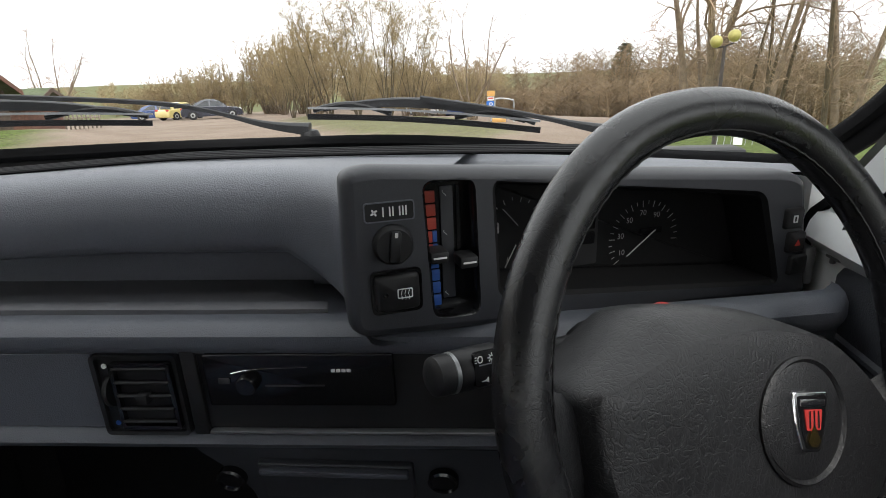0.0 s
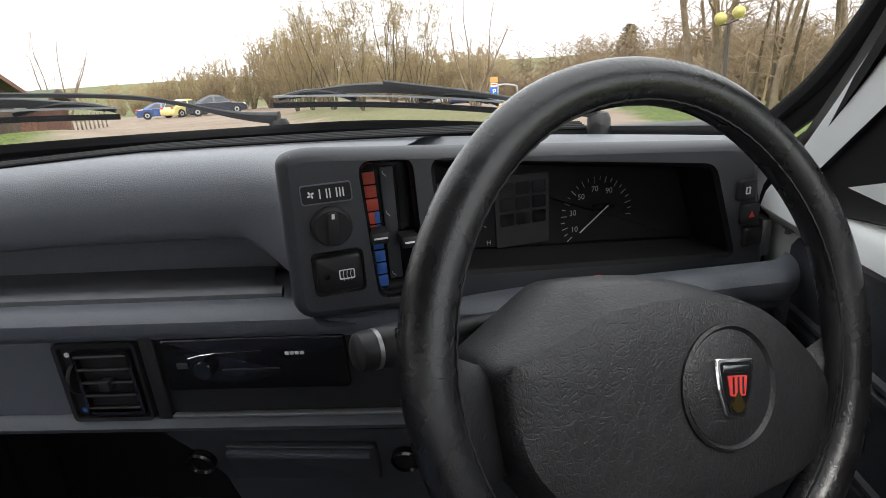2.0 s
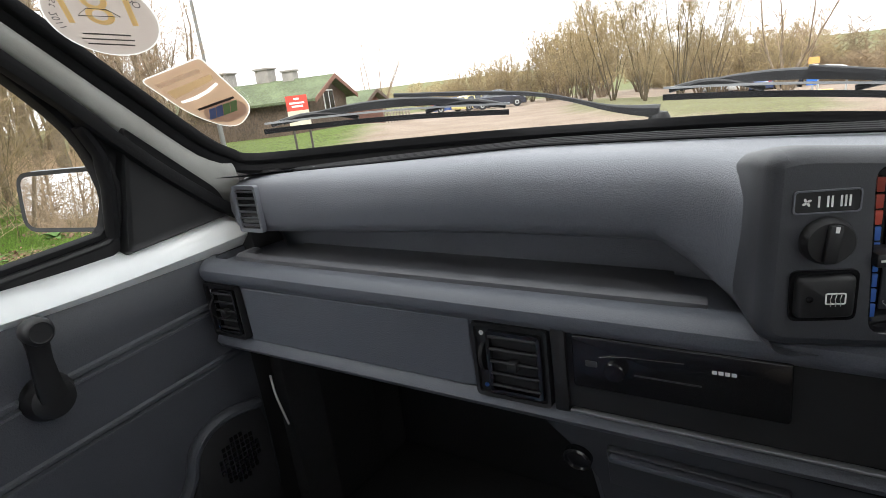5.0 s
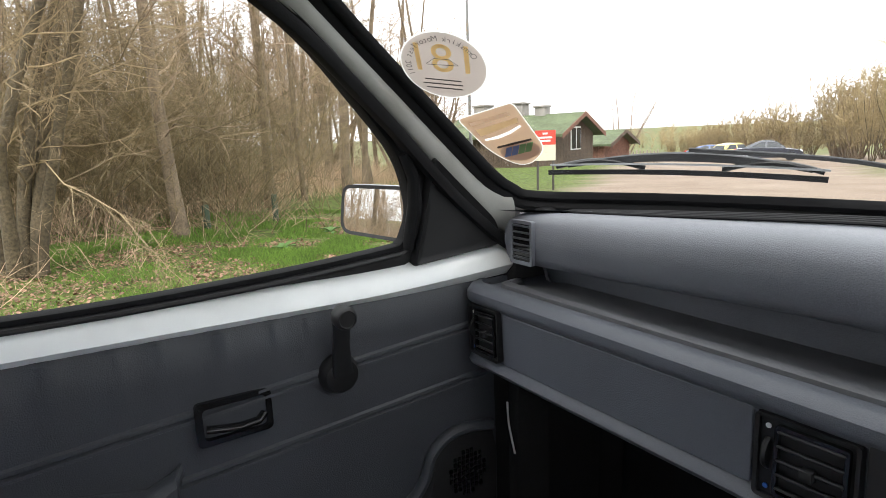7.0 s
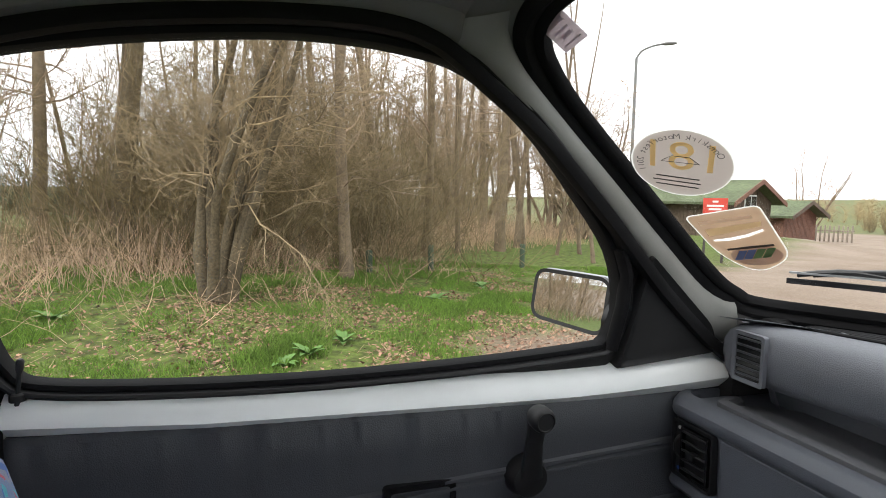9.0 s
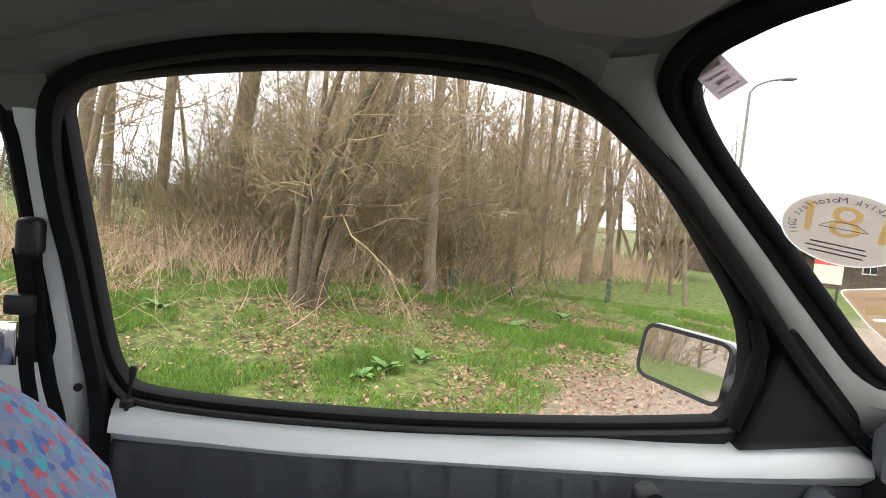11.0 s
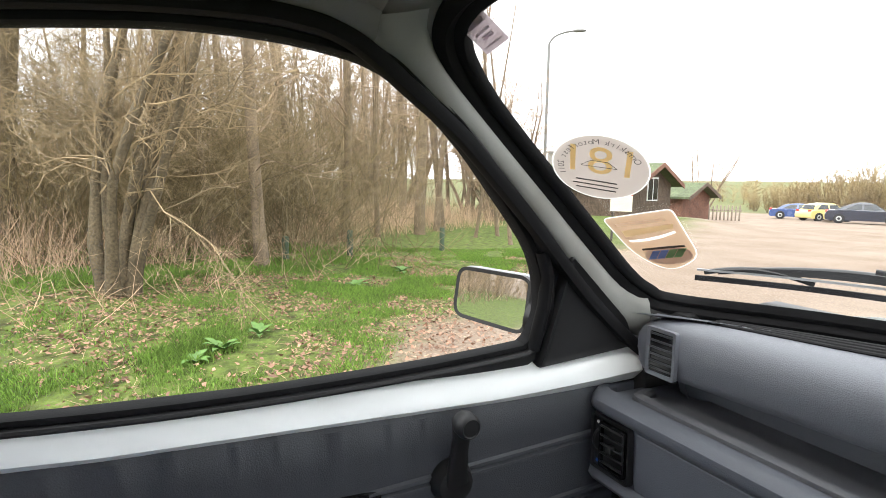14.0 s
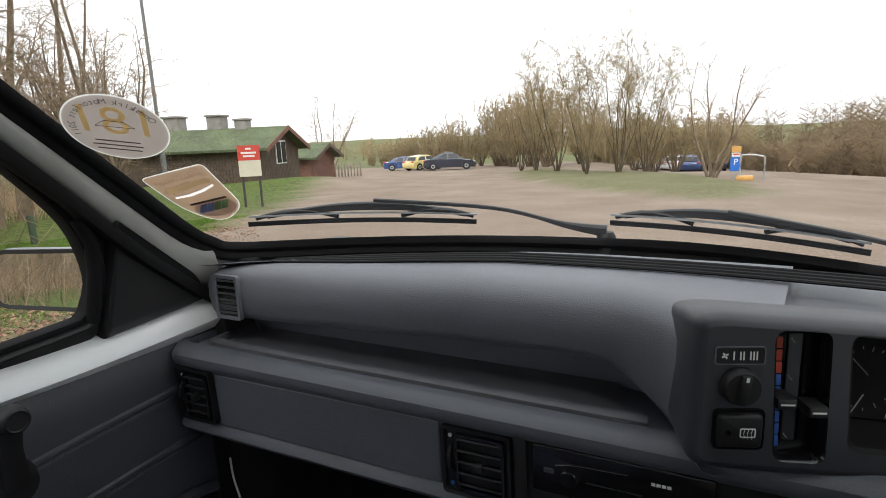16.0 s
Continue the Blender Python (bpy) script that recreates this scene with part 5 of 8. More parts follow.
def line_side(pts, x, y, left=True):
    """Signed distance to an open line; positive on its left or right."""
    best, sgn = 1e9, 1
    for (ax, ay), (bx, by) in zip(pts, pts[1:]):
        dx, dy = bx - ax, by - ay
        f = max(0.0, min(1.0, ((x - ax) * dx + (y - ay) * dy) / (dx * dx + dy * dy)))
        ex, ey = x - ax - f * dx, y - ay - f * dy
        d = math.hypot(ex, ey)
        if d < best:
            best, sgn = d, 1 if dx * ey - dy * ex > 0 else -1
    return best * sgn * (1 if left else -1)


def in_island(x, y):
    """Signed distance to the island's edge; positive inside."""
    inside, best = False, 1e9
    n = len(ISLAND)
    for i in range(n):
        (ax, ay), (bx, by) = ISLAND[i], ISLAND[(i + 1) % n]
        if (ay > y) != (by > y) and x < (bx - ax) * (y - ay) / (by - ay) + ax:
            inside = not inside
        dx, dy = bx - ax, by - ay
        f = max(0.0, min(1.0, ((x - ax) * dx + (y - ay) * dy) / (dx * dx + dy * dy)))
        best = min(best, math.hypot(x - ax - f * dx, y - ay - f * dy))
    return best if inside else -best


def fall(x, y):
    """How far the land has dropped, going away from the car."""
    return 0.028 * max(0.0, math.hypot(x, y) - 0.6)


def ground_z(x, y):
    b = line_side(VERGE, x, y)
    z = -fall(x, y) + 0.36 * sstep(0.2, 6.0, b) + 0.45 * sstep(6.0, 26.0, b)
    z += 0.55 * math.exp(-((x + 17.2) ** 2 + (y - 19.3) ** 2) / 7.0)
    z += 0.12 * sstep(0.0, 1.2, in_island(x, y)) if -14 < x < 3 and 11 < y < 40 else 0.0
    z -= 0.06 * max(0.0, min(18.0, x - 1.5)) * sstep(2.0, 16.0, y)
    z -= 0.85 * sstep(26.0, 50.0, y) * sstep(-13.0, -3.0, x)
    z += 0.02 * noise.noise(Vector((x * 0.7, y * 0.7, 0))) + 0.05 * noise.noise(Vector((x * 0.12, y * 0.12, 3.0)))
    return z


def grass_at(x, y):
    b = max(line_side(VERGE, x, y), line_side(RIGHT, x, y, False))
    if -14 < x < 3 and 11 < y < 40:
        b = max(b, in_island(x, y))
        if in_island(x, y) > -0.5:
            return 0.62 * sstep(0.0, 0.7, b + 0.55 * noise.noise(Vector((x * 0.9, y * 0.9, 5.0))))
    b += 0.55 * noise.noise(Vector((x * 0.9, y * 0.9, 5.0))) + 0.25 * noise.noise(Vector((x * 3.1, y * 3.1, 2.0)))
    return sstep(-0.42, 0.28, b)


LEAF_PATCH = [(-4.9, -1.1, 0.75), (-5.6, 0.85, 0.8), (-6.0, -0.9, 1.0), (-4.4, 1.5, 0.5), (-4.3, -2.6, 0.9), (-5.5, -3.0, 0.9)]


def litter_at(x, y):
    s = sum(math.exp(-((x - a) ** 2 + (y - b) ** 2) / (r * r) * 2.0) for a, b, r in LEAF_PATCH)
    s += 0.8 * sstep(3.2, 6.5, line_side(VERGE, x, y) + 0.8 * noise.noise(Vector((x * 0.8, y * 0.8, 9.0)))) if x < -2 else 0
    if -14 < x < 3 and 11 < y < 40:
        s += 0.7 * sstep(0.3, 1.2, in_island(x, y)) + 0.62
    if -12 < x < -2 and y < 12:
        s += 0.9 * sstep(0.02, 0.26, noise.noise(Vector((x * 0.8, y * 0.8, 11.0))) + 0.35 * noise.noise(Vector((x * 2.3, y * 2.3, 4.0))))
    if x < -1 and y < 9:
        s += 0.85 * math.exp(-((line_side(VERGE, x, y) + 0.6) / 1.0) ** 2)
    return min(1.0, s)


def axis_steps(lo, hi, fine, coarse):
    out, v = [], 0.0
    while v < hi:
        out.append(v)
        v += fine + coarse * (abs(v) / 30) ** 1.5
    out.append(hi)
    neg, v = [], 0.0
    while v > lo:
        v -= fine + coarse * (abs(v) / 30) ** 1.5
        neg.append(max(v, lo))
    return neg[::-1] + out


gx, gy = axis_steps(-420, 420, 0.22, 2.2), axis_steps(-160, 600, 0.22, 2.2)
gv, gf, mask_g, mask_l = [], [], [], []
for x in gx:
    for y in gy:
        near = abs(x) < 45 and -25 < y < 60
        gv.append((x, y, ground_z(x, y) if near else ground_z(max(-45, min(45, x)), max(-25, min(60, y))) + 0.012 * max(0.0, math.hypot(x, y) - 75)))
        mask_g.append(grass_at(x, y) if near else (0.75 if x < -20 or x > 4 or y > 48 else 0.0))
        mask_l.append(litter_at(x, y) if near else 0.2)
ny = len(gy)
for i in range(len(gx) - 1):
    for j in range(ny - 1):
        gf.append((i * ny + j, (i + 1) * ny + j, (i + 1) * ny + j + 1, i * ny + j + 1))
me = bpy.data.meshes.new("ground")
me.from_pydata(gv, [], gf)
for key, vals in (("grass", mask_g), ("litter", mask_l)):
    at = me.attributes.new(key, "FLOAT", "POINT")
    at.data.foreach_set("value", vals)
for p in me.polygons:
    p.use_smooth = True


def ground_material():
    m = bpy.data.materials.new("gravel_grass_and_leaf_litter")
    m.use_nodes = True
    n, l = m.node_tree.nodes, m.node_tree.links
    b = n["Principled BSDF"]
    tc = n.new("ShaderNodeTexCoord")

    def tex(scale, detail=5, kind="ShaderNodeTexNoise"):
        t = n.new(kind)
        t.inputs["Scale"].default_value = scale
        if kind == "ShaderNodeTexNoise":
            t.inputs["Detail"].default_value = detail
        l.new(tc.outputs["Object"], t.inputs["Vector"])
        return t

    def ramp(src, stops):
        r = n.new("ShaderNodeValToRGB")
        e = r.color_ramp.elements
        e[0].position, e[0].color = stops[0][0], (*stops[0][1], 1)
        e[1].position, e[1].color = stops[-1][0], (*stops[-1][1], 1)
        for pos, c in stops[1:-1]:
            q = e.new(pos)
            q.color = (*c, 1)
        l.new(src, r.inputs["Fac"])
        return r.outputs["Color"]

    def mix(fac, a, c):
        x = n.new("ShaderNodeMix")
        x.data_type = "RGBA"
        l.new(fac, x.inputs["Factor"]), l.new(a, x.inputs["A"]), l.new(c, x.inputs["B"])
        return x.outputs["Result"]

    coarse, fine, stones = tex(0.55, 6), tex(38, 8), tex(2.6, 8)
    gravel = mix(stones.outputs[0], ramp(fine.outputs[0], [(0.30, (0.12, 0.088, 0.065)), (0.52, (0.225, 0.172, 0.132)), (0.72, (0.38, 0.315, 0.258))]), ramp(coarse.outputs[0], [(0.32, (0.185, 0.134, 0.098)), (0.68, (0.31, 0.254, 0.205))]))
    grass = ramp(tex(9, 8).outputs[0], [(0.30, (0.040, 0.042, 0.016)), (0.46, (0.075, 0.100, 0.024)), (0.60, (0.105, 0.150, 0.030)), (0.75, (0.19, 0.17, 0.085))])
    litter = ramp(tex(22, 8).outputs[0], [(0.28, (0.06, 0.036, 0.023)), (0.50, (0.17, 0.104, 0.066)), (0.68, (0.29, 0.195, 0.130)), (0.80, (0.42, 0.32, 0.235))])
    ag, al = n.new("ShaderNodeAttribute"), n.new("ShaderNodeAttribute")
    ag.attribute_name, al.attribute_name = "grass", "litter"
    soft = n.new("ShaderNodeMath")
    soft.operation, soft.use_clamp = "MULTIPLY_ADD", True
    l.new(tex(5, 6).outputs[0], soft.inputs[0])
    soft.inputs[1].default_value = 1.6
    l.new(al.outputs["Fac"], soft.inputs[2])
    shift = n.new("ShaderNodeMath")
    shift.operation, shift.use_clamp = "SUBTRACT", True
    l.new(soft.outputs[0], shift.inputs[0])
    shift.inputs[1].default_value = 0.95
    half = n.new("ShaderNodeMath")
    half.operation = "MULTIPLY"
    half.inputs[1].default_value = 0.75
    l.new(shift.outputs[0], half.inputs[0])
    l.new(mix(ag.outputs["Fac"], mix(half.outputs[0], gravel, litter), mix(shift.outputs[0], grass, litter)), b.inputs["Base Color"])
    b.inputs["Roughness"].default_value = 0.95
    b.inputs["Specular IOR Level"].default_value = 0.2
    bu = n.new("ShaderNodeBump")
    bu.inputs["Strength"].default_value, bu.inputs["Distance"].default_value = 0.7, 0.03
    l.new(fine.outputs[0], bu.inputs["Height"])
    l.new(bu.outputs[0], b.inputs["Normal"])
    return m


me.materials.append(ground_material())
ground = tagged(new("ground", me), "stony pinkish gravel with worn grass verges and leaf litter", "ground", kind="structure")

# ---- outside: trees and plants ----
class Soup:
    """Loose triangles and quads gathered for one mesh."""

    def __init__(self):
        self.v, self.f = [], []

    def tube(self, pts, radii, n=5):
        base = len(self.v)
        up = Vector((0.31, 0.17, 0.93))
        for i, p in enumerate(pts):
            t = (pts[min(i + 1, len(pts) - 1)] - pts[max(i - 1, 0)])
            t.normalize()
            s = t.cross(up if abs(t.dot(up)) < 0.95 else Vector((1, 0, 0)))
            s.normalize()
            u = s.cross(t)
            for k in range(n):
                a = 2 * math.pi * k / n
                self.v.append(p + (s * math.cos(a) + u * math.sin(a)) * radii[i])
        for i in range(len(pts) - 1):
            for k in range(n):
                a, c = base + i * n + k, base + i * n + (k + 1) % n
                self.f.append((a, c, c + n, a + n))

    def twig(self, p, q, r):
        base = len(self.v)
        t = q - p
        s = t.cross(Vector((0.3, 0.2, 0.93)))
        if s.length < 1e-6:
            s = Vector((1, 0, 0))
        s.normalize()
        u = s.cross(t.normalized())
        self.v += [p + s * r, p - s * r * 0.5 + u * r * 0.87, p - s * r * 0.5 - u * r * 0.87, q]
        self.f += [(base, base + 1, base + 3), (base + 1, base + 2, base + 3), (base + 2, base, base + 3)]

    def leaf(self, p, a, b, c):
        base = len(self.v)
        self.v += [p, p + a + c * 0.5, p + b, p - a + c * 0.5]
        self.f.append((base, base + 1, base + 2, base + 3))

    def mesh(self, name, mat, smooth=False):
        me = bpy.data.meshes.new(name)
        me.from_pydata([tuple(p) for p in self.v], [], self.f)
        me.materials.append(mat)
        if smooth:
            me.polygons.foreach_set("use_smooth", [True] * len(me.polygons))
        return me


def wander(rng, p, d, length, segs, jitter, lift=0.0):
    pts, d = [p.copy()], d.normalized()
    for _ in range(segs):
        d = (d + Vector((rng.gauss(0, jitter), rng.gauss(0, jitter), rng.gauss(0, jitter) + lift))).normalized()
        p = p + d * (length / segs)
        pts.append(p.copy())
    return pts


def side_dir(rng, d, angle):
    a = d.cross(Vector((rng.gauss(0, 1), rng.gauss(0, 1), rng.gauss(0, 1))))
    a.normalize()
    return (d * math.cos(angle) + a * math.sin(angle)).normalized()


def spray(rng, soup, p, d, length, r, level, per, droop=0.0, least=0.0022):
    """A branch with finer and finer twigs."""
    segs = 7 if level > 2 else 4
    pts = wander(rng, p, d, length, segs, 0.22, -droop)
    soup.tube(pts, [r * (1 - 0.82 * i / segs) for i in range(segs + 1)], 4 if level > 1 else 3)
    for k in range(per[0]):
        f = 0.2 + 0.8 * (k + rng.random()) / per[0]
        i = min(segs - 1, int(f * segs))
        q = pts[i].lerp(pts[i + 1], f * segs - i)
        t = (pts[i + 1] - pts[i]).normalized()
        d2 = side_dir(rng, t, radians(rng.uniform(25, 65)))
        l2 = length * rng.uniform(0.28, 0.55) * (1.1 - 0.5 * f)
        if len(per) > 1:
            spray(rng, soup, q, d2, l2, max(least, r * 0.5), level - 1, per[1:], droop, least)
        else:
            soup.twig(q, q + d2 * l2, max(least, r * 0.42))


M_BARK = material("grey_brown_bark", (0.185, 0.138, 0.092), 0.95, var=0.35, scale=6, fine=0.35, fine_scale=45, bump=1.0, bump_scale=40)
M_BARK_GREEN = material("mossy_olive_bark", (0.098, 0.075, 0.044), 0.95, var=0.35, scale=5, fine=0.35, fine_scale=40, bump=1.0, bump_scale=40)
M_TWIG = material("brown_twigs", (0.285, 0.208, 0.138), 0.9, var=0.3, scale=1.2, island=0.35)
M_TWIG_PALE = material("lichened_olive_twigs", (0.240, 0.178, 0.102), 0.9, var=0.35, scale=1.5, island=0.5)
M_TWIG_OLIVE = material("olive_budding_twigs", (0.29, 0.222, 0.118), 0.9, var=0.3, scale=0.8, island=0.35)
M_TWIG_RED = material("russet_twigs", (0.215, 0.155, 0.092), 0.9, var=0.3, scale=0.5, island=0.35)
M_STRAW = material("dry_straw_stalks", (0.49, 0.345, 0.232), 0.9, var=0.25, scale=1.0, island=0.35)
M_GRASS = material("spring_grass_blades", (0.14, 0.235, 0.036), 0.8, var=0.25, scale=1.2, island=0.45)
M_DEADLEAF = material("dead_brown_leaves", (0.255, 0.148, 0.100), 0.9, var=0.3, scale=3.0, island=0.5)
M_LEAF = material("dock_leaf_green", (0.085, 0.17, 0.035), 0.6, var=0.25, scale=20, island=0.25)
M_NEEDLE = material("dark_pine_needles", (0.045, 0.065, 0.04), 0.9, var=0.3, scale=2.0, island=0.4)
M_SCRUB = material("olive_brown_scrub", (0.176, 0.134, 0.068), 0.9, var=0.3, scale=0.9, island=0.45)
M_BUD = material("yellow_green_buds", (0.33, 0.30, 0.09), 0.8, var=0.2, scale=1.0, island=0.35)


def tree_parts(name, trunk, crown, bark, twig, label, category, group=""):
    t = thing(name, label, category, group)
    a = new("trunk", trunk.mesh("trunk", bark, True))
    a.parent = t
    c = new("crown", crown.mesh("crown", twig))
    c.parent = t
    return t


def pole_tree(seed, height, r, branches, low=0.22, spread=1.0, lean=0.02, per=(6, 3)):
    """A tall straight woodland tree with thin level branches."""
    rng = random.Random(seed)
    trunk, crown = Soup(), Soup()
    pts = wander(rng, Vector((0, 0, -0.15)), Vector((rng.gauss(0, lean), rng.gauss(0, lean), 1)), height, 12, 0.028)
    rad = [r * (1.25 if i == 0 else 1.0) * (1 - 0.9 * (i / 12) ** 1.1) for i in range(13)]
    trunk.tube(pts, rad, 9)
    for k in range(branches):
        f = low + (0.98 - low) * ((k + rng.random()) / branches)
        i = min(11, int(f * 12))
        p = pts[i].lerp(pts[i + 1], f * 12 - i)
        a = rng.uniform(0, 2 * math.pi)
        tilt = rng.uniform(-0.1, 0.45) + 0.6 * f
        d = Vector((math.cos(a), math.sin(a), tilt)).normalized()
        length = spread * height * rng.uniform(0.07, 0.17) * (1.25 - 0.7 * f)
        spray(rng, crown, p, d, length, max(0.006, rad[i] * rng.uniform(0.12, 0.25)), 2, per)
    return trunk, crown


def tall_tree(seed, height, r, branches):
    """A tall slender tree whose thin rising branches carry dense twigs."""
    rng = random.Random(seed)
    trunk, crown = Soup(), Soup()
    pts = wander(rng, Vector((0, 0, -0.15)), Vector((rng.gauss(0, 0.03), rng.gauss(0, 0.03), 1)), height, 12, 0.05)
    rad = [r * (1.3 if i == 0 else 1.0) * (1 - 0.92 * i / 12) for i in range(13)]
    trunk.tube(pts, rad, 8)
    for k in range(branches):
        f = 0.10 + 0.88 * (k + rng.random()) / branches
        i = min(11, int(f * 12))
        p = pts[i].lerp(pts[i + 1], f * 12 - i)
        a = rng.uniform(0, 2 * math.pi)
        d = Vector((math.cos(a), math.sin(a), rng.uniform(0.5, 1.5))).normalized()
        spray(rng, crown, p, d, height * rng.uniform(0.09, 0.22) * (1.2 - 0.6 * f), max(0.010, rad[i] * 0.22), 3, (7, 5, 3), least=0.0045)
    return trunk, crown


def bush_tree(seed, height, stems, spread, r, per=(7, 5, 3), branches=9, upright=0.5, first=0.15, thin=0.4, least=0.0022):
    """A many-stemmed small tree: stems fan out from the base and break into fine twigs."""
    rng = random.Random(seed)
    trunk, crown = Soup(), Soup()
    for s in range(stems):
        a = 2 * math.pi * (s + rng.random() * 0.7) / stems
        d = Vector((math.cos(a) * spread, math.sin(a) * spread, 1.0))
        base = Vector((math.cos(a) * r * 1.6, math.sin(a) * r * 1.6, -0.15))
        length = height * rng.uniform(0.75, 1.05)
        pts = wander(rng, base, d, length, 9, 0.09, 0.05 * upright)
        rad = [r * rng.uniform(0.75, 1.1) * (1.15 if i == 0 else 1) * (1 - 0.88 * (i / 9)) for i in range(10)]
        trunk.tube(pts, rad, 7)
        for k in range(branches):
            f = first + (1 - first) * (k + rng.random()) / branches
            i = min(8, int(f * 9))
            p = pts[i].lerp(pts[i + 1], f * 9 - i)
            t = (pts[i + 1] - pts[i]).normalized()
            d2 = side_dir(rng, t, radians(rng.uniform(22, 60)))
            d2 = (d2 + Vector((0, 0, 0.5 * upright))).normalized()
            spray(rng, crown, p, d2, height * rng.uniform(0.16, 0.34) * (1.15 - 0.5 * f), max(least * 2, rad[i] * thin), 3, per, least=least)
    return trunk, crown


def stand(proto, x, y, turn=0.0, size=1.0, label=""):
    ob = copy_thing(proto, Matrix.Translation((x, y, ground_z(x, y) - 0.02)) @ Matrix.Rotation(turn, 4, "Z"))
    ob.scale = (size, size, size)
    if label:
        ob["label"] = label
    return ob


rng = random.Random(11)


def open_wood(x, y):
    """The thinner part of the wood, where the sky shows between the trunks."""
    return x < -7.5 and -0.85 * abs(x) < y < -0.27 * abs(x) - 0.3


# the near many-stemmed tree on the verge
tk, cr = bush_tree(3, 5.8, 6, 0.14, 0.072, per=(10, 7, 5), branches=22, upright=0.1, first=0.16, thin=0.17, least=0.0018)
for a, z0, L, rise in ((20, 1.55, 2.6, 0.05), (5, 1.0, 2.3, -0.02), (35, 2.1, 2.6, 0.25), (60, 1.2, 2.0, 0.0), (150, 1.7, 2.3, 0.2), (190, 1.2, 1.8, 0.1), (80, 2.4, 2.2, 0.3), (330, 1.9, 2.0, 0.2)):
    r_ = random.Random(a)
    an = radians(a)
    spray(r_, cr, Vector((0.12 * math.cos(an), 0.12 * math.sin(an), z0)), Vector((math.cos(an), math.sin(an), rise)), L, 0.0085, 3, (13, 8, 5), 0.03, 0.0018)
near_tree = tree_parts("verge_tree", tk, cr, M_BARK_GREEN, M_TWIG_PALE, "leafless many-stemmed thorn tree with mossy trunks on the grass verge", "tree")
near_tree.location = (-6.25, -0.87, ground_z(-6.25, -0.87))
near_tree.rotation_euler = (0, 0, radians(55))

pole_a = tree_parts("woodland_tree", *pole_tree(21, 12.5, 0.13, 62), M_BARK, M_TWIG, "tall bare woodland tree with a straight grey-brown trunk", "tree", "woodland trees")
pole_b = tree_parts("woodland_tree", *pole_tree(22, 11.0, 0.095, 54, low=0.12, spread=1.15), M_BARK, M_TWIG, "tall bare woodland tree with a straight grey-brown trunk", "tree", "woodland trees")
pole_c = tree_parts("woodland_tree", *pole_tree(23, 9.5, 0.06, 46, low=0.15, spread=1.1, lean=0.06), M_BARK, M_TWIG, "slender bare woodland tree among undergrowth", "tree", "woodland trees")
pole_d = tree_parts("woodland_tree", *pole_tree(24, 13.0, 0.17, 50, low=0.35), M_BARK_GREEN, M_TWIG, "thick bare woodland tree with mossy bark", "tree", "woodland trees")
for k, (ob, x, y) in enumerate(((pole_a, -10.0, -5.0), (pole_b, -10.6, 2.63), (pole_c, -11.4, 3.6), (pole_d, -9.3, -2.5))):
    ob.location = (x, y, ground_z(x, y))
placed = [(pole_a, -12.0, -5.5, 0.9), (pole_a, -11.4, -4.25, 0.95), (pole_b, -7.62, 0.68, 0.95), (pole_b, -11.8, 2.0, 1.05), (pole_a, -12.0, 4.85, 0.95), (pole_b, -12.75, 5.65, 0.9), (pole_c, -10.6, 6.55, 0.8), (pole_c, -12.1, 7.1, 0.85), (pole_c, -11.7, 6.2, 0.7),
          (pole_b, -8.6, -4.4, 0.8), (pole_c, -9.0, 0.2, 0.9), (pole_c, -9.6, -0.6, 0.8), (pole_c, -8.9, -7.0, 1.0), (pole_a, -9.8, -9.0, 1.0)]
for k, (ob, x, y, s) in enumerate(placed):
    stand(ob, x, y, 1.7 * k, s)
for k in range(66):
    x, y = -12.5 - 15 * rng.random() ** 0.8, rng.uniform(-18, 11)
    if open_wood(x, y) and k % 4:
        continue
    if line_side(VERGE, x, y) < 4.0 or (x + 17.4) ** 2 + (y - 12.4) ** 2 < 3 or (x < -16 and y > 9.5):
        continue
    stand(rng.choice((pole_a, pole_b, pole_c, pole_b, pole_c)), x, y, rng.uniform(0, 6.28), rng.uniform(0.75, 1.1))

for k in range(20):
    x, y = -5.4 - 11 * rng.random(), rng.uniform(-30, -9)
    stand(rng.choice((pole_a, pole_b, pole_c)), x, y, rng.uniform(0, 6.28), rng.uniform(0.75, 1.05))

# dark ivy-grown thicket behind the near tree, and loose undergrowth
def undergrowth(name, label, count, region, height, mat, seed, r=0.006, sweep_out=0.5, kinds=3, crook=0.16):
    g = random.Random(seed)
    s = Soup()
    for _ in range(count):
        x, y = region(g)
        z = ground_z(x, y)
        h = height * g.uniform(0.35, 1.0)
        a = g.uniform(0, 6.28)
        d = Vector((math.cos(a) * sweep_out * g.random(), math.sin(a) * sweep_out * g.random(), 1))
        pts = wander(g, Vector((x, y, z - 0.03)), d, h, 4, crook, -0.05)
        rr = r * g.uniform(0.6, 1.3)
        s.tube(pts, [rr, rr * 0.85, rr * 0.65, rr * 0.45, rr * 0.15], 3)
        for _k in range(kinds):
            i = g.randrange(1, 4)
            t = (pts[i + 1] - pts[i]).normalized()
            s.twig(pts[i], pts[i] + side_dir(g, t, radians(g.uniform(20, 60))) * h * g.uniform(0.12, 0.3), rr * 0.5)
    ob = new(name, s.mesh(name, mat))
    return tagged(ob, label, "undergrowth", kind="stuff")


def wood_band(lo, hi, y0, y1, thin_out=True):
    def pick(g):
        while True:
            y = g.uniform(y0, y1)
            x = -3 - g.uniform(0, 30)
            b = line_side(VERGE, x, y)
            if lo < b < hi and not (-24 < x < -15 and 9 < y) and not (thin_out and open_wood(x, y)):
                return x, y
    return pick


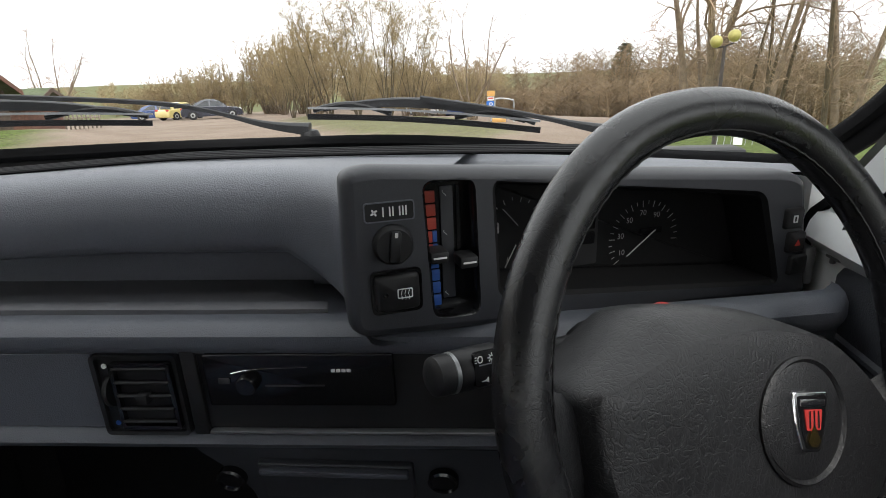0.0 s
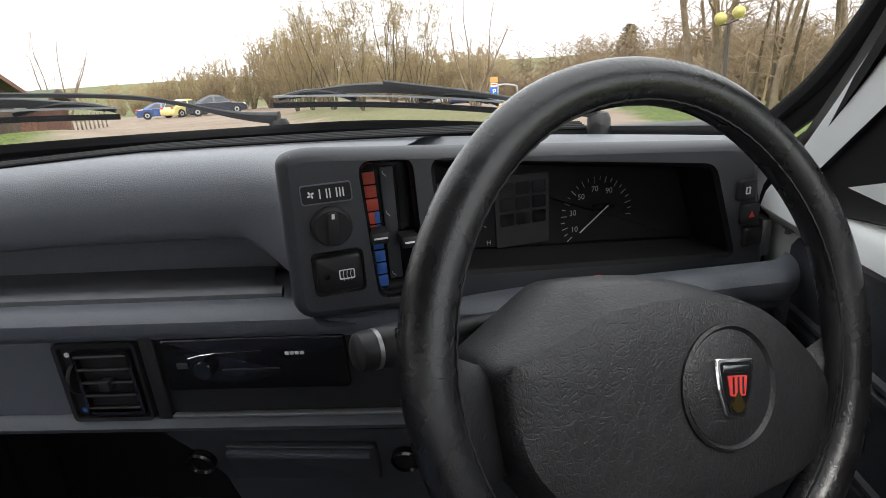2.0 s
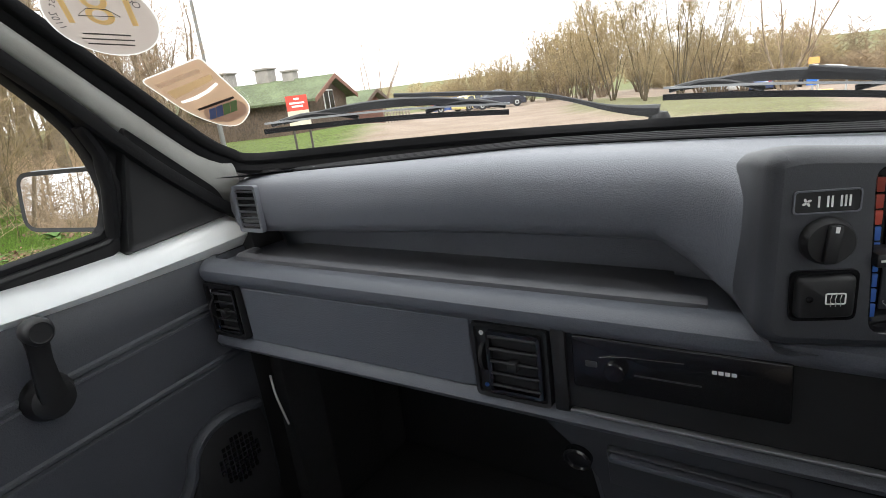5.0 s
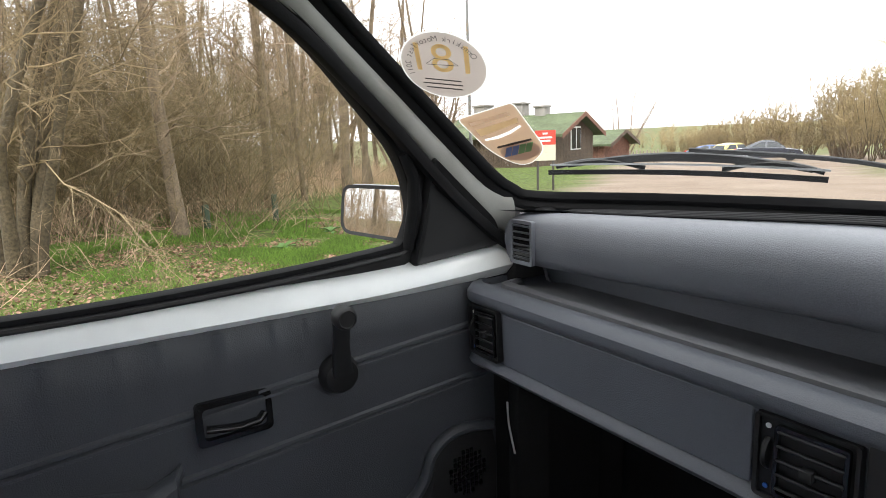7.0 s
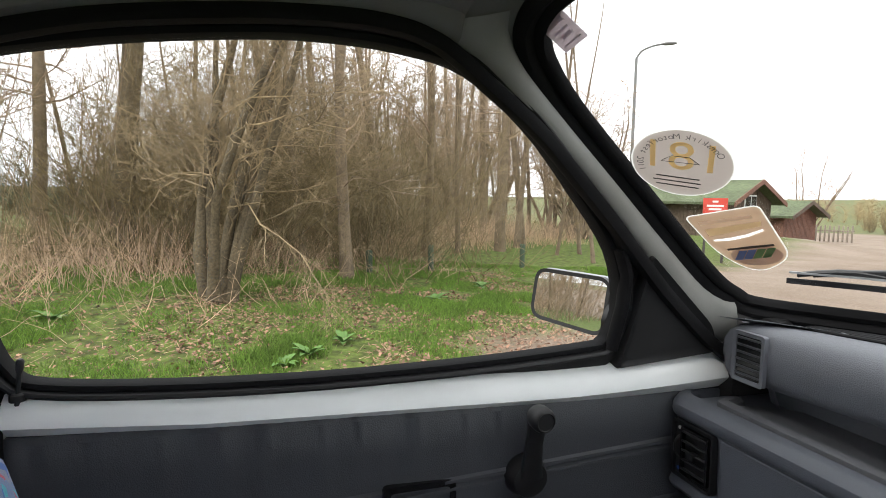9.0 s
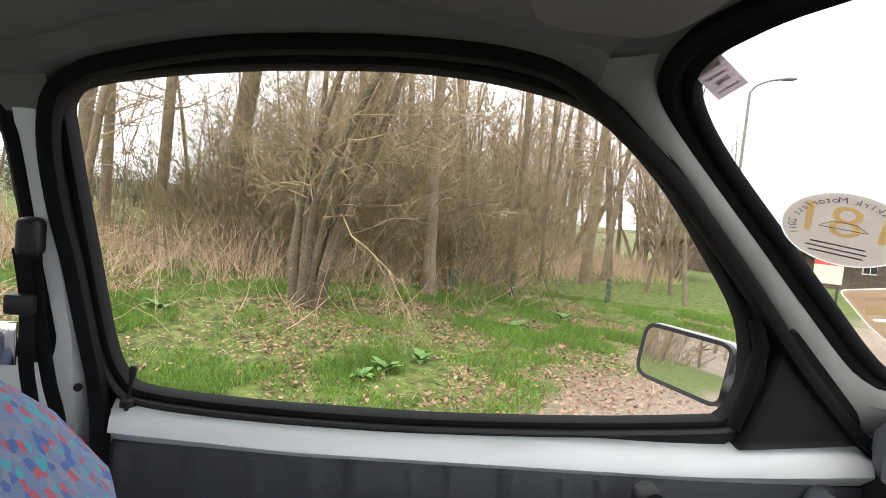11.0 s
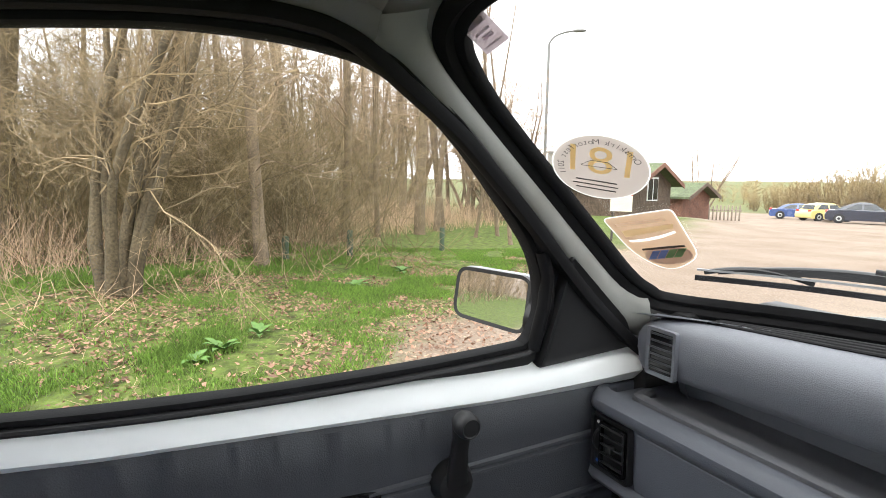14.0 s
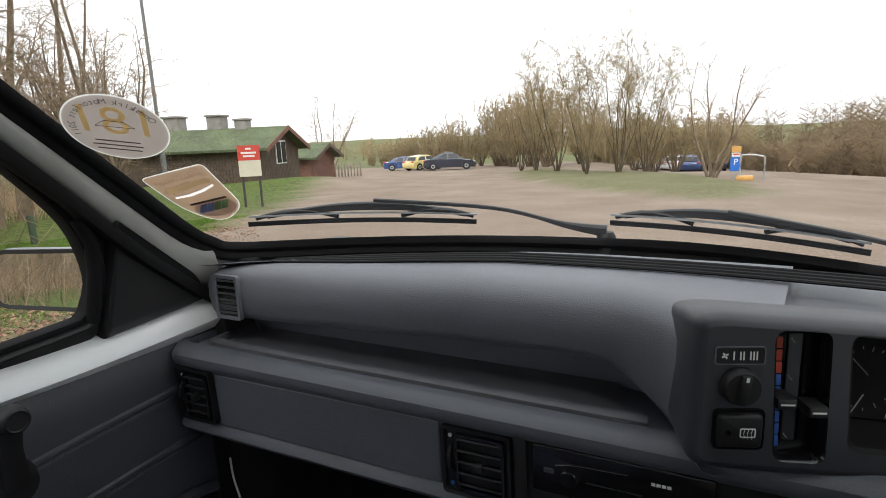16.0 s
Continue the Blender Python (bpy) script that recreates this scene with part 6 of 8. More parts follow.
undergrowth("dry_grass", "dense band of tall dry straw-coloured grass along the wood edge", 11500, wood_band(4.0, 8.6, -24, 9, False), 1.0, M_STRAW, 31, 0.0045, 0.8, 1)
undergrowth("bramble_stems", "tangled pale dead bramble stems over the verge", 620, wood_band(2.2, 5.0, -7, 3, False), 1.0, M_STRAW, 32, 0.0032, 1.6, 3, 0.3)
undergrowth("thicket", "tangled brown woodland undergrowth", 3400, wood_band(5.6, 14, -30, 11), 2.1, M_TWIG, 33, 0.0048, 1.3, 8, 0.28)
undergrowth("far_thicket", "distant brown tangle of bushes in the wood", 1400, wood_band(12, 26, -30, 9), 3.0, M_TWIG_RED, 34, 0.014, 0.7, 5)
undergrowth("saplings", "thin bare saplings standing in the wood", 300, wood_band(6.5, 16, -30, 11, False), 7.5, M_TWIG, 35, 0.014, 0.2, 8, 0.12)
undergrowth("rear_thicket", "tangled brown bushes along the verge behind the car", 1700, lambda g: (-4.6 - 9 * g.random(), -28 + 19 * g.random()), 2.8, M_TWIG, 37, 0.009, 0.8, 5)
undergrowth("thorn_scrub", "olive evergreen scrub under the trees", 3000, lambda g: (-10.4 + g.gauss(0, 1.2), -0.6 + g.gauss(0, 1.6)), 4.6, M_SCRUB, 36, 0.0048, 0.9, 10, 0.30)

# grass blades, litter and broad leaves on the verge near the car
g = random.Random(41)
s = Soup()
made = 0
while made < 120000:
    x, y = -2.3 - 7.5 * g.random() ** 1.15, g.uniform(-6.5, 9.5)
    if grass_at(x, y) < 0.5 or g.random() < 0.96 * litter_at(x, y) or noise.noise(Vector((x * 1.4, y * 1.4, 7.0))) < -0.15:
        continue
    z = ground_z(x, y)
    tall = 0.032 + 0.07 * max(0.0, noise.noise(Vector((x * 0.9, y * 0.9, 1.0))) + 0.35)
    for _k in range(2):
        a = g.uniform(0, 6.28)
        w = g.uniform(0.0018, 0.0038)
        p = Vector((x + g.gauss(0, 0.03), y + g.gauss(0, 0.03), z - 0.01))
        top = p + Vector((math.cos(a) * tall * 0.6, math.sin(a) * tall * 0.6, tall * g.uniform(0.7, 1.3)))
        base = len(s.v)
        sd = Vector((-math.sin(a) * w, math.cos(a) * w, 0))
        s.v += [p - sd, p + sd, p.lerp(top, 0.6) + sd * 0.7 + Vector((0, 0, tall * 0.15)), top, p.lerp(top, 0.6) - sd * 0.7 + Vector((0, 0, tall * 0.15))]
        s.f.append((base, base + 1, base + 2, base + 3, base + 4))
        made += 1
tagged(new("verge_grass", s.mesh("verge_grass", M_GRASS)), "short uneven spring grass on the verge", "grass", kind="stuff")
s = Soup()
made = 0
while made < 5500:
    x, y = -2.2 - 7.5 * g.random(), g.uniform(-6.5, 9.5)
    if line_side(VERGE, x, y) < -0.5 or g.random() > 0.10 + 0.5 * litter_at(x, y):
        continue
    a, L = g.uniform(0, 6.28), g.uniform(0.04, 0.13)
    p = Vector((x, y, ground_z(x, y) + 0.003))
    s.twig(p, p + Vector((math.cos(a) * L, math.sin(a) * L, L * g.uniform(0.05, 0.6))), 0.0022)
    made += 1
tagged(new("dry_straw", s.mesh("dry_straw", M_STRAW)), "thin dry straw blades strewn through the grass", "straw", kind="stuff")
s = Soup()
made = 0
while made < 27000:
    x, y = -2.3 - 6.5 * g.random(), g.uniform(-6, 7)
    if line_side(VERGE, x, y) < -1.3 * g.random() or g.random() > litter_at(x, y) * 0.9 + 0.06:
        continue
    a, r = g.uniform(0, 6.28), g.uniform(0.009, 0.028)
    p = Vector((x, y, ground_z(x, y) + g.uniform(0.004, 0.035)))
    s.leaf(p, Vector((math.cos(a) * r * 0.5, math.sin(a) * r * 0.5, g.gauss(0, 0.3) * r)), Vector((-math.sin(a) * r * 1.7, math.cos(a) * r * 1.7, g.gauss(0, 0.5) * r)), Vector((-math.sin(a) * r, math.cos(a) * r, g.gauss(0, 0.4) * r)))
    made += 1
tagged(new("fallen_leaves", s.mesh("fallen_leaves", M_DEADLEAF)), "dry brown fallen leaves on the grass", "leaf litter", kind="stuff")


def dock_plant(x, y, size, seed):
    gg = random.Random(seed)
    t = thing("dock_plant", "broad-leaved green dock plant in the grass", "plant", "dock plants", at=(x, y, ground_z(x, y)))
    for k in range(9):
        a = 0.7 * k + gg.uniform(-0.2, 0.2)
        L, w = size * gg.uniform(0.7, 1.1), size * 0.18
        up = gg.uniform(0.5, 1.1)
        bm = bmesh.new()
        rows = []
        for i in range(6):
            f = i / 5
            c = Vector((math.cos(a) * L * f * 0.8, math.sin(a) * L * f * 0.8, L * (up * f - 0.55 * f * f)))
            sd = Vector((-math.sin(a), math.cos(a), 0)) * w * math.sin(math.pi * (0.08 + 0.9 * f))
            rows.append([c - sd + Vector((0, 0, w * 0.25)), c, c + sd + Vector((0, 0, w * 0.25))])
        part("leaf", loft(rows), M_LEAF, t)
    return t


for k, (x, y, sz) in enumerate(((-4.25, -0.05, 0.19), (-4.6, 0.25, 0.16), (-5.6, -2.2, 0.2), (-6.4, 1.6, 0.22), (-4.05, -0.25, 0.15), (-7.4, 2.6, 0.22))):
    dock_plant(x, y, sz, 50 + k)

# willows on the island and bushes round the car park
will_a = tree_parts("willow", *bush_tree(61, 6.4, 8, 0.26, 0.036, per=(7, 6, 4), branches=12, upright=1.9, first=0.25, least=0.006), M_BARK_GREEN, M_TWIG_OLIVE, "bare willow with upright olive-yellow stems on the island", "tree", "island willows")
will_b = tree_parts("willow", *bush_tree(62, 6.6, 8, 0.22, 0.036, per=(7, 6, 4), branches=12, upright=2.2, first=0.22, least=0.006), M_BARK_GREEN, M_TWIG_OLIVE, "bare willow with upright olive-yellow stems on the island", "tree", "island willows")
small_t = tree_parts("small_tree", *bush_tree(63, 4.3, 5, 0.40, 0.06, per=(5, 4, 3), branches=9, upright=1.4, first=0.3, least=0.006), M_BARK, M_TWIG, "small bare spreading tree beside the parking sign", "tree")
bush_a = tree_parts("bush", *bush_tree(64, 4.2, 12, 0.42, 0.045, per=(6, 4, 3), branches=8, upright=1.6, least=0.014), M_BARK, M_TWIG_OLIVE, "bare brown-green bush at the car park's edge", "bush", "car park bushes")
wide_t = tree_parts("park_tree", *bush_tree(65, 11.5, 3, 0.16, 0.15, per=(7, 6, 3), branches=16, upright=0.9, first=0.18, least=0.006), M_BARK, M_TWIG, "tall bare many-limbed tree beside the track", "tree", "trackside trees")
tall_a = tree_parts("park_tree", *tall_tree(66, 11.5, 0.10, 34), M_BARK, M_TWIG, "tall slender bare tree beside the track", "tree", "trackside trees")
tall_b = tree_parts("park_tree", *tall_tree(67, 10.0, 0.075, 30), M_BARK_GREEN, M_TWIG, "tall slender bare tree beside the track", "tree", "trackside trees")
tall_a.location, tall_b.location = (8.3, 17.0, ground_z(8.3, 17.0) - 0.05), (9.6, 19.2, ground_z(9.6, 19.2) - 0.05)
for ob, x, y in ((will_a, -8.35, 29.5), (will_b, -4.55, 26.4), (small_t, -0.5, 22.5), (bush_a, -19.0, 50.5), (wide_t, 6.9, 18.8)):
    ob.location = (x, y, ground_z(x, y) - 0.02)
for k, (x, y, sz) in enumerate(((-11.9, 33.7, 0.8), (-6.45, 28.0, 0.95), (-10.2, 31.5, 0.85), (-3.6, 28.5, 0.9), (-5.6, 24.6, 0.55))):
    stand(will_a if k % 2 else will_b, x, y, 1.3 * k, sz)
for k in range(30):
    f = k / 29
    x, y = -46 + 34 * f + rng.gauss(0, 1.0), 66 - 22 * f + rng.gauss(0, 1.5)
    stand(bush_a, x, y, rng.uniform(0, 6), (0.55 + 0.9 * f) * rng.uniform(0.8, 1.25))
for k in range(10):
    stand(bush_a, -15 + 14 * rng.random(), 41 + 8 * rng.random(), rng.uniform(0, 6), rng.uniform(0.8, 1.2))
for k, (x, y, sz, ob) in enumerate(((9.0, 20.2, 0.9, tall_b), (8.75, 18.0, 0.95, tall_b), (9.1, 15.6, 1.0, tall_b), (9.7, 15.3, 0.9, tall_a), (10.5, 17.5, 1.0, tall_a), (11.6, 16.8, 1.0, tall_b), (10.2, 21.5, 1.0, tall_b), (12.0, 20.0, 1.0, tall_a), (13.5, 18.0, 1.0, tall_a), (9.3, 12.6, 0.9, tall_a), (11.2, 13.2, 1.0, tall_b),
                                    (10.4, 10.4, 1.0, tall_a), (13.0, 11.5, 1.0, tall_a), (7.9, 21.0, 0.85, tall_a), (14.5, 14.5, 1.0, tall_a))):
    stand(ob, x, y, 2.1 * k, sz)
stand(small_t, -31.5, 38.5, 0.4, 1.6, "bare spreading tree beside the timber buildings")
stand(pole_c, -34.0, 40.0, 0.4, 0.45)
# trees behind the lamp post and the timber buildings
for k in range(22):
    x, y = -19 - 9 * rng.random(), 3.5 + 9 * rng.random()
    if (x + 17.5) ** 2 + (y - 12.4) ** 2 < 4 or (x > -24 and y > 11.5):
        continue
    stand((pole_b, small_t, pole_c, small_t)[k % 4], x, y, rng.uniform(0, 6), rng.uniform(0.6, 0.85) * (2.2 if k % 2 else 1.0), "bare spreading tree behind the street lamp" if k % 2 else "")
for k in range(9):
    stand(small_t, -16.2 - 2.5 * rng.random(), 9.2 + 2.0 * rng.random(), rng.uniform(0, 6), rng.uniform(0.8, 1.3), "small bare tree at the wood's corner")

# conifer and far woods
s_t, s_c = Soup(), Soup()
gg = random.Random(71)
s_t.tube(wander(gg, Vector((0, 0, -0.2)), Vector((0, 0, 1)), 6.6, 8, 0.01), [0.16 * (1 - 0.1 * i) for i in range(9)], 7)
for k in range(620):
    f = gg.random() ** 0.8
    a = gg.uniform(0, 6.28)
    p = Vector((0, 0, 0.7 + 5.9 * f))
    L = 1.9 * (1 - f) ** 0.65 * gg.uniform(0.45, 1.1) + 0.2
    d = Vector((math.cos(a), math.sin(a), 0.1 - 0.25 * (1 - f)))
    for j in range(5):
        q = p + d * L * (0.3 + 0.7 * gg.random())
        s_c.leaf(q, Vector((gg.gauss(0, 0.10), gg.gauss(0, 0.10), gg.gauss(0, 0.05))), d * 0.28 + Vector((0, 0, gg.gauss(0, 0.08))), Vector((gg.gauss(0, 0.05), gg.gauss(0, 0.05), 0.05)))
conifer = tree_parts("conifer", s_t, s_c, M_BARK, M_NEEDLE, "dark green pine standing before the far wood", "tree")
conifer.location = (12.4, 53.5, ground_z(12.4, 53.5) - 0.2)


def wood_strip(lo, hi, upto=4):
    """Places in a belt beyond the track's bend, from lo to hi metres behind its edge."""
    edge = [(-2.0, 62.0), (1.5, 50.0), (4.0, 40.5), (6.4, 34.0), (10.0, 28.5)]

    def pick(q):
        i = q.randrange(upto)
        a, c = Vector(edge[i]), Vector(edge[i + 1])
        p = a.lerp(c, q.random())
        d = (c - a).normalized()
        p += Vector((-d.y, d.x)) * q.uniform(lo, hi)
        return p.x, p.y
    return pick


def far_wood(name, label, count, pick, height, mat, seed, width=0.35):
    gg = random.Random(seed)
    s = Soup()
    for _ in range(count):
        x, y = pick(gg)
        z = ground_z(max(-45, min(45, x)), max(-25, min(60, y))) + 0.012 * max(0.0, math.hypot(x, y) - 75) - 0.3
        h = height * gg.uniform(0.6, 1.15)
        p = Vector((x, y, z))
        s.tube([p, p + Vector((gg.gauss(0, 0.2), gg.gauss(0, 0.2), h * 0.5)), p + Vector((gg.gauss(0, 0.4), gg.gauss(0, 0.4), h * 0.95))], [0.09, 0.05, 0.008], 3)
        for _k in range(42):
            f = gg.uniform(0.08, 0.95)
            a = gg.uniform(0, 6.28)
            q = p + Vector((0, 0, h * f))
            L = h * width * gg.uniform(0.5, 1.1) * math.sin(math.pi * (0.2 + 0.68 * f)) ** 0.8
            e = q + Vector((math.cos(a) * L, math.sin(a) * L, L * gg.uniform(0.1, 0.9)))
            s.twig(q, e, 0.024)
            for _m in range(2):
                w = q.lerp(e, gg.uniform(0.3, 0.9))
                s.twig(w, w + Vector((gg.gauss(0, 0.5), gg.gauss(0, 0.5), gg.uniform(0.0, 0.8))) * L * 0.5, 0.014)
    return tagged(new(name, s.mesh(name, mat)), label, "woodland", kind="stuff")


far_wood("far_woodland", "distant brown leafless woodland beyond the car park", 400, wood_strip(4.0, 20.0, 4), 5.4, M_TWIG_RED, 81)
far_wood("far_hedge", "distant russet-brown hedge and scrub along the track", 260, wood_strip(0.0, 4.0), 2.3, M_TWIG_RED, 82, 0.5)
far_wood("back_hedge", "olive-brown scrub behind the parked cars", 150, lambda q: (q.uniform(-13, 2), q.uniform(54, 60)), 4.2, M_TWIG_OLIVE, 87, 0.5)
far_wood("right_woodland", "brown leafless wood beyond the track", 120, lambda q: (q.uniform(20, 55), q.uniform(-10, 40)), 3.0, M_TWIG_RED, 83)
far_wood("left_woodland", "brown leafless wood closing the view behind the verge", 130, lambda q: (q.uniform(-60, -27), q.uniform(-9, 12)), 8.0, M_TWIG, 84)
far_wood("horizon_hedge", "low brown hedge on the horizon", 110, lambda q: (q.uniform(-80, -20), q.uniform(72, 110)), 4.0, M_TWIG_OLIVE, 85, 0.5)
far_wood("low_treeline", "low dark evergreen treeline seen between the trunks", 130, lambda q: (q.uniform(-60, -34), q.uniform(-46, -8)), 3.4, M_NEEDLE, 88, 0.5)
far_wood("rear_woodland", "bare wood behind the car", 120, lambda q: (q.uniform(-30, 30), q.uniform(-50, -22)), 7.5, M_TWIG, 86)

# ---- outside: buildings, signs, lamp, parked cars ----
M_TIMBER = material("weathered_dark_timber", (0.105, 0.075, 0.055), 0.9, var=0.3, scale=1.2, fine=0.35, fine_scale=12, bump=0.6, bump_scale=20)
M_TIMBER_RED = material("red_brown_timber", (0.17, 0.085, 0.06), 0.9, var=0.25, scale=1.5, fine=0.3, fine_scale=12)
M_MOSSROOF = material("mossy_green_roof", (0.095, 0.115, 0.06), 0.95, var=0.35, scale=1.0, fine=0.3, fine_scale=9, bump=0.5, bump_scale=12)
M_STONE = material("grey_chimney_block", (0.26, 0.24, 0.22), 0.95, var=0.2, scale=3)
M_STEEL = material("galvanised_steel", (0.42, 0.43, 0.43), 0.5, metal=0.6, var=0.15, scale=5)
M_LAMPGREY = material("dull_grey_lamp_steel", (0.17, 0.17, 0.165), 0.7, var=0.15, scale=5)
M_POST = material("dark_sign_post", (0.06, 0.05, 0.045), 0.8, var=0.2, scale=9)
M_SIGNRED = material("red_sign_board", (0.55, 0.06, 0.04), 0.5, var=0.08, scale=6)
M_CREAM = material("cream_sign_board", (0.62, 0.58, 0.46), 0.55, var=0.08, scale=6)
M_SIGNBLUE = material("blue_sign_plate", (0.02, 0.14, 0.55), 0.4, var=0.06, scale=8)
M_SIGNYEL = material("orange_sign_plate", (0.62, 0.34, 0.10), 0.5, var=0.1, scale=8)
M_GLOBE = material("weathered_yellow_globe", (0.40, 0.36, 0.11), 0.5, var=0.3, scale=8)
M_WOODPOST = material("grey_fence_wood", (0.24, 0.20, 0.16), 0.9, var=0.25, scale=5)


def timber_house(name, label, at, turn, length, width, eave, ridge, mats, chimneys=(), skylight=False, gable_window=False):
    h = thing(name, label, "building", at=at)
    h.rotation_euler = (0, 0, turn)
    hw = width / 2
    wall = bmesh.new()
    out = [(-hw, 0), (hw, 0), (hw, eave), (0, ridge), (-hw, eave)]
    ring_faces(wall, [[(u, y, v) for u, v in out] for y in (0.0, -length)])
    part("wall", wall, mats[0], h, "weathered timber cladding", smooth=False)
    bm = bmesh.new()
    for i in range(int(width / 0.16)):
        x = -hw + 0.08 + 0.16 * i
        top = eave + (ridge - eave) * (1 - abs(x) / hw)
        block(x - 0.07, 0.0, 0.02, x + 0.07, 0.025, top - 0.03, bm=bm)
    for i in range(int(length / 0.16)):
        y = -0.08 - 0.16 * i
        block(hw, y - 0.07, 0.02, hw + 0.025, y + 0.07, eave - 0.02, bm=bm)
    tagged(part("cladding_boards", bm, mats[0], h, "vertical timber boards", smooth=False), kind="stuff")
    over = 0.35
    slope = (ridge - eave) / hw
    for s in (-1, 1):
        bm = bmesh.new()
        e = (s * (hw + over), eave - over * slope)
        ring_faces(bm, [[(0, y, ridge + 0.10), (e[0], y, e[1] + 0.10), (e[0], y, e[1] - 0.02), (0, y, ridge - 0.02)] for y in (over * 1.6, -length - over)])
        roof = part("roof", bm, M_MOSSROOF, h, "mossy green felt roof slope", smooth=False)
        bm = bmesh.new()
        ring_faces(bm, [[(0, y, ridge + 0.12), (e[0], y, e[1] + 0.12), (e[0], y, e[1] - 0.10), (0, y, ridge - 0.10)] for y in (over * 1.6 + 0.04, over * 1.6)])
        part("bargeboard", bm, mats[1], h, "red-brown bargeboard", smooth=False)
        if skylight and s == 1:
            f = 0.45
            x, z = hw * f, ridge - (ridge - eave) * f + 0.11
            part("skylight", block(-0.35, -0.4, 0.0, 0.35, 0.4, 0.06, 0.01, Matrix.Translation((x, -length * 0.45, z)) @ Matrix.Rotation(math.atan(slope), 4, "Y")), M_WHITE, roof, "pale rooflight")
    if gable_window:
        w = part("window", block(-0.55, 0.02, 1.0, 0.55, 0.07, 2.15, 0.01), M_WHITE, h, "tall pale-framed gable window")
        for a in (-0.27, 0.27):
            part("pane", block(a - 0.22, 0.071, 1.06, a + 0.22, 0.085, 2.08), M_GLASS_BLACK, w)
    for cx, cy, cz, cw in chimneys:
        c = part("chimney", block(cx - cw / 2, cy - cw / 2, cz - 1.5, cx + cw / 2, cy + cw / 2, cz, 0.02), M_STONE, h, "square grey chimney")
        part("chimney_cap", block(cx - cw * 0.6, cy - cw * 0.6, cz, cx + cw * 0.6, cy + cw * 0.6, cz + 0.10, 0.02), M_STONE, c)
    return h


M_GLASS_BLACK = material("dark_window_glass", (0.02, 0.024, 0.028), 0.12, var=0.2, scale=2, spec=0.7)
# local +y is the gable's outward side
timber_house("timber_building", "dark timber building with mossy green roof and square chimneys", (-19.95, 20.65, 0.15 - fall(-19.95, 20.65)), radians(-72), 8.5, 4.2, 1.85, 2.75, (M_TIMBER, M_TIMBER_RED), ((-0.3, -3.4, 3.45, 0.75), (-0.1, -1.9, 3.2, 0.6), (-0.6, -6.0, 3.5, 0.8)), gable_window=True)
h2 = timber_house("timber_annexe", "low timber building with green roof, skylight and open porch", (-23.0, 27.5, 0.05 - fall(-23.0, 27.5)), radians(-72), 5.0, 4.0, 1.45, 2.15, (M_TIMBER_RED, M_TIMBER), skylight=True)
# black panel on the wall stands for the shade inside the open porch
part("porch_panel", block(2.03, -3.6, 0.1, 2.06, -1.2, 1.45), M_BLACK, h2, "black panel for the shaded porch opening")
part("porch_panel", block(2.065, -2.2, 0.15, 2.09, -1.6, 1.4), M_GLASS_BLACK, h2, "glazed door")

fence = thing("picket_fence", "low grey wooden picket fence by the buildings", "fence", at=(-25.3, 30.2, ground_z(-25.3, 30.2)))
for k in range(13):
    part("picket", block(-0.05, -0.02, -0.1, 0.05, 0.02, 0.95 + 0.04 * math.sin(k * 2.2), 0.006, Matrix.Translation((0.22 * k * 0.75, 0.22 * k * 0.66, 0))), M_WOODPOST, fence)
part("rail", block(0, -0.02, 0.6, 2.75, 0.02, 0.68, 0.005, Matrix.Rotation(math.atan2(0.66, 0.75), 4, "Z")), M_WOODPOST, fence)


def bars(parent, m, rows, mat):
    """Unreadable lettering as plain bars: rows of (x0, x1, y, height)."""
    for x0, x1, y, hgt in rows:
        part("lettering", block(x0, y - hgt / 2, 0.0, x1, y + hgt / 2, 0.003, 0, m), mat, parent)


sx, sy = -11.55, 10.72
sz = ground_z(sx, sy)
board = thing("notice_board", "red and cream notice board on two dark posts in the grass", "sign", at=(sx, sy, sz))
ang = radians(40)
bmx = Matrix.Rotation(ang, 4, "Z") @ basis((0, 0, 0), (1, 0, 0), (0, 0, 1))
top = 1.69 - fall(sx, sy) - sz
part("red_panel", slab(box2(-0.29, top - 0.40, 0.29, top), 0.03, bmx @ Matrix.Translation((0, 0, 0.03))), M_SIGNRED, board, "red upper panel", smooth=False)
part("cream_panel", slab(box2(-0.29, top - 0.84, 0.29, top - 0.403), 0.03, bmx @ Matrix.Translation((0, 0, 0.03))), M_CREAM, board, "cream lower panel", smooth=False)
bars(board, bmx @ Matrix.Translation((0, 0, 0.0305)), [(-0.07, 0.07, top - 0.09, 0.05), (-0.2, 0.2, top - 0.20, 0.05), (-0.15, 0.15, top - 0.29, 0.05)], M_WHITE)
for px in (-0.22, 0.22):
    part("post", lathe([(0.032, -0.1), (0.032, top - 0.2)], bmx @ Matrix.Translation((px, 0, -0.03)) @ Matrix.Rotation(radians(-90), 4, "X"), 10), M_POST, board)

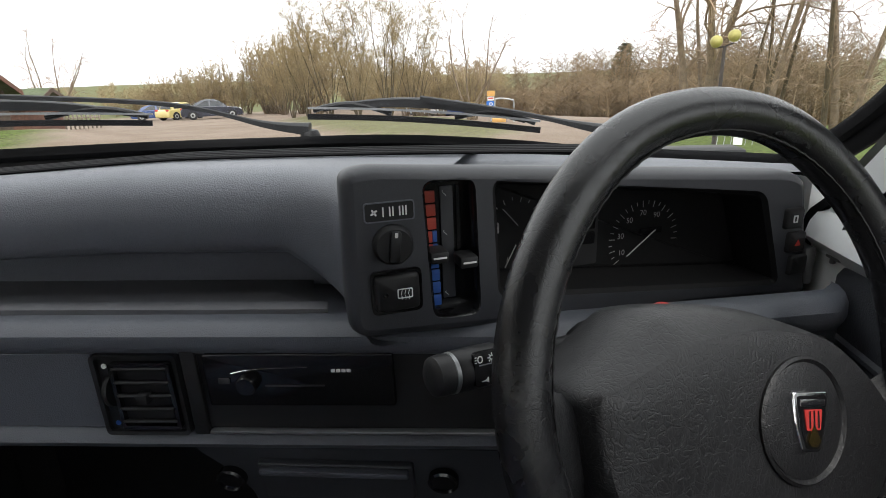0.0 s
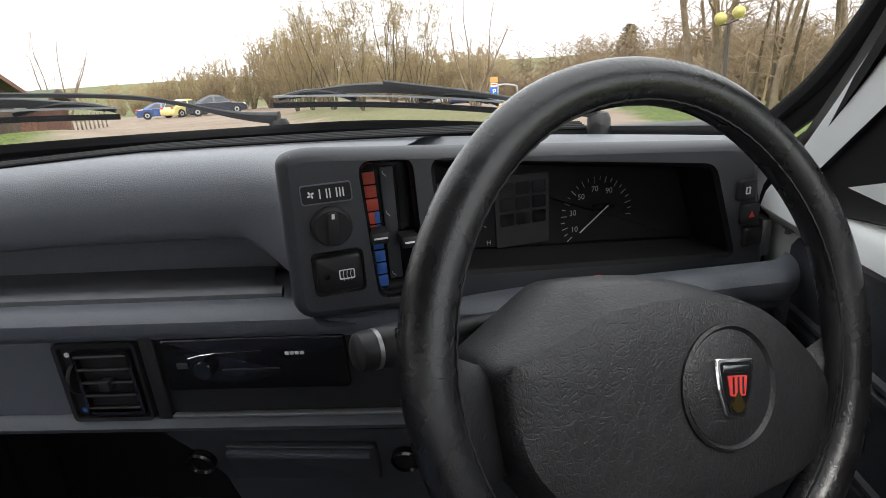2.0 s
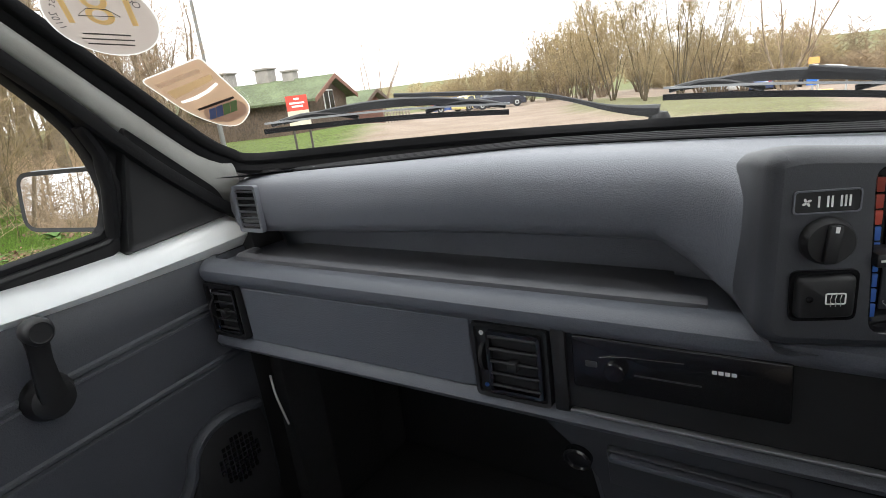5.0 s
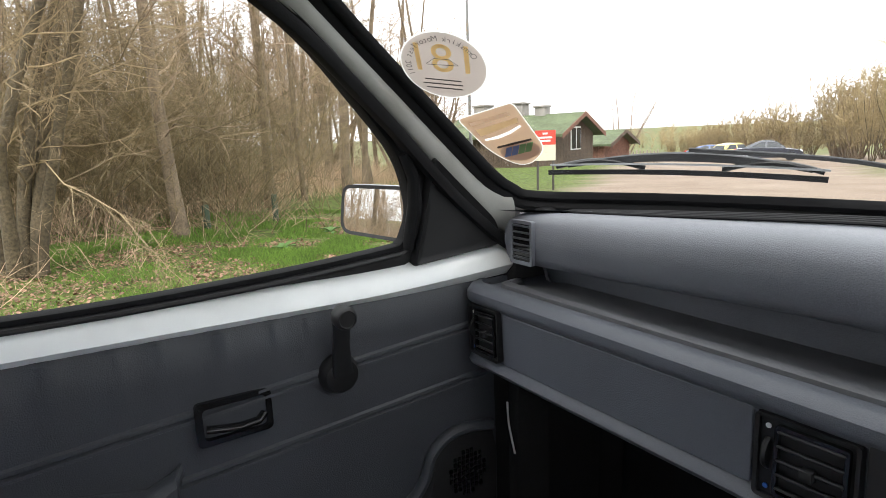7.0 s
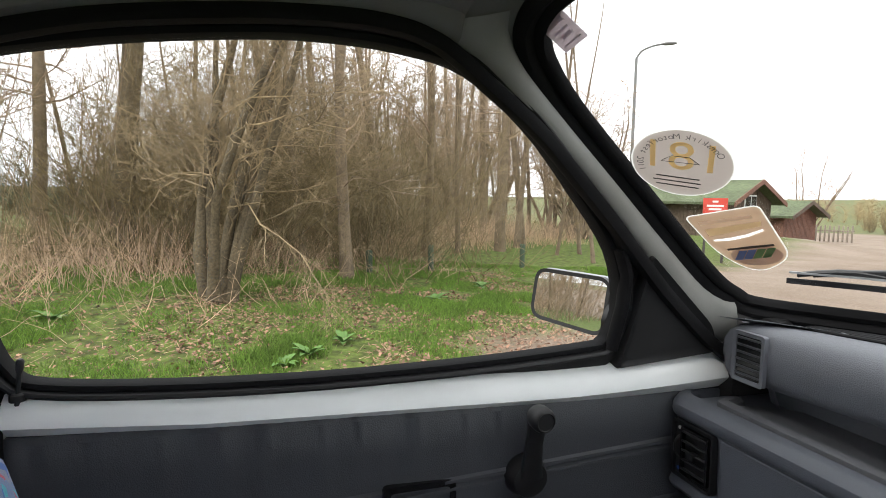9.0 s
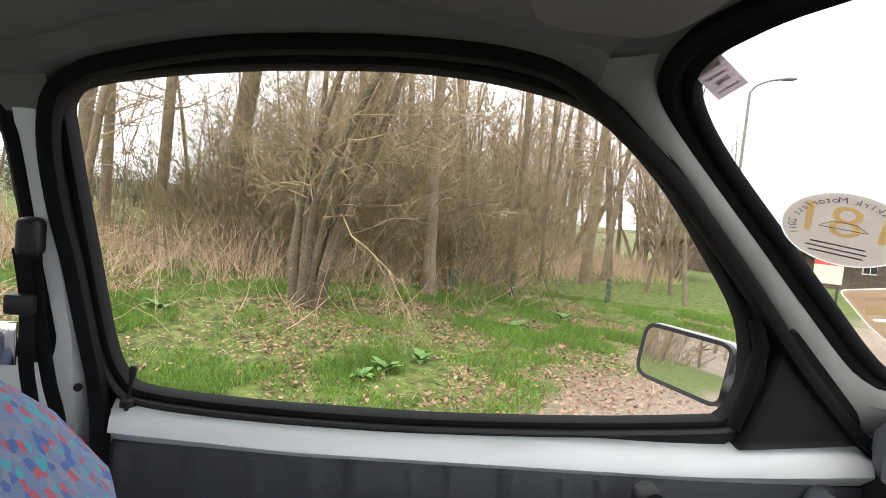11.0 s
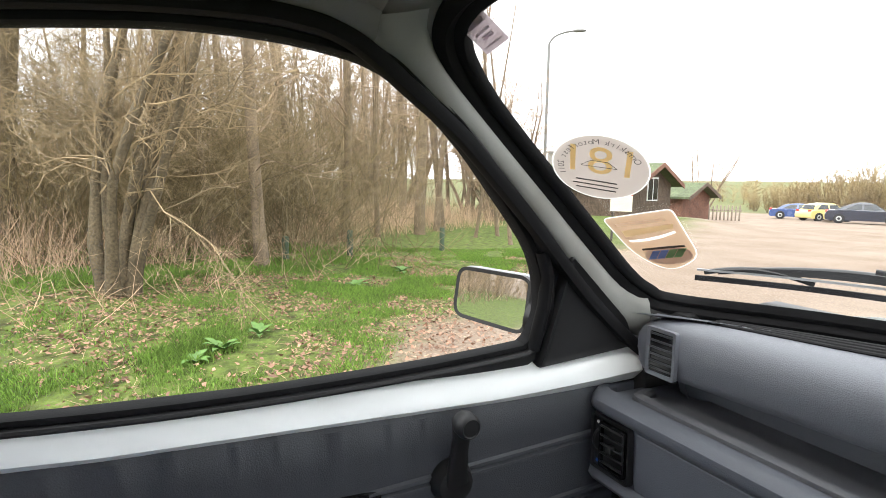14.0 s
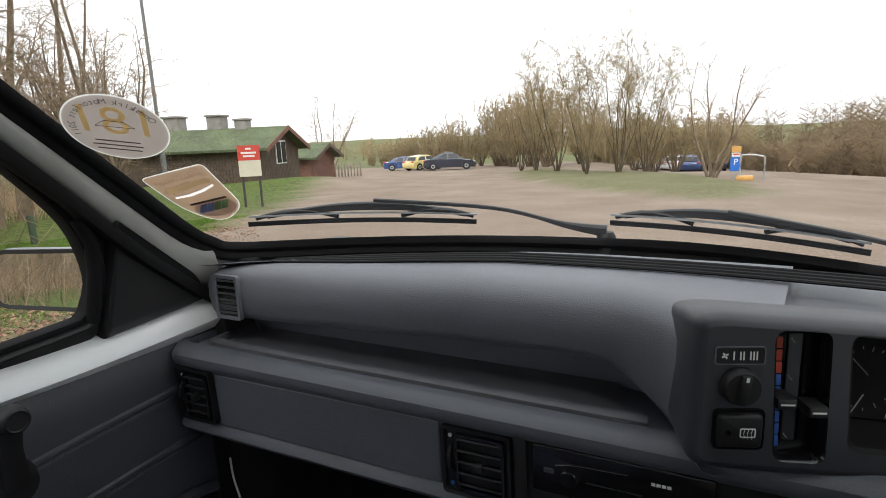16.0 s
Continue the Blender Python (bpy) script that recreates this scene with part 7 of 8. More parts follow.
lx, ly = -17.55, 12.45
lz = ground_z(lx, ly)
lamp = thing("street_lamp", "tall grey steel street lamp with a short arm", "street lamp", at=(lx, ly, lz))
top = 6.95 - fall(lx, ly) - lz
part("column", lathe([(0.09, -0.1), (0.085, 1.3), (0.065, 1.35), (0.05, top)], Matrix(), 14), M_LAMPGREY, lamp)
arm = smooth_line([(0, 0, top - 0.02), (0.10, 0.14, top + 0.22), (0.30, 0.40, top + 0.36), (0.50, 0.68, top + 0.42)], 5)
part("arm", tube(arm, 0.04, 8), M_LAMPGREY, lamp)
part("lantern", loft([[(0.5 + a * 0.6 + px * -0.8, 0.68 + a * 0.8 + px * 0.6, top + 0.42 + z) for px, z in oval(0.09 * k, 0.06 * k, 12)] for a, k in ((0.0, 0.5), (0.08, 1.0), (0.35, 1.1), (0.50, 0.5))], True, True), M_LAMPGREY, lamp, "grey lantern head")

# parking sign with hoop barrier
px_, py_ = 0.26, 21.7
pz = ground_z(px_, py_)
ps = thing("parking_sign", "blue parking sign plate under an orange plate on a grey post", "sign", at=(px_, py_, pz))
pm = basis((0, 0, 0), (1, 0, 0), (0, 0, 1))
T = 1.14 - fall(px_, py_) - pz
part("post", lathe([(0.03, -0.1), (0.03, T)], Matrix.Translation((0, 0.03, 0)), 10), M_STEEL, ps)
part("orange_plate", slab(rounded(box2(-0.15, T - 0.20, 0.15, T), 0.02), 0.012, pm), M_SIGNYEL, ps, "orange plate")
part("red_plate", slab(rounded(box2(-0.13, T - 0.36, 0.13, T - 0.22), 0.02), 0.012, pm), M_WHITE, ps, "white plate with red bar")
part("red_bar", slab(box2(-0.10, T - 0.30, 0.10, T - 0.25), 0.004, pm @ Matrix.Translation((0, 0, 0.004))), M_SIGNRED, ps)
part("blue_plate", slab(rounded(box2(-0.17, T - 0.86, 0.17, T - 0.38), 0.02), 0.012, pm), M_SIGNBLUE, ps, "blue plate")
text_mesh("P", 0.30, pm @ Matrix.Translation((0, T - 0.55, 0.003)), M_WHITE, ps, "letter")
hoop = thing("hoop_barrier", "galvanised steel hoop barrier with yellow foot", "barrier", at=(0.75, 20.8, ground_z(0.75, 20.8)))
part("hoop", tube(smooth_line([(-0.35, 0, -0.1), (-0.35, 0, 0.7), (-0.25, 0, 0.85), (0.25, 0, 0.80), (0.35, 0, 0.65), (0.35, 0, -0.1)], 5), 0.03, 8), M_STEEL, hoop)
part("foot", block(-0.45, -0.2, 0.0, 0.05, 0.1, 0.16, 0.03), M_SIGNYEL, hoop, "yellow concrete foot")

# twin globe lamp and white board across the track
gz = ground_z(5.3, 12.9)
gl = thing("globe_lamp", "dark post lamp with two weathered yellow globes", "lamp post", at=(5.3, 12.9, gz))
gt = 1.93 - fall(5.3, 12.9) - gz
part("column", lathe([(0.05, -0.1), (0.045, 0.6), (0.032, gt - 0.05)], Matrix(), 12), M_POST, gl)
part("crossarm", tube([Vector((-0.17, 0.06, gt - 0.06)), Vector((0, 0, gt - 0.04)), Vector((0.17, -0.06, gt + 0.03))], 0.016, 8), M_POST, gl)
for dx, dz in ((-0.16, 0.07), (0.16, 0.17)):
    part("globe", lathe([(0.02, -0.13), (0.08, -0.105), (0.125, -0.03), (0.13, 0.02), (0.10, 0.09), (0.05, 0.125), (0.005, 0.132)], Matrix.Translation((dx, -dx * 0.36, gt + dz)), 20), M_GLOBE, gl, "weathered yellow globe")
wz = ground_z(5.55, 12.8)
wb = thing("white_board", "small white board leaning in a wire frame on the grass", "sign", at=(5.62, 12.4, wz))
wmx = basis((0, 0, 0.05), (1, -0.25, 0), (0.0, 0.25, 1))
part("board", slab(rounded(box2(-0.10, 0.0, 0.08, 0.42), 0.02), 0.02, wmx), M_WHITE, wb)
for k in range(6):
    part("wire", tube([wmx @ Vector((-0.42 + 0.14 * k, 0.0, -0.06)), wmx @ Vector((-0.38 + 0.14 * k, 0.40, -0.06))], 0.008, 5), M_STEEL, wb)

# green tree guards and low posts at the wood's edge
for k, (x, y, h_) in enumerate(((-7.7, -5.1, 0.55), (-8.7, 2.2, 0.45), (-8.3, 1.1, 0.35), (-9.6, 4.3, 0.45))):
    t = thing("tree_guard", "short dark green tube guard at the wood edge", "post", "tree guards", at=(x, y, ground_z(x, y)))
    part("tube", lathe([(0.05, -0.05), (0.048, h_), (0.040, h_ + 0.01), (0.004, h_ - 0.01)], Matrix(), 12), M_NEEDLE, t)

# parked cars far off
M_TYRE = material("tyre_rubber", (0.02, 0.02, 0.021), 0.85, var=0.2, scale=9)


def parked_car(label, at, turn, paint, length=4.5, height=1.5, coupe=0.0, width=1.8):
    c = thing("parked_car", label, "car", "parked cars", at=at)
    c.rotation_euler = (0, 0, turn)
    L, H, W = length / 2, height, width / 2
    low = 0.22
    side_pts = [(-L, 0.45), (-L * 0.98, 0.72), (-L * 0.90, H * 0.62), (-L * 0.3, H * 0.63), (L * 0.42, H * 0.60), (L * 0.86, H * 0.53), (L * 0.99, 0.56), (L, 0.36), (L * 0.97, low), (-L * 0.97, low)]
    loops = []
    for k, (sc, inn) in enumerate(((0.90, 0.04), (1.0, 0.0), (1.0, 0.0), (0.90, 0.04))):
        y = (-W, -W * 0.92, W * 0.92, W)[k]
        loops.append([(px * (1 - inn * 0.4), y, low + (pz_ - low) * (1 - inn) + inn * 0.1) for px, pz_ in rounded(side_pts, 0.12, 3)])
    bm = bmesh.new()
    ring_faces(bm, loops)
    part("body", bm, paint, c)
    rear = -L * (0.80 - 0.05 * coupe)
    cab = [(rear, H * 0.60), (rear + 0.25 + 0.55 * coupe, H * 0.90), (-L * 0.15, H), (L * 0.12, H * 0.985), (L * 0.52, H * 0.60)]
    bm = bmesh.new()
    ring_faces(bm, [[(px, s * W * (0.90 - 0.24 * max(0, (pz_ - H * 0.6) / (H * 0.4))), pz_) for px, pz_ in rounded(cab, 0.10, 3)] for s in (-1, 1)])
    cabin = part("cabin", bm, paint, c)
    for s in (-1, 1):
        for a, b in ((0.06, 0.47), (0.52, 0.93)):
            bt, tp = cab[0][0] + 0.12 + 0.3 * coupe, cab[4][0] - 0.12
            q = []
            for f, v in ((a, 0.66), (b, 0.66), (min(b, 0.80), 0.90), (max(a, 0.22 + 0.12 * coupe), 0.90)):
                z = H * v
                q.append((bt + (tp - bt) * f, s * (W * (0.90 - 0.24 * (z - H * 0.6) / (H * 0.4)) + 0.012), z))
            bm = bmesh.new()
            ring_faces(bm, [q, [(x, y - s * 0.02, z) for x, y, z in q]])
            part("side_window", bm, M_GLASS_BLACK, cabin, "dark side window", smooth=False)
    for x0, z0, x1, z1, nm in ((L * 0.50, H * 0.635, L * 0.19, H * 0.95, "windscreen"), (rear + 0.02, H * 0.66, rear + 0.20 + 0.45 * coupe, H * 0.88, "rear_window")):
        d = 0.025 if nm == "windscreen" else -0.025
        bm = bmesh.new()
        q = [(x0 + d, -W * 0.74, z0), (x0 + d, W * 0.74, z0), (x1 + d, W * 0.58, z1), (x1 + d, -W * 0.58, z1)]
        ring_faces(bm, [q, [(x - d * 1.5, y, z - 0.01) for x, y, z in q]])
        part(nm, bm, M_GLASS_BLACK, cabin, "dark glass", smooth=False)
    for wx in (-L * 0.62, L * 0.64):
        for s in (-1, 1):
            m_ = Matrix.Translation((wx, s * (W - 0.08), 0.33)) @ Matrix.Rotation(radians(90), 4, "X")
            w = part("wheel", lathe([(0.20, -0.10), (0.32, -0.10), (0.335, -0.06), (0.335, 0.06), (0.32, 0.10), (0.20, 0.10)], m_, 20), M_TYRE, c, "black tyre")
            part("rim", lathe([(0.21, -0.09), (0.21, 0.09), (0.15, 0.105), (0.02, 0.095)], m_ if s < 0 else m_ @ Matrix.Rotation(math.pi, 4, "X"), 16), M_STEEL, w, "silver wheel rim")
    for s in (-1, 1):
        part("headlight", block(L * 0.90, s * W * 0.72 - 0.14, 0.60, L * 0.965, s * W * 0.72 + 0.14, 0.70, 0.02), M_WHITE, c, "clear headlight")
        part("tail_light", block(-L * 0.985, s * W * 0.74 - 0.13, 0.72, -L * 0.93, s * W * 0.74 + 0.13, 0.85, 0.02), M_RED, c, "red tail light")
    return c


P_NAVY = material("dark_navy_car_paint", (0.012, 0.018, 0.035), 0.22, var=0.1, scale=2, coat=1.0)
P_YELLOW = material("pale_yellow_car_paint", (0.62, 0.52, 0.20), 0.3, var=0.06, scale=2, coat=0.8)
P_BLUE = material("blue_car_paint", (0.035, 0.07, 0.20), 0.25, var=0.1, scale=2, coat=1.0)
P_SILVER = material("silver_car_paint", (0.48, 0.50, 0.52), 0.3, metal=0.4, var=0.06, scale=2, coat=1.0)
P_WHITE = material("white_car_paint", (0.75, 0.76, 0.77), 0.3, var=0.04, scale=2, coat=1.0)


parked_car("dark navy coupe-backed off-roader parked on the gravel", (-20.75, 40.9, ground_z(-20.75, 40.9)), radians(27), P_NAVY, 4.35, 1.45, 1.0, 1.85)
parked_car("small pale yellow hatchback parked on the gravel", (-24.2, 42.6, ground_z(-24.2, 42.6)), radians(70), P_YELLOW, 3.6, 1.35, 0.0, 1.6)
parked_car("blue saloon car parked on the gravel", (-27.2, 44.6, ground_z(-27.2, 44.6)), radians(30), P_BLUE, 4.3, 1.3, 0.6, 1.7)
for k, (x, y, paint, txt) in enumerate(((-5.9, 51.2, P_SILVER, "silver"), (-4.2, 52.6, P_WHITE, "white"), (-3.0, 51.4, P_BLUE, "blue"), (-1.4, 51.8, P_NAVY, "dark"))):
    parked_car(f"{txt} hatchback in the row behind the island", (x, y, ground_z(x, y)), radians(75 + 9 * k), paint, 4.0, 1.42, 0.2, 1.7)

# ---- the car's own outside parts: bonnet, wipers, door mirrors ----
bm = bmesh.new()
secs = []
for i in range(25):
    x = -0.70 + (0.64 + 0.70) * i / 24
    u = (x - XC) / 0.67
    secs.append([Vector((x, screen_y(x, 1.0) + dy - 0.06 * abs(u) * (dy > 0.3), z - 0.035 * abs(u) ** 3 + 0.010 * math.exp(-((abs(u) - 0.62) / 0.12) ** 2) * (0.15 < dy < 0.8))) for dy, z in ((0.012, 0.975), (0.05, 0.962), (0.12, 0.955), (0.25, 0.942), (0.45, 0.915), (0.65, 0.875), (0.80, 0.82), (0.86, 0.72))])
part("bonnet", loft(secs), M_SILVER_OUT, body, "pale metallic bonnet")
secs = []
for i in range(25):
    x = -0.68 + (0.62 + 0.68) * i / 24
    secs.append([on_screen(x, 1.0, -0.02) + Vector((0, 0.05, -0.05)), on_screen(x, 0.985, 0.004), on_screen(x, 0.985, 0.012) + Vector((0, 0.03, -0.012)), on_screen(x, 0.985, 0.0) + Vector((0, 0.06, -0.025))])
part("scuttle", loft(secs), M_BLACK, body, "black scuttle panel")


def wiper(name, tip0, tip1, head, elbow, pivot, label):
    w = thing(name, label, "windscreen wiper", "windscreen wipers")
    a, b = on_screen(*tip0, 0.016), on_screen(*tip1, 0.016)
    n = 14
    blade = [on_screen(tip0[0] + (tip1[0] - tip0[0]) * i / n, tip0[1] + (tip1[1] - tip0[1]) * i / n + 0.004 * math.sin(math.pi * i / n), 0.012) for i in range(n + 1)]
    part("blade", sweep(blade, [(0.002, -0.006), (0.003, 0.002), (-0.003, 0.002), (-0.002, -0.006)]), M_RUBBER, w, "black rubber blade")
    part("backing", sweep([p + Vector((0, 0.004, 0.010)) for p in blade], [(0.003, -0.001), (0.003, 0.002), (-0.003, 0.002), (-0.003, -0.001)]), M_GREYMETAL, w)
    # carrier: a shallow arch of bridges over the blade
    arch = []
    for i in range(n + 1):
        f = i / n
        p = on_screen(tip0[0] + (tip1[0] - tip0[0]) * (0.06 + 0.88 * f), tip0[1] + (tip1[1] - tip0[1]) * (0.06 + 0.88 * f), 0.018)
        arch.append(p + Vector((0, 0.006, 0.004 + 0.017 * math.sin(math.pi * f) ** 0.8)))
    part("carrier", sweep(arch, [(0.007, -0.006), (0.008, 0.004), (0.004, 0.006), (-0.004, 0.006), (-0.008, 0.004), (-0.007, -0.006)], scale=[0.5 + 0.7 * math.sin(math.pi * i / n) for i in range(n + 1)]), M_BLACK, w, "black metal carrier")
    for f0, f1 in ((0.02, 0.36), (0.64, 0.98)):
        yoke = []
        for i in range(7):
            f = f0 + (f1 - f0) * i / 6
            p = on_screen(tip0[0] + (tip1[0] - tip0[0]) * f, tip0[1] + (tip1[1] - tip0[1]) * f, 0.016)
            yoke.append(p + Vector((0, 0.004, 0.004 + 0.012 * math.sin(math.pi * i / 6))))
        part("yoke", sweep(yoke, oval(0.005, 0.004, 8)), M_BLACK, w)
    path = smooth_line([on_screen(*head, 0.034), on_screen(*elbow, 0.026), on_screen(pivot[0] - 0.07, pivot[1] + 0.008, 0.026), on_screen(*pivot, 0.022)], 6)
    k = len(path)
    part("arm", sweep(path, [(0.008, -0.006), (0.009, 0.003), (0.005, 0.006), (-0.005, 0.006), (-0.009, 0.003), (-0.008, -0.006)], scale=[0.55 if i < k * 0.5 else 0.55 + 1.2 * (i / k - 0.5) * 2 for i in range(k)]), M_BLACK, w, "black arm")
    pv = on_screen(*pivot, 0.0)
    part("spindle", lathe([(0.016, -0.04), (0.016, 0.008), (0.012, 0.016), (0.003, 0.018)], Matrix.Translation(pv + Vector((0, 0.012, 0))), 18), M_BLACK, w)
    return w


wiper("windscreen_wiper", (-0.602, 1.047), (-0.252, 1.034), (-0.41, 1.060), (-0.22, 1.046), (-0.045, 1.002), "black windscreen wiper parked low on the passenger side")
wiper("windscreen_wiper", (-0.030, 1.034), (0.312, 1.006), (0.14, 1.036), (0.27, 1.020), (0.44, 0.990), "black windscreen wiper parked low on the driver's side")


def door_mirror(s):
    w = thing("door_mirror", "black-edged door mirror in a grey plastic shell", "door mirror", "door mirrors")
    c = Vector((-0.868, 0.215, 0.985))
    # the glass faces back and in towards the driver
    nrm = Vector((0.385, -0.905, 0.088)).normalized()
    u = Vector((0, 0, 1)).cross(nrm).normalized() * -1
    mm = basis(c, -u, nrm.cross(-u))
    if s < 0:
        mm = Matrix.Translation((2 * XC - 0.02, 0, 0)) @ Matrix.Diagonal((-1, 1, 1, 1)) @ mm
    o = rounded([(-0.088, -0.046), (0.080, -0.056), (0.086, 0.040), (0.070, 0.050), (-0.080, 0.052)], [0.03, 0.025, 0.02, 0.02, 0.025], 6)
    gi = inset(o, 0.007, (0, 0))
    part("mirror_glass", slab(gi, 0.003, mm @ Matrix.Translation((0, 0, 0.004))), M_MIRROR, w, "mirror glass", smooth=False)
    part("rim", frame_slab(o, gi, 0.012, mm @ Matrix.Translation((0, 0, 0.005)), lip=-0.001), M_BLACK, w)
    bm = bmesh.new()
    ring_faces(bm, [[mm @ Vector((x * k, y * k, d)) for x, y in o] for k, d in ((0.98, -0.004), (1.03, -0.012), (1.0, -0.035), (0.85, -0.058), (0.5, -0.072), (0.1, -0.076))])
    part("shell", bm, M_GREYSHELL, w, "grey plastic shell")
    arm = [side((-0.80, 0.255, 0.965), s), side((-0.77, 0.275, 0.96), s), side((-0.72, 0.29, 0.96), s)]
    part("arm", sweep(arm, oval(0.035, 0.028, 14)), M_BLACK, w)
    return w


M_GREYSHELL = material("grey_mirror_shell", (0.20, 0.22, 0.25), 0.4, var=0.08, scale=8, coat=0.4)
door_mirror(1)
door_mirror(-1)

# wings, nose, tail and wheels
for s in (1, -1):
    xo = -0.772 if s > 0 else 0.692
    xi = -0.69 if s > 0 else 0.63
    secs = []
    for i in range(25):
        y = 0.44 + 1.06 * i / 24
        lo = max(0.28, 0.30 + 0.32 * math.sqrt(max(0.0, 1 - ((y - 1.02) / 0.33) ** 2)))
        top = 0.945 - 0.10 * ((y - 0.44) / 1.06) ** 2
        nose = 0.06 * max(0.0, (y - 1.2) / 0.3) ** 2 * s
        secs.append([Vector((xi + nose, y, top)), Vector((xi * 0.4 + xo * 0.6 + nose, y, top - 0.012)), Vector((xo + nose, y, top - 0.07)), Vector((xo - 0.012 * s + nose, y, max(lo, 0.62) if lo < 0.62 else lo)), Vector((xo + nose, y, lo)), Vector((xo + 0.05 * s + nose, y, lo))])
    part("front_wing", loft(secs), M_SILVER_OUT, body, "pale metallic front wing")
    part("headlight", block(-0.11, -0.02, -0.07, 0.11, 0.03, 0.07, 0.015, Matrix.Translation((xi + 0.12 * s, 1.50, 0.66))), M_GLASS_BLACK, body, "rectangular headlight")
    part("sill", block(xo + 0.02 if s > 0 else xo - 0.10, -1.0, 0.20, xo + 0.10 if s > 0 else xo - 0.02, 0.66, 0.30, 0.02), M_BLACK, body, "black sill")
    part("tail_light", block(-0.05, -0.02, -0.10, 0.05, 0.02, 0.10, 0.01, Matrix.Translation((xi + 0.03 * s, -1.86, 0.75))), M_RED, body, "red tail light")
    for y in (1.02, -1.28):
        wm_ = Matrix.Translation((xo + 0.085 * s, y, ground_z(xo, y) + 0.275)) @ Matrix.Rotation(radians(90), 4, "Y")
        w_ = part("wheel", lathe([(0.17, -0.07), (0.255, -0.075), (0.275, -0.05), (0.276, 0.05), (0.255, 0.075), (0.17, 0.07)], wm_, 32), M_TYRE, body, "black tyre")
        part("rim", lathe([(0.175, -0.06), (0.175, 0.06), (0.14, 0.055), (0.05, 0.068), (0.01, 0.068)], wm_ if s < 0 else wm_ @ Matrix.Rotation(math.pi, 4, "X"), 28), M_STEEL, w_, "steel wheel rim")
part("nose_panel", block(-0.70, 1.46, 0.32, 0.62, 1.52, 0.74, 0.03), M_SILVER_OUT, body, "pale metallic nose")
part("grille", block(-0.40, 1.515, 0.60, 0.32, 1.53, 0.70, 0.008), M_BLACK, body, "black grille")
part("front_bumper", block(-0.76, 1.46, 0.34, 0.68, 1.62, 0.52, 0.04), M_BLACK, body, "black front bumper")
part("tail_panel", block(-0.74, -1.87, 0.32, 0.66, -1.81, 0.94, 0.03), M_SILVER_OUT, body, "pale metallic tailgate")
part("rear_bumper", block(-0.80, -2.0, 0.34, 0.72, -1.84, 0.52, 0.04), M_BLACK, body, "black rear bumper")
part("rear_window", block(-0.62, -1.80, 0.93, 0.56, -1.795, 1.28), M_GLASS, body, "clear rear window")

# ---- inside: stickers, belt, seats, visor, pins ----
def paper(name, color, glow):
    """Thin printed vinyl that lets some daylight through."""
    m = material(name, color, 0.6, var=0.05, scale=40)
    b = m.node_tree.nodes["Principled BSDF"]
    out = m.node_tree.nodes["Material Output"]
    n, l = m.node_tree.nodes, m.node_tree.links
    tl = n.new("ShaderNodeBsdfTranslucent")
    tl.inputs[0].default_value = (*[min(1, c * 1.0) for c in color], 1)
    mx = n.new("ShaderNodeMixShader")
    mx.inputs[0].default_value = glow
    l.new(b.outputs[0], mx.inputs[1]), l.new(tl.outputs[0], mx.inputs[2]), l.new(mx.outputs[0], out.inputs["Surface"])
    return m


M_ST_WHITE = paper("white_vinyl", (0.58, 0.54, 0.51), 0.78)
M_ST_TAN = paper("aged_tan_vinyl", (0.62, 0.51, 0.41), 0.75)
M_ST_PALE = paper("pale_print", (0.85, 0.85, 0.83), 0.85)
M_ST_FAINT = paper("faint_print", (0.62, 0.58, 0.60), 0.85)
M_ST_LILAC = paper("lilac_grey_vinyl", (0.52, 0.47, 0.48), 0.75)
M_ST_GREY = paper("grey_printed_vinyl", (0.55, 0.49, 0.49), 0.8)
M_ST_YEL = paper("yellow_print", (0.95, 0.74, 0.36), 0.9)
M_ST_DARK = paper("dark_sticker_print", (0.13, 0.12, 0.12), 0.5)
M_ST_GREEN = paper("green_sticker_print", (0.22, 0.50, 0.30), 0.85)
M_ST_BLUE = paper("blue_sticker_print", (0.20, 0.36, 0.85), 0.85)

# axes of the stickers on the glass: u along the reading direction, v up, as seen from inside
def glass_frame(cx, cz, dux, duz):
    o = on_screen(cx, cz, -0.006)
    u = (on_screen(cx + dux * 0.02, cz + duz * 0.02, -0.006) - o).normalized()
    e = 0.005
    tx = (on_screen(cx + e, cz, 0) - on_screen(cx - e, cz, 0)).normalized()
    tz = (on_screen(cx, cz + e, 0) - on_screen(cx, cz - e, 0)).normalized()
    nrm = tx.cross(tz).normalized()
    if nrm.y > 0:
        nrm = -nrm
    v = nrm.cross(u)
    return basis(o, u, v)


def flat_sticker(name, label, m, outline, mat, rim=None, holes=()):
    t = thing(name, label, "sticker", "windscreen stickers")
    bm = ring_grid(outline, holes, m @ Matrix.Translation((0, 0, 0.0006)))
    me_b = bpy.data.meshes.new("inner_face")
    ring_grid(outline, holes, m).to_mesh(me_b)
    bm.from_mesh(me_b)
    bpy.data.meshes.remove(me_b)
    part("backing", bm, mat, t, smooth=False)
    if rim:
        part("border", frame_slab(outline, inset(outline, -0.002, (0, 0)), 0.0004, m @ Matrix.Translation((0, 0, 0.0006))), rim, t)
    return t


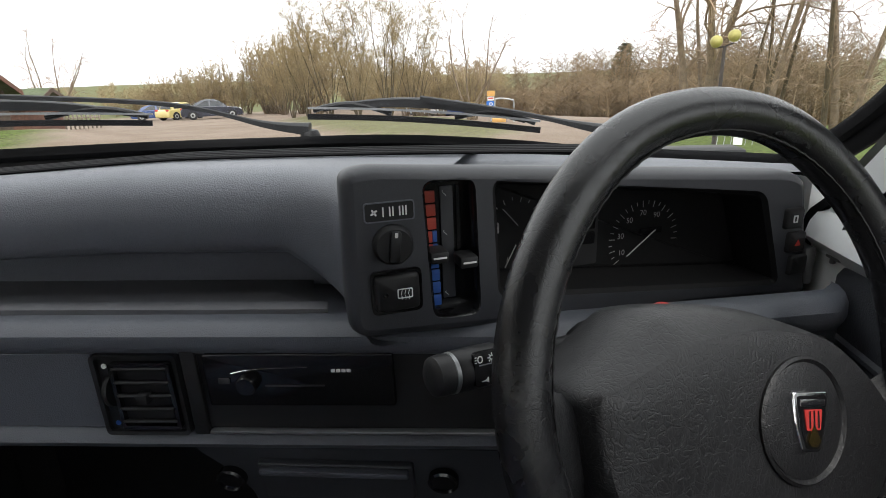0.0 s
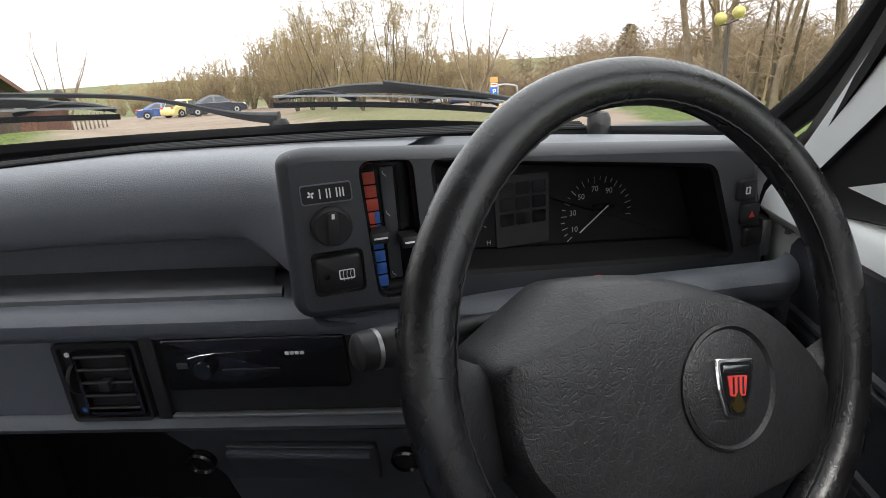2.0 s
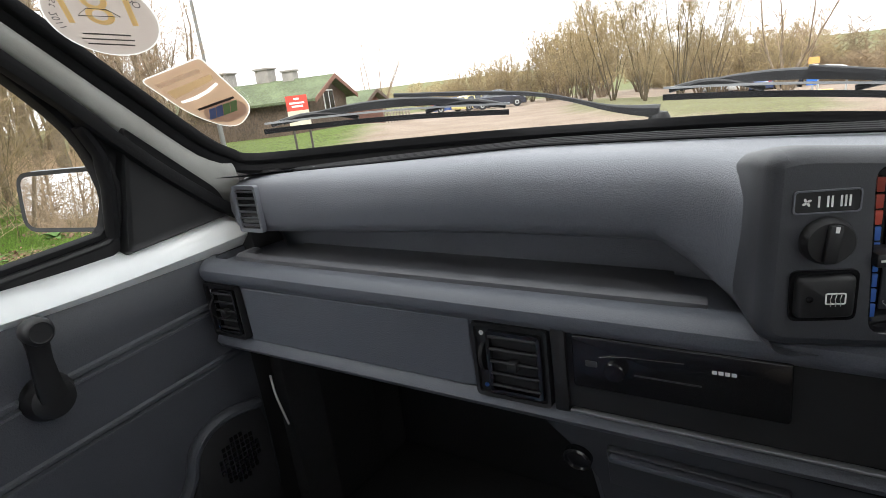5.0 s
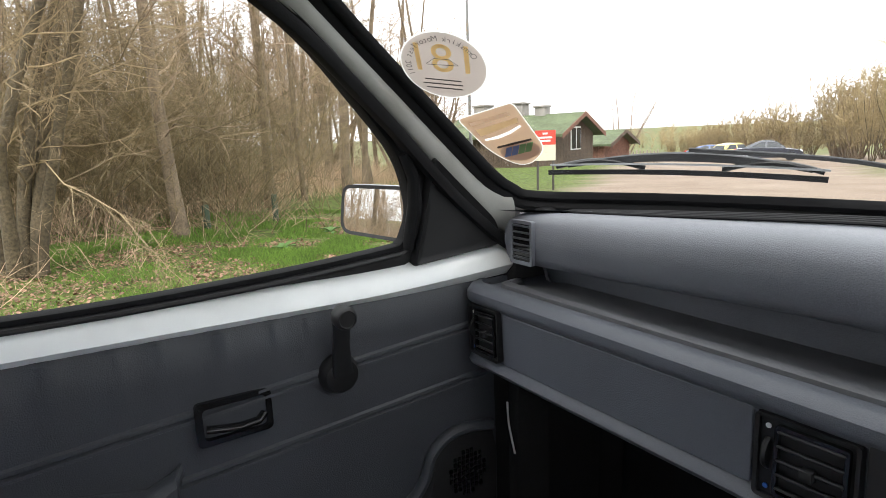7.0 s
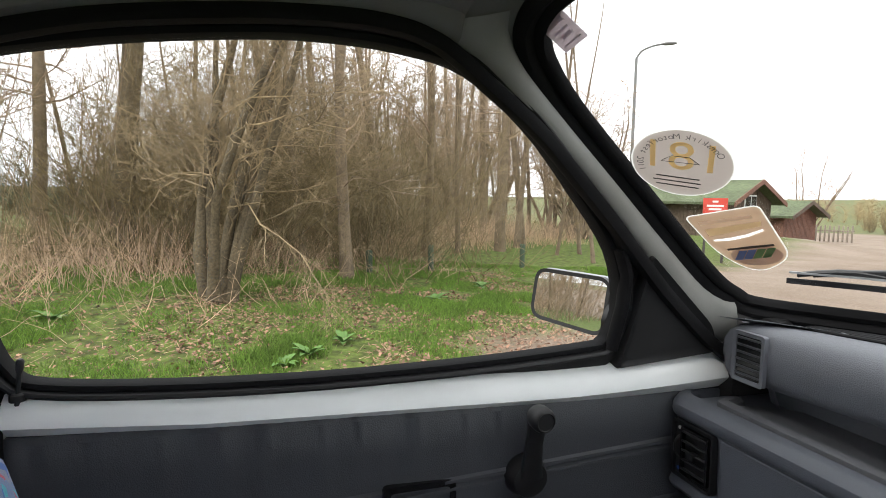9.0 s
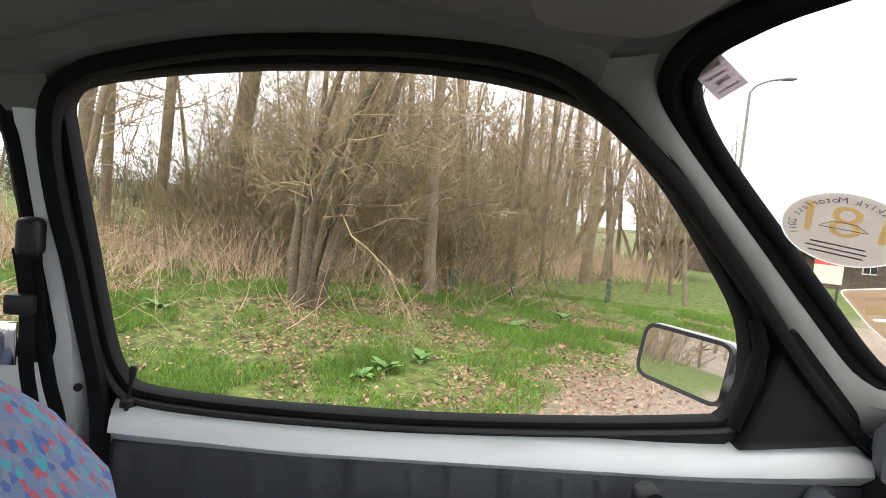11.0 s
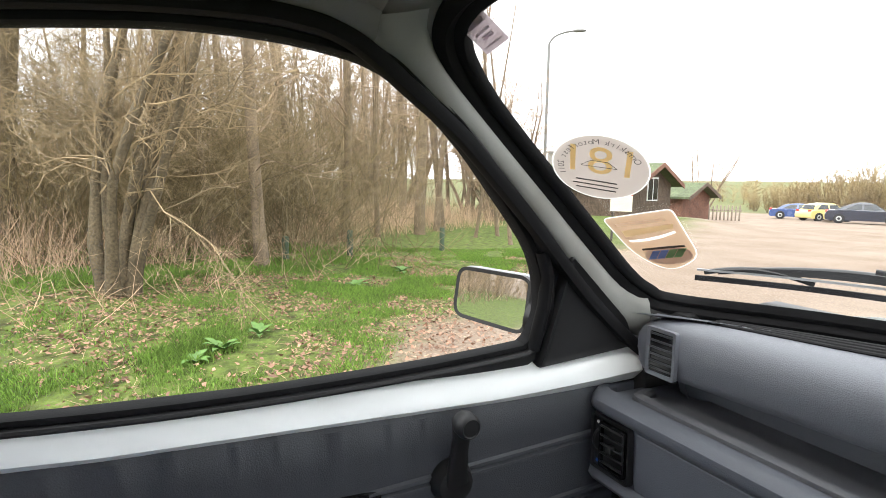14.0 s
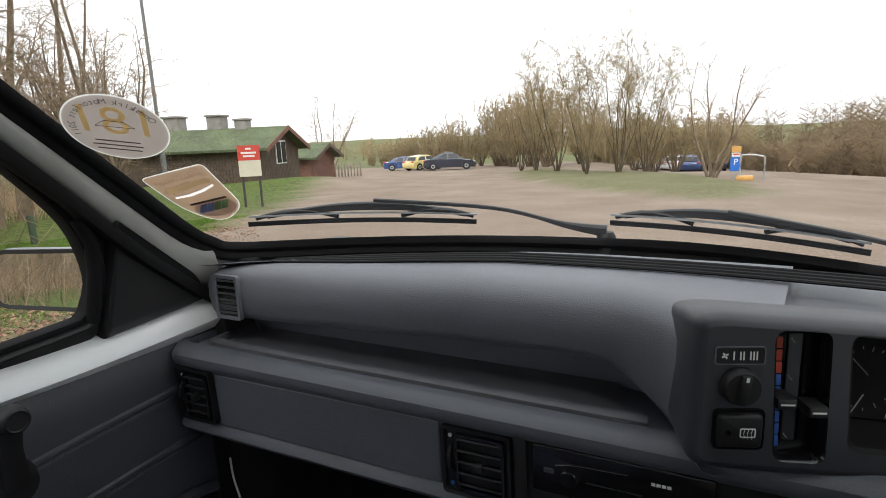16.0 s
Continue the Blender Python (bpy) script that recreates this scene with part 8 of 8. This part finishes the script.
S1 = glass_frame(-0.572, 1.2225, 0.976, -0.20)
disc = flat_sticker("round_sticker", "round white club sticker with faded yellow numerals seen from behind", S1, [(a, b) for a, b in oval(0.061, 0.058, 44)], M_ST_WHITE, M_ST_PALE)
text_mesh("181", 0.070, S1 @ Matrix.Translation((0.0, 0.012, 0.001)), M_ST_YEL, disc, "numeral", True)
ring_text = "Ormskirk Motorfest 2011"
for k, ch in enumerate(ring_text):
    a = radians(28 + 172 * k / (len(ring_text) - 1))
    text_mesh(ch, 0.0125, S1 @ Matrix.Translation((0.0505 * math.cos(a), 0.048 * math.sin(a), 0.001)) @ Matrix.Rotation(a - math.pi / 2, 4, "Z"), M_ST_DARK, disc, "lettering", True) if ch != " " else None
for k, (w0, w1) in enumerate(((-0.030, 0.024), (-0.034, 0.026), (-0.030, 0.024))):
    part("lettering", block(w0, -0.026 - 0.008 * k, 0.0006, w1, -0.0242 - 0.008 * k, 0.0010, 0, S1), M_ST_DARK, disc, "illegible line")
part("car_outline", tube([S1 @ Vector(p) for p in ((-0.024, 0.004, 0.0014), (-0.012, 0.014, 0.0014), (0.010, 0.014, 0.0014), (0.022, 0.004, 0.0014), (-0.024, 0.003, 0.0014))], 0.00035, 5), M_ST_DARK, disc)

S2 = glass_frame(-0.590, 1.118, 0.98, 0.20)
shape2 = rounded([(-0.052, 0.068), (0.045, 0.069), (0.046, -0.040), (-0.006, -0.073), (-0.042, -0.020)], [0.008, 0.008, 0.022, 0.03, 0.04], 6)
STROKE = [(-0.036, 0.010), (-0.012, 0.008), (0.012, 0.012), (0.034, 0.020), (0.034, 0.024), (0.010, 0.017), (-0.012, 0.014), (-0.036, 0.014)]
tax = flat_sticker("shield_sticker", "tan shield-shaped sticker with a dark oval and blue and green stripes", S2, shape2, M_ST_TAN, M_ST_PALE, (STROKE,))
part("dark_oval", ring_grid([(a + 0.006, b - 0.030) for a, b in oval(0.034, 0.023, 30)], (), S2 @ Matrix.Translation((0, 0, 0.0010))), M_ST_GREY, tax, "dark grey oval", smooth=False)
part("white_stroke", ring_grid(STROKE, (), S2 @ Matrix.Translation((0, 0, 0.0006))), M_ST_PALE, tax, "white brush stroke", smooth=False)
for k in range(4):
    part("stripe", ring_grid([(-0.026 + 0.0125 * k, -0.036), (-0.0145 + 0.0125 * k, -0.036), (-0.0005 + 0.0125 * k, -0.016), (-0.012 + 0.0125 * k, -0.016)], (), S2 @ Matrix.Translation((0, 0, 0.0014))), M_ST_BLUE if k < 2 else M_ST_GREEN, tax, "slanted stripe", smooth=False)
part("lettering", block(-0.026, -0.0125, 0.001, 0.036, -0.0085, 0.0015, 0, S2), M_ST_DARK, tax, "dark lettering bar")
part("lettering", ring_grid(box2(-0.040, 0.048, 0.030, 0.055), (), S2 @ Matrix.Translation((0, 0, 0.001))), paper("faded_print", (0.93, 0.90, 0.87), 0.9), tax, "faded lettering bar")
part("tint_band", ring_grid([(-0.038, 0.022), (0.034, 0.030), (0.038, 0.040), (-0.038, 0.038)], (), S2 @ Matrix.Translation((0, 0, 0.0010))), paper("faded_green_tint", (0.95, 0.93, 0.74), 0.92), tax, "faded yellow-green band", smooth=False)
S3 = glass_frame(-0.558, 1.366, 0.95, 0.31)
tag = flat_sticker("square_sticker", "small square grey sticker with printed mark in the screen corner", S3, box2(-0.019, -0.023, 0.019, 0.023), M_ST_LILAC)
for x0, x1, y, hg in ((-0.013, 0.012, 0.013, 0.006), (-0.012, 0.010, 0.002, 0.003), (-0.007, 0.009, -0.006, 0.005), (-0.013, 0.013, -0.016, 0.002)):
    part("lettering", block(x0, y - hg / 2, 0.0006, x1, y + hg / 2, 0.001, 0, S3), M_ST_FAINT, tag)

# lock pin
pin = thing("lock_pin", "black door lock pin in the waist rail", "lock pin", at=on_door(-0.612, 0.915, 0.012))
part("stem", lathe([(0.0028, -0.01), (0.0028, 0.03), (0.0045, 0.036), (0.0048, 0.046), (0.003, 0.049)], Matrix.Rotation(radians(-6), 4, "X"), 12), M_BLACK, pin)
part("collar", lathe([(0.009, -0.004), (0.0085, 0.004), (0.005, 0.006)], Matrix(), 16), M_BLACK, pin)

# seat belt on the centre post
belt = thing("seat_belt", "black seat belt hanging from its pillar anchor", "seat belt", at=(-0.735, -0.71, 1.12))
inv = Matrix.Translation(-Vector(belt.location))
strap = [(0.020, -0.012), (0.020, -0.0105), (-0.020, -0.0105), (-0.020, -0.012)]
for dx, pts in ((0.0, [(-0.690, -0.705, 1.11), (-0.712, -0.708, 1.05), (-0.728, -0.714, 0.97), (-0.735, -0.710, 0.92), (-0.735, -0.69, 0.80)]), (0.02, [(-0.695, -0.694, 1.11), (-0.722, -0.700, 1.03), (-0.740, -0.694, 0.944), (-0.742, -0.680, 0.88), (-0.74, -0.66, 0.7)])):
    part("webbing", sweep([inv @ Vector(p) for p in smooth_line(pts, 5)], [(0.008, -0.0012), (0.008, 0.0012), (-0.008, 0.0012), (-0.008, -0.0012)], (1, 0, 0)), M_RUBBER, belt, "black webbing")
part("anchor", block(-0.012, -0.012, -0.022, 0.014, 0.012, 0.022, 0.008, inv @ Matrix.Translation((-0.695, -0.697, 1.124)), 3), M_BLACK, belt, "black plastic anchor cover")
tongue = part("tongue", block(-0.008, -0.015, -0.012, 0.008, 0.015, 0.012, 0.004, inv @ Matrix.Translation((-0.708, -0.712, 1.045))), M_BLACK, belt, "black tongue holder")
part("plate", block(-0.002, -0.010, -0.06, 0.002, 0.010, -0.01, 0.001, inv @ Matrix.Translation((-0.704, -0.722, 1.035))), M_CHROME, tongue, "bright metal tongue")
for y, z in ((-0.685, 0.942), (-0.670, 0.933)):
    part("screw", lathe([(0.005, 0.0), (0.005, 0.003), (0.001, 0.004)], inv @ Matrix.Translation(on_door(y, z, 0.017)) @ Matrix.Rotation(radians(90), 4, "Y"), 12), M_BLACK, belt, "black plastic plug")


def seat_material():
    """Blue-grey woven cloth with slanted red, teal and navy flecks."""
    m = bpy.data.materials.new("patterned_blue_cloth")
    m.use_nodes = True
    n, l = m.node_tree.nodes, m.node_tree.links
    b = n["Principled BSDF"]
    tc = n.new("ShaderNodeTexCoord")
    mp = n.new("ShaderNodeMapping")
    mp.inputs["Rotation"].default_value = (0.3, 0.5, 0.6)
    mp.inputs["Scale"].default_value = (1.0, 1.0, 0.45)
    l.new(tc.outputs["Object"], mp.inputs["Vector"])
    vo = n.new("ShaderNodeTexVoronoi")
    vo.inputs["Scale"].default_value = 130
    l.new(mp.outputs[0], vo.inputs["Vector"])
    sep = n.new("ShaderNodeSeparateColor")
    l.new(vo.outputs["Color"], sep.inputs[0])
    r = n.new("ShaderNodeValToRGB")
    r.color_ramp.interpolation = "CONSTANT"
    e = r.color_ramp.elements
    e[0].position, e[0].color = 0.0, (0.11, 0.15, 0.25, 1)
    e[1].position, e[1].color = 0.42, (0.16, 0.17, 0.23, 1)
    for pos, c in ((0.62, (0.05, 0.10, 0.26)), (0.74, (0.32, 0.07, 0.10)), (0.85, (0.05, 0.25, 0.30)), (0.93, (0.14, 0.18, 0.30))):
        q = e.new(pos)
        q.color = (*c, 1)
    l.new(sep.outputs[0], r.inputs["Fac"])
    wv = n.new("ShaderNodeTexNoise")
    wv.inputs["Scale"].default_value = 900
    l.new(tc.outputs["Object"], wv.inputs["Vector"])
    vm = n.new("ShaderNodeMix")
    vm.data_type, vm.blend_type = "RGBA", "OVERLAY"
    vm.inputs["Factor"].default_value = 0.5
    l.new(r.outputs[0], vm.inputs["A"]), l.new(wv.outputs["Color"], vm.inputs["B"])
    l.new(vm.outputs["Result"], b.inputs["Base Color"])
    b.inputs["Roughness"].default_value = 0.95
    bu = n.new("ShaderNodeBump")
    bu.inputs["Strength"].default_value, bu.inputs["Distance"].default_value = 0.5, 0.001
    l.new(wv.outputs[0], bu.inputs["Height"]), l.new(bu.outputs[0], b.inputs["Normal"])
    return m


M_SEAT = seat_material()


def car_seat(x, label):
    s = thing("front_seat", label, "car seat", "front seats", at=(x, -0.41, 0.245))
    secs = []
    for z, w, y, d in ((0.18, 0.23, -0.14, 0.08), (0.30, 0.245, -0.155, 0.085), (0.45, 0.25, -0.18, 0.085), (0.64, 0.245, -0.22, 0.075), (0.71, 0.22, -0.26, 0.065), (0.765, 0.17, -0.29, 0.05), (0.785, 0.11, -0.30, 0.02)):
        secs.append([(u * w, y + v * d, z) for u, v in oval(1, 1, 28, 3.2)])
    part("backrest", loft(secs, True, True), M_SEAT, s, "blue patterned cloth backrest")
    secs = []
    for y, w, h in ((-0.22, 0.22, 0.06), (-0.15, 0.24, 0.075), (0.05, 0.25, 0.08), (0.25, 0.25, 0.08), (0.36, 0.24, 0.06), (0.40, 0.21, 0.03)):
        secs.append([(u * w, y, 0.13 + v * h + 0.02 * (y + 0.2)) for u, v in oval(1, 1, 28, 3.5)])
    part("cushion", loft(secs, True, True), M_SEAT, s, "blue patterned cloth cushion")
    part("base_frame", block(-0.2, -0.2, -0.02, 0.2, 0.3, 0.06, 0.01), M_BLACK, s)
    return s


car_seat(-0.42, "front passenger seat in blue-grey patterned cloth")
rear = thing("rear_bench", "rear bench seat in blue-grey patterned cloth", "car seat", at=(XC, -1.30, 0.24))
part("cushion", block(-0.60, -0.20, 0.0, 0.60, 0.28, 0.28, 0.06, seg=3), M_SEAT, rear)
part("backrest", block(-0.60, -0.36, 0.15, 0.60, -0.20, 0.66, 0.06, seg=3), M_SEAT, rear)

# passenger sun visor folded up against the headlining
visor = thing("sun_visor", "grey padded sun visor folded against the headlining", "sun visor", at=(-0.372, -0.145, 1.408))
VM = Matrix.Rotation(radians(-5), 4, "Z") @ Matrix.Rotation(radians(-6), 4, "Y")
shape_v = rounded([(-0.185, 0.062), (-0.185, -0.075), (0.16, -0.075), (0.17, 0.075), (-0.12, 0.085)], [0.05, 0.06, 0.03, 0.02, 0.04], 7)
bm = bmesh.new()
ring_faces(bm, [[VM @ Vector((x * k, y * k, z)) for x, y in shape_v] for k, z in ((0.9, 0.012), (0.99, 0.008), (1.0, 0.0), (0.98, -0.007), (0.92, -0.011), (0.5, -0.013))])
part("pad", bm, M_ROOF, visor)
part("pivot", tube([VM @ Vector((-0.15, 0.070, 0.012)), VM @ Vector((-0.10, 0.080, 0.004)), VM @ Vector((0.05, 0.078, 0.0))], 0.0055, 8), M_BLACK, visor, "black pivot rod")

# pale curved strip in the passenger footwell, drawn as a thin tube
cable = thing("footwell_strip", "short pale grey curved strip in the footwell", "cable", at=(-0.66, 0.37, 0.56))
part("curved_tube", tube(smooth_line([(0.0, 0.0, 0.06), (0.0, 0.002, 0.02), (0.002, 0.008, -0.02), (0.006, 0.012, -0.050)], 5), 0.002, 8), M_WHITE, cable)
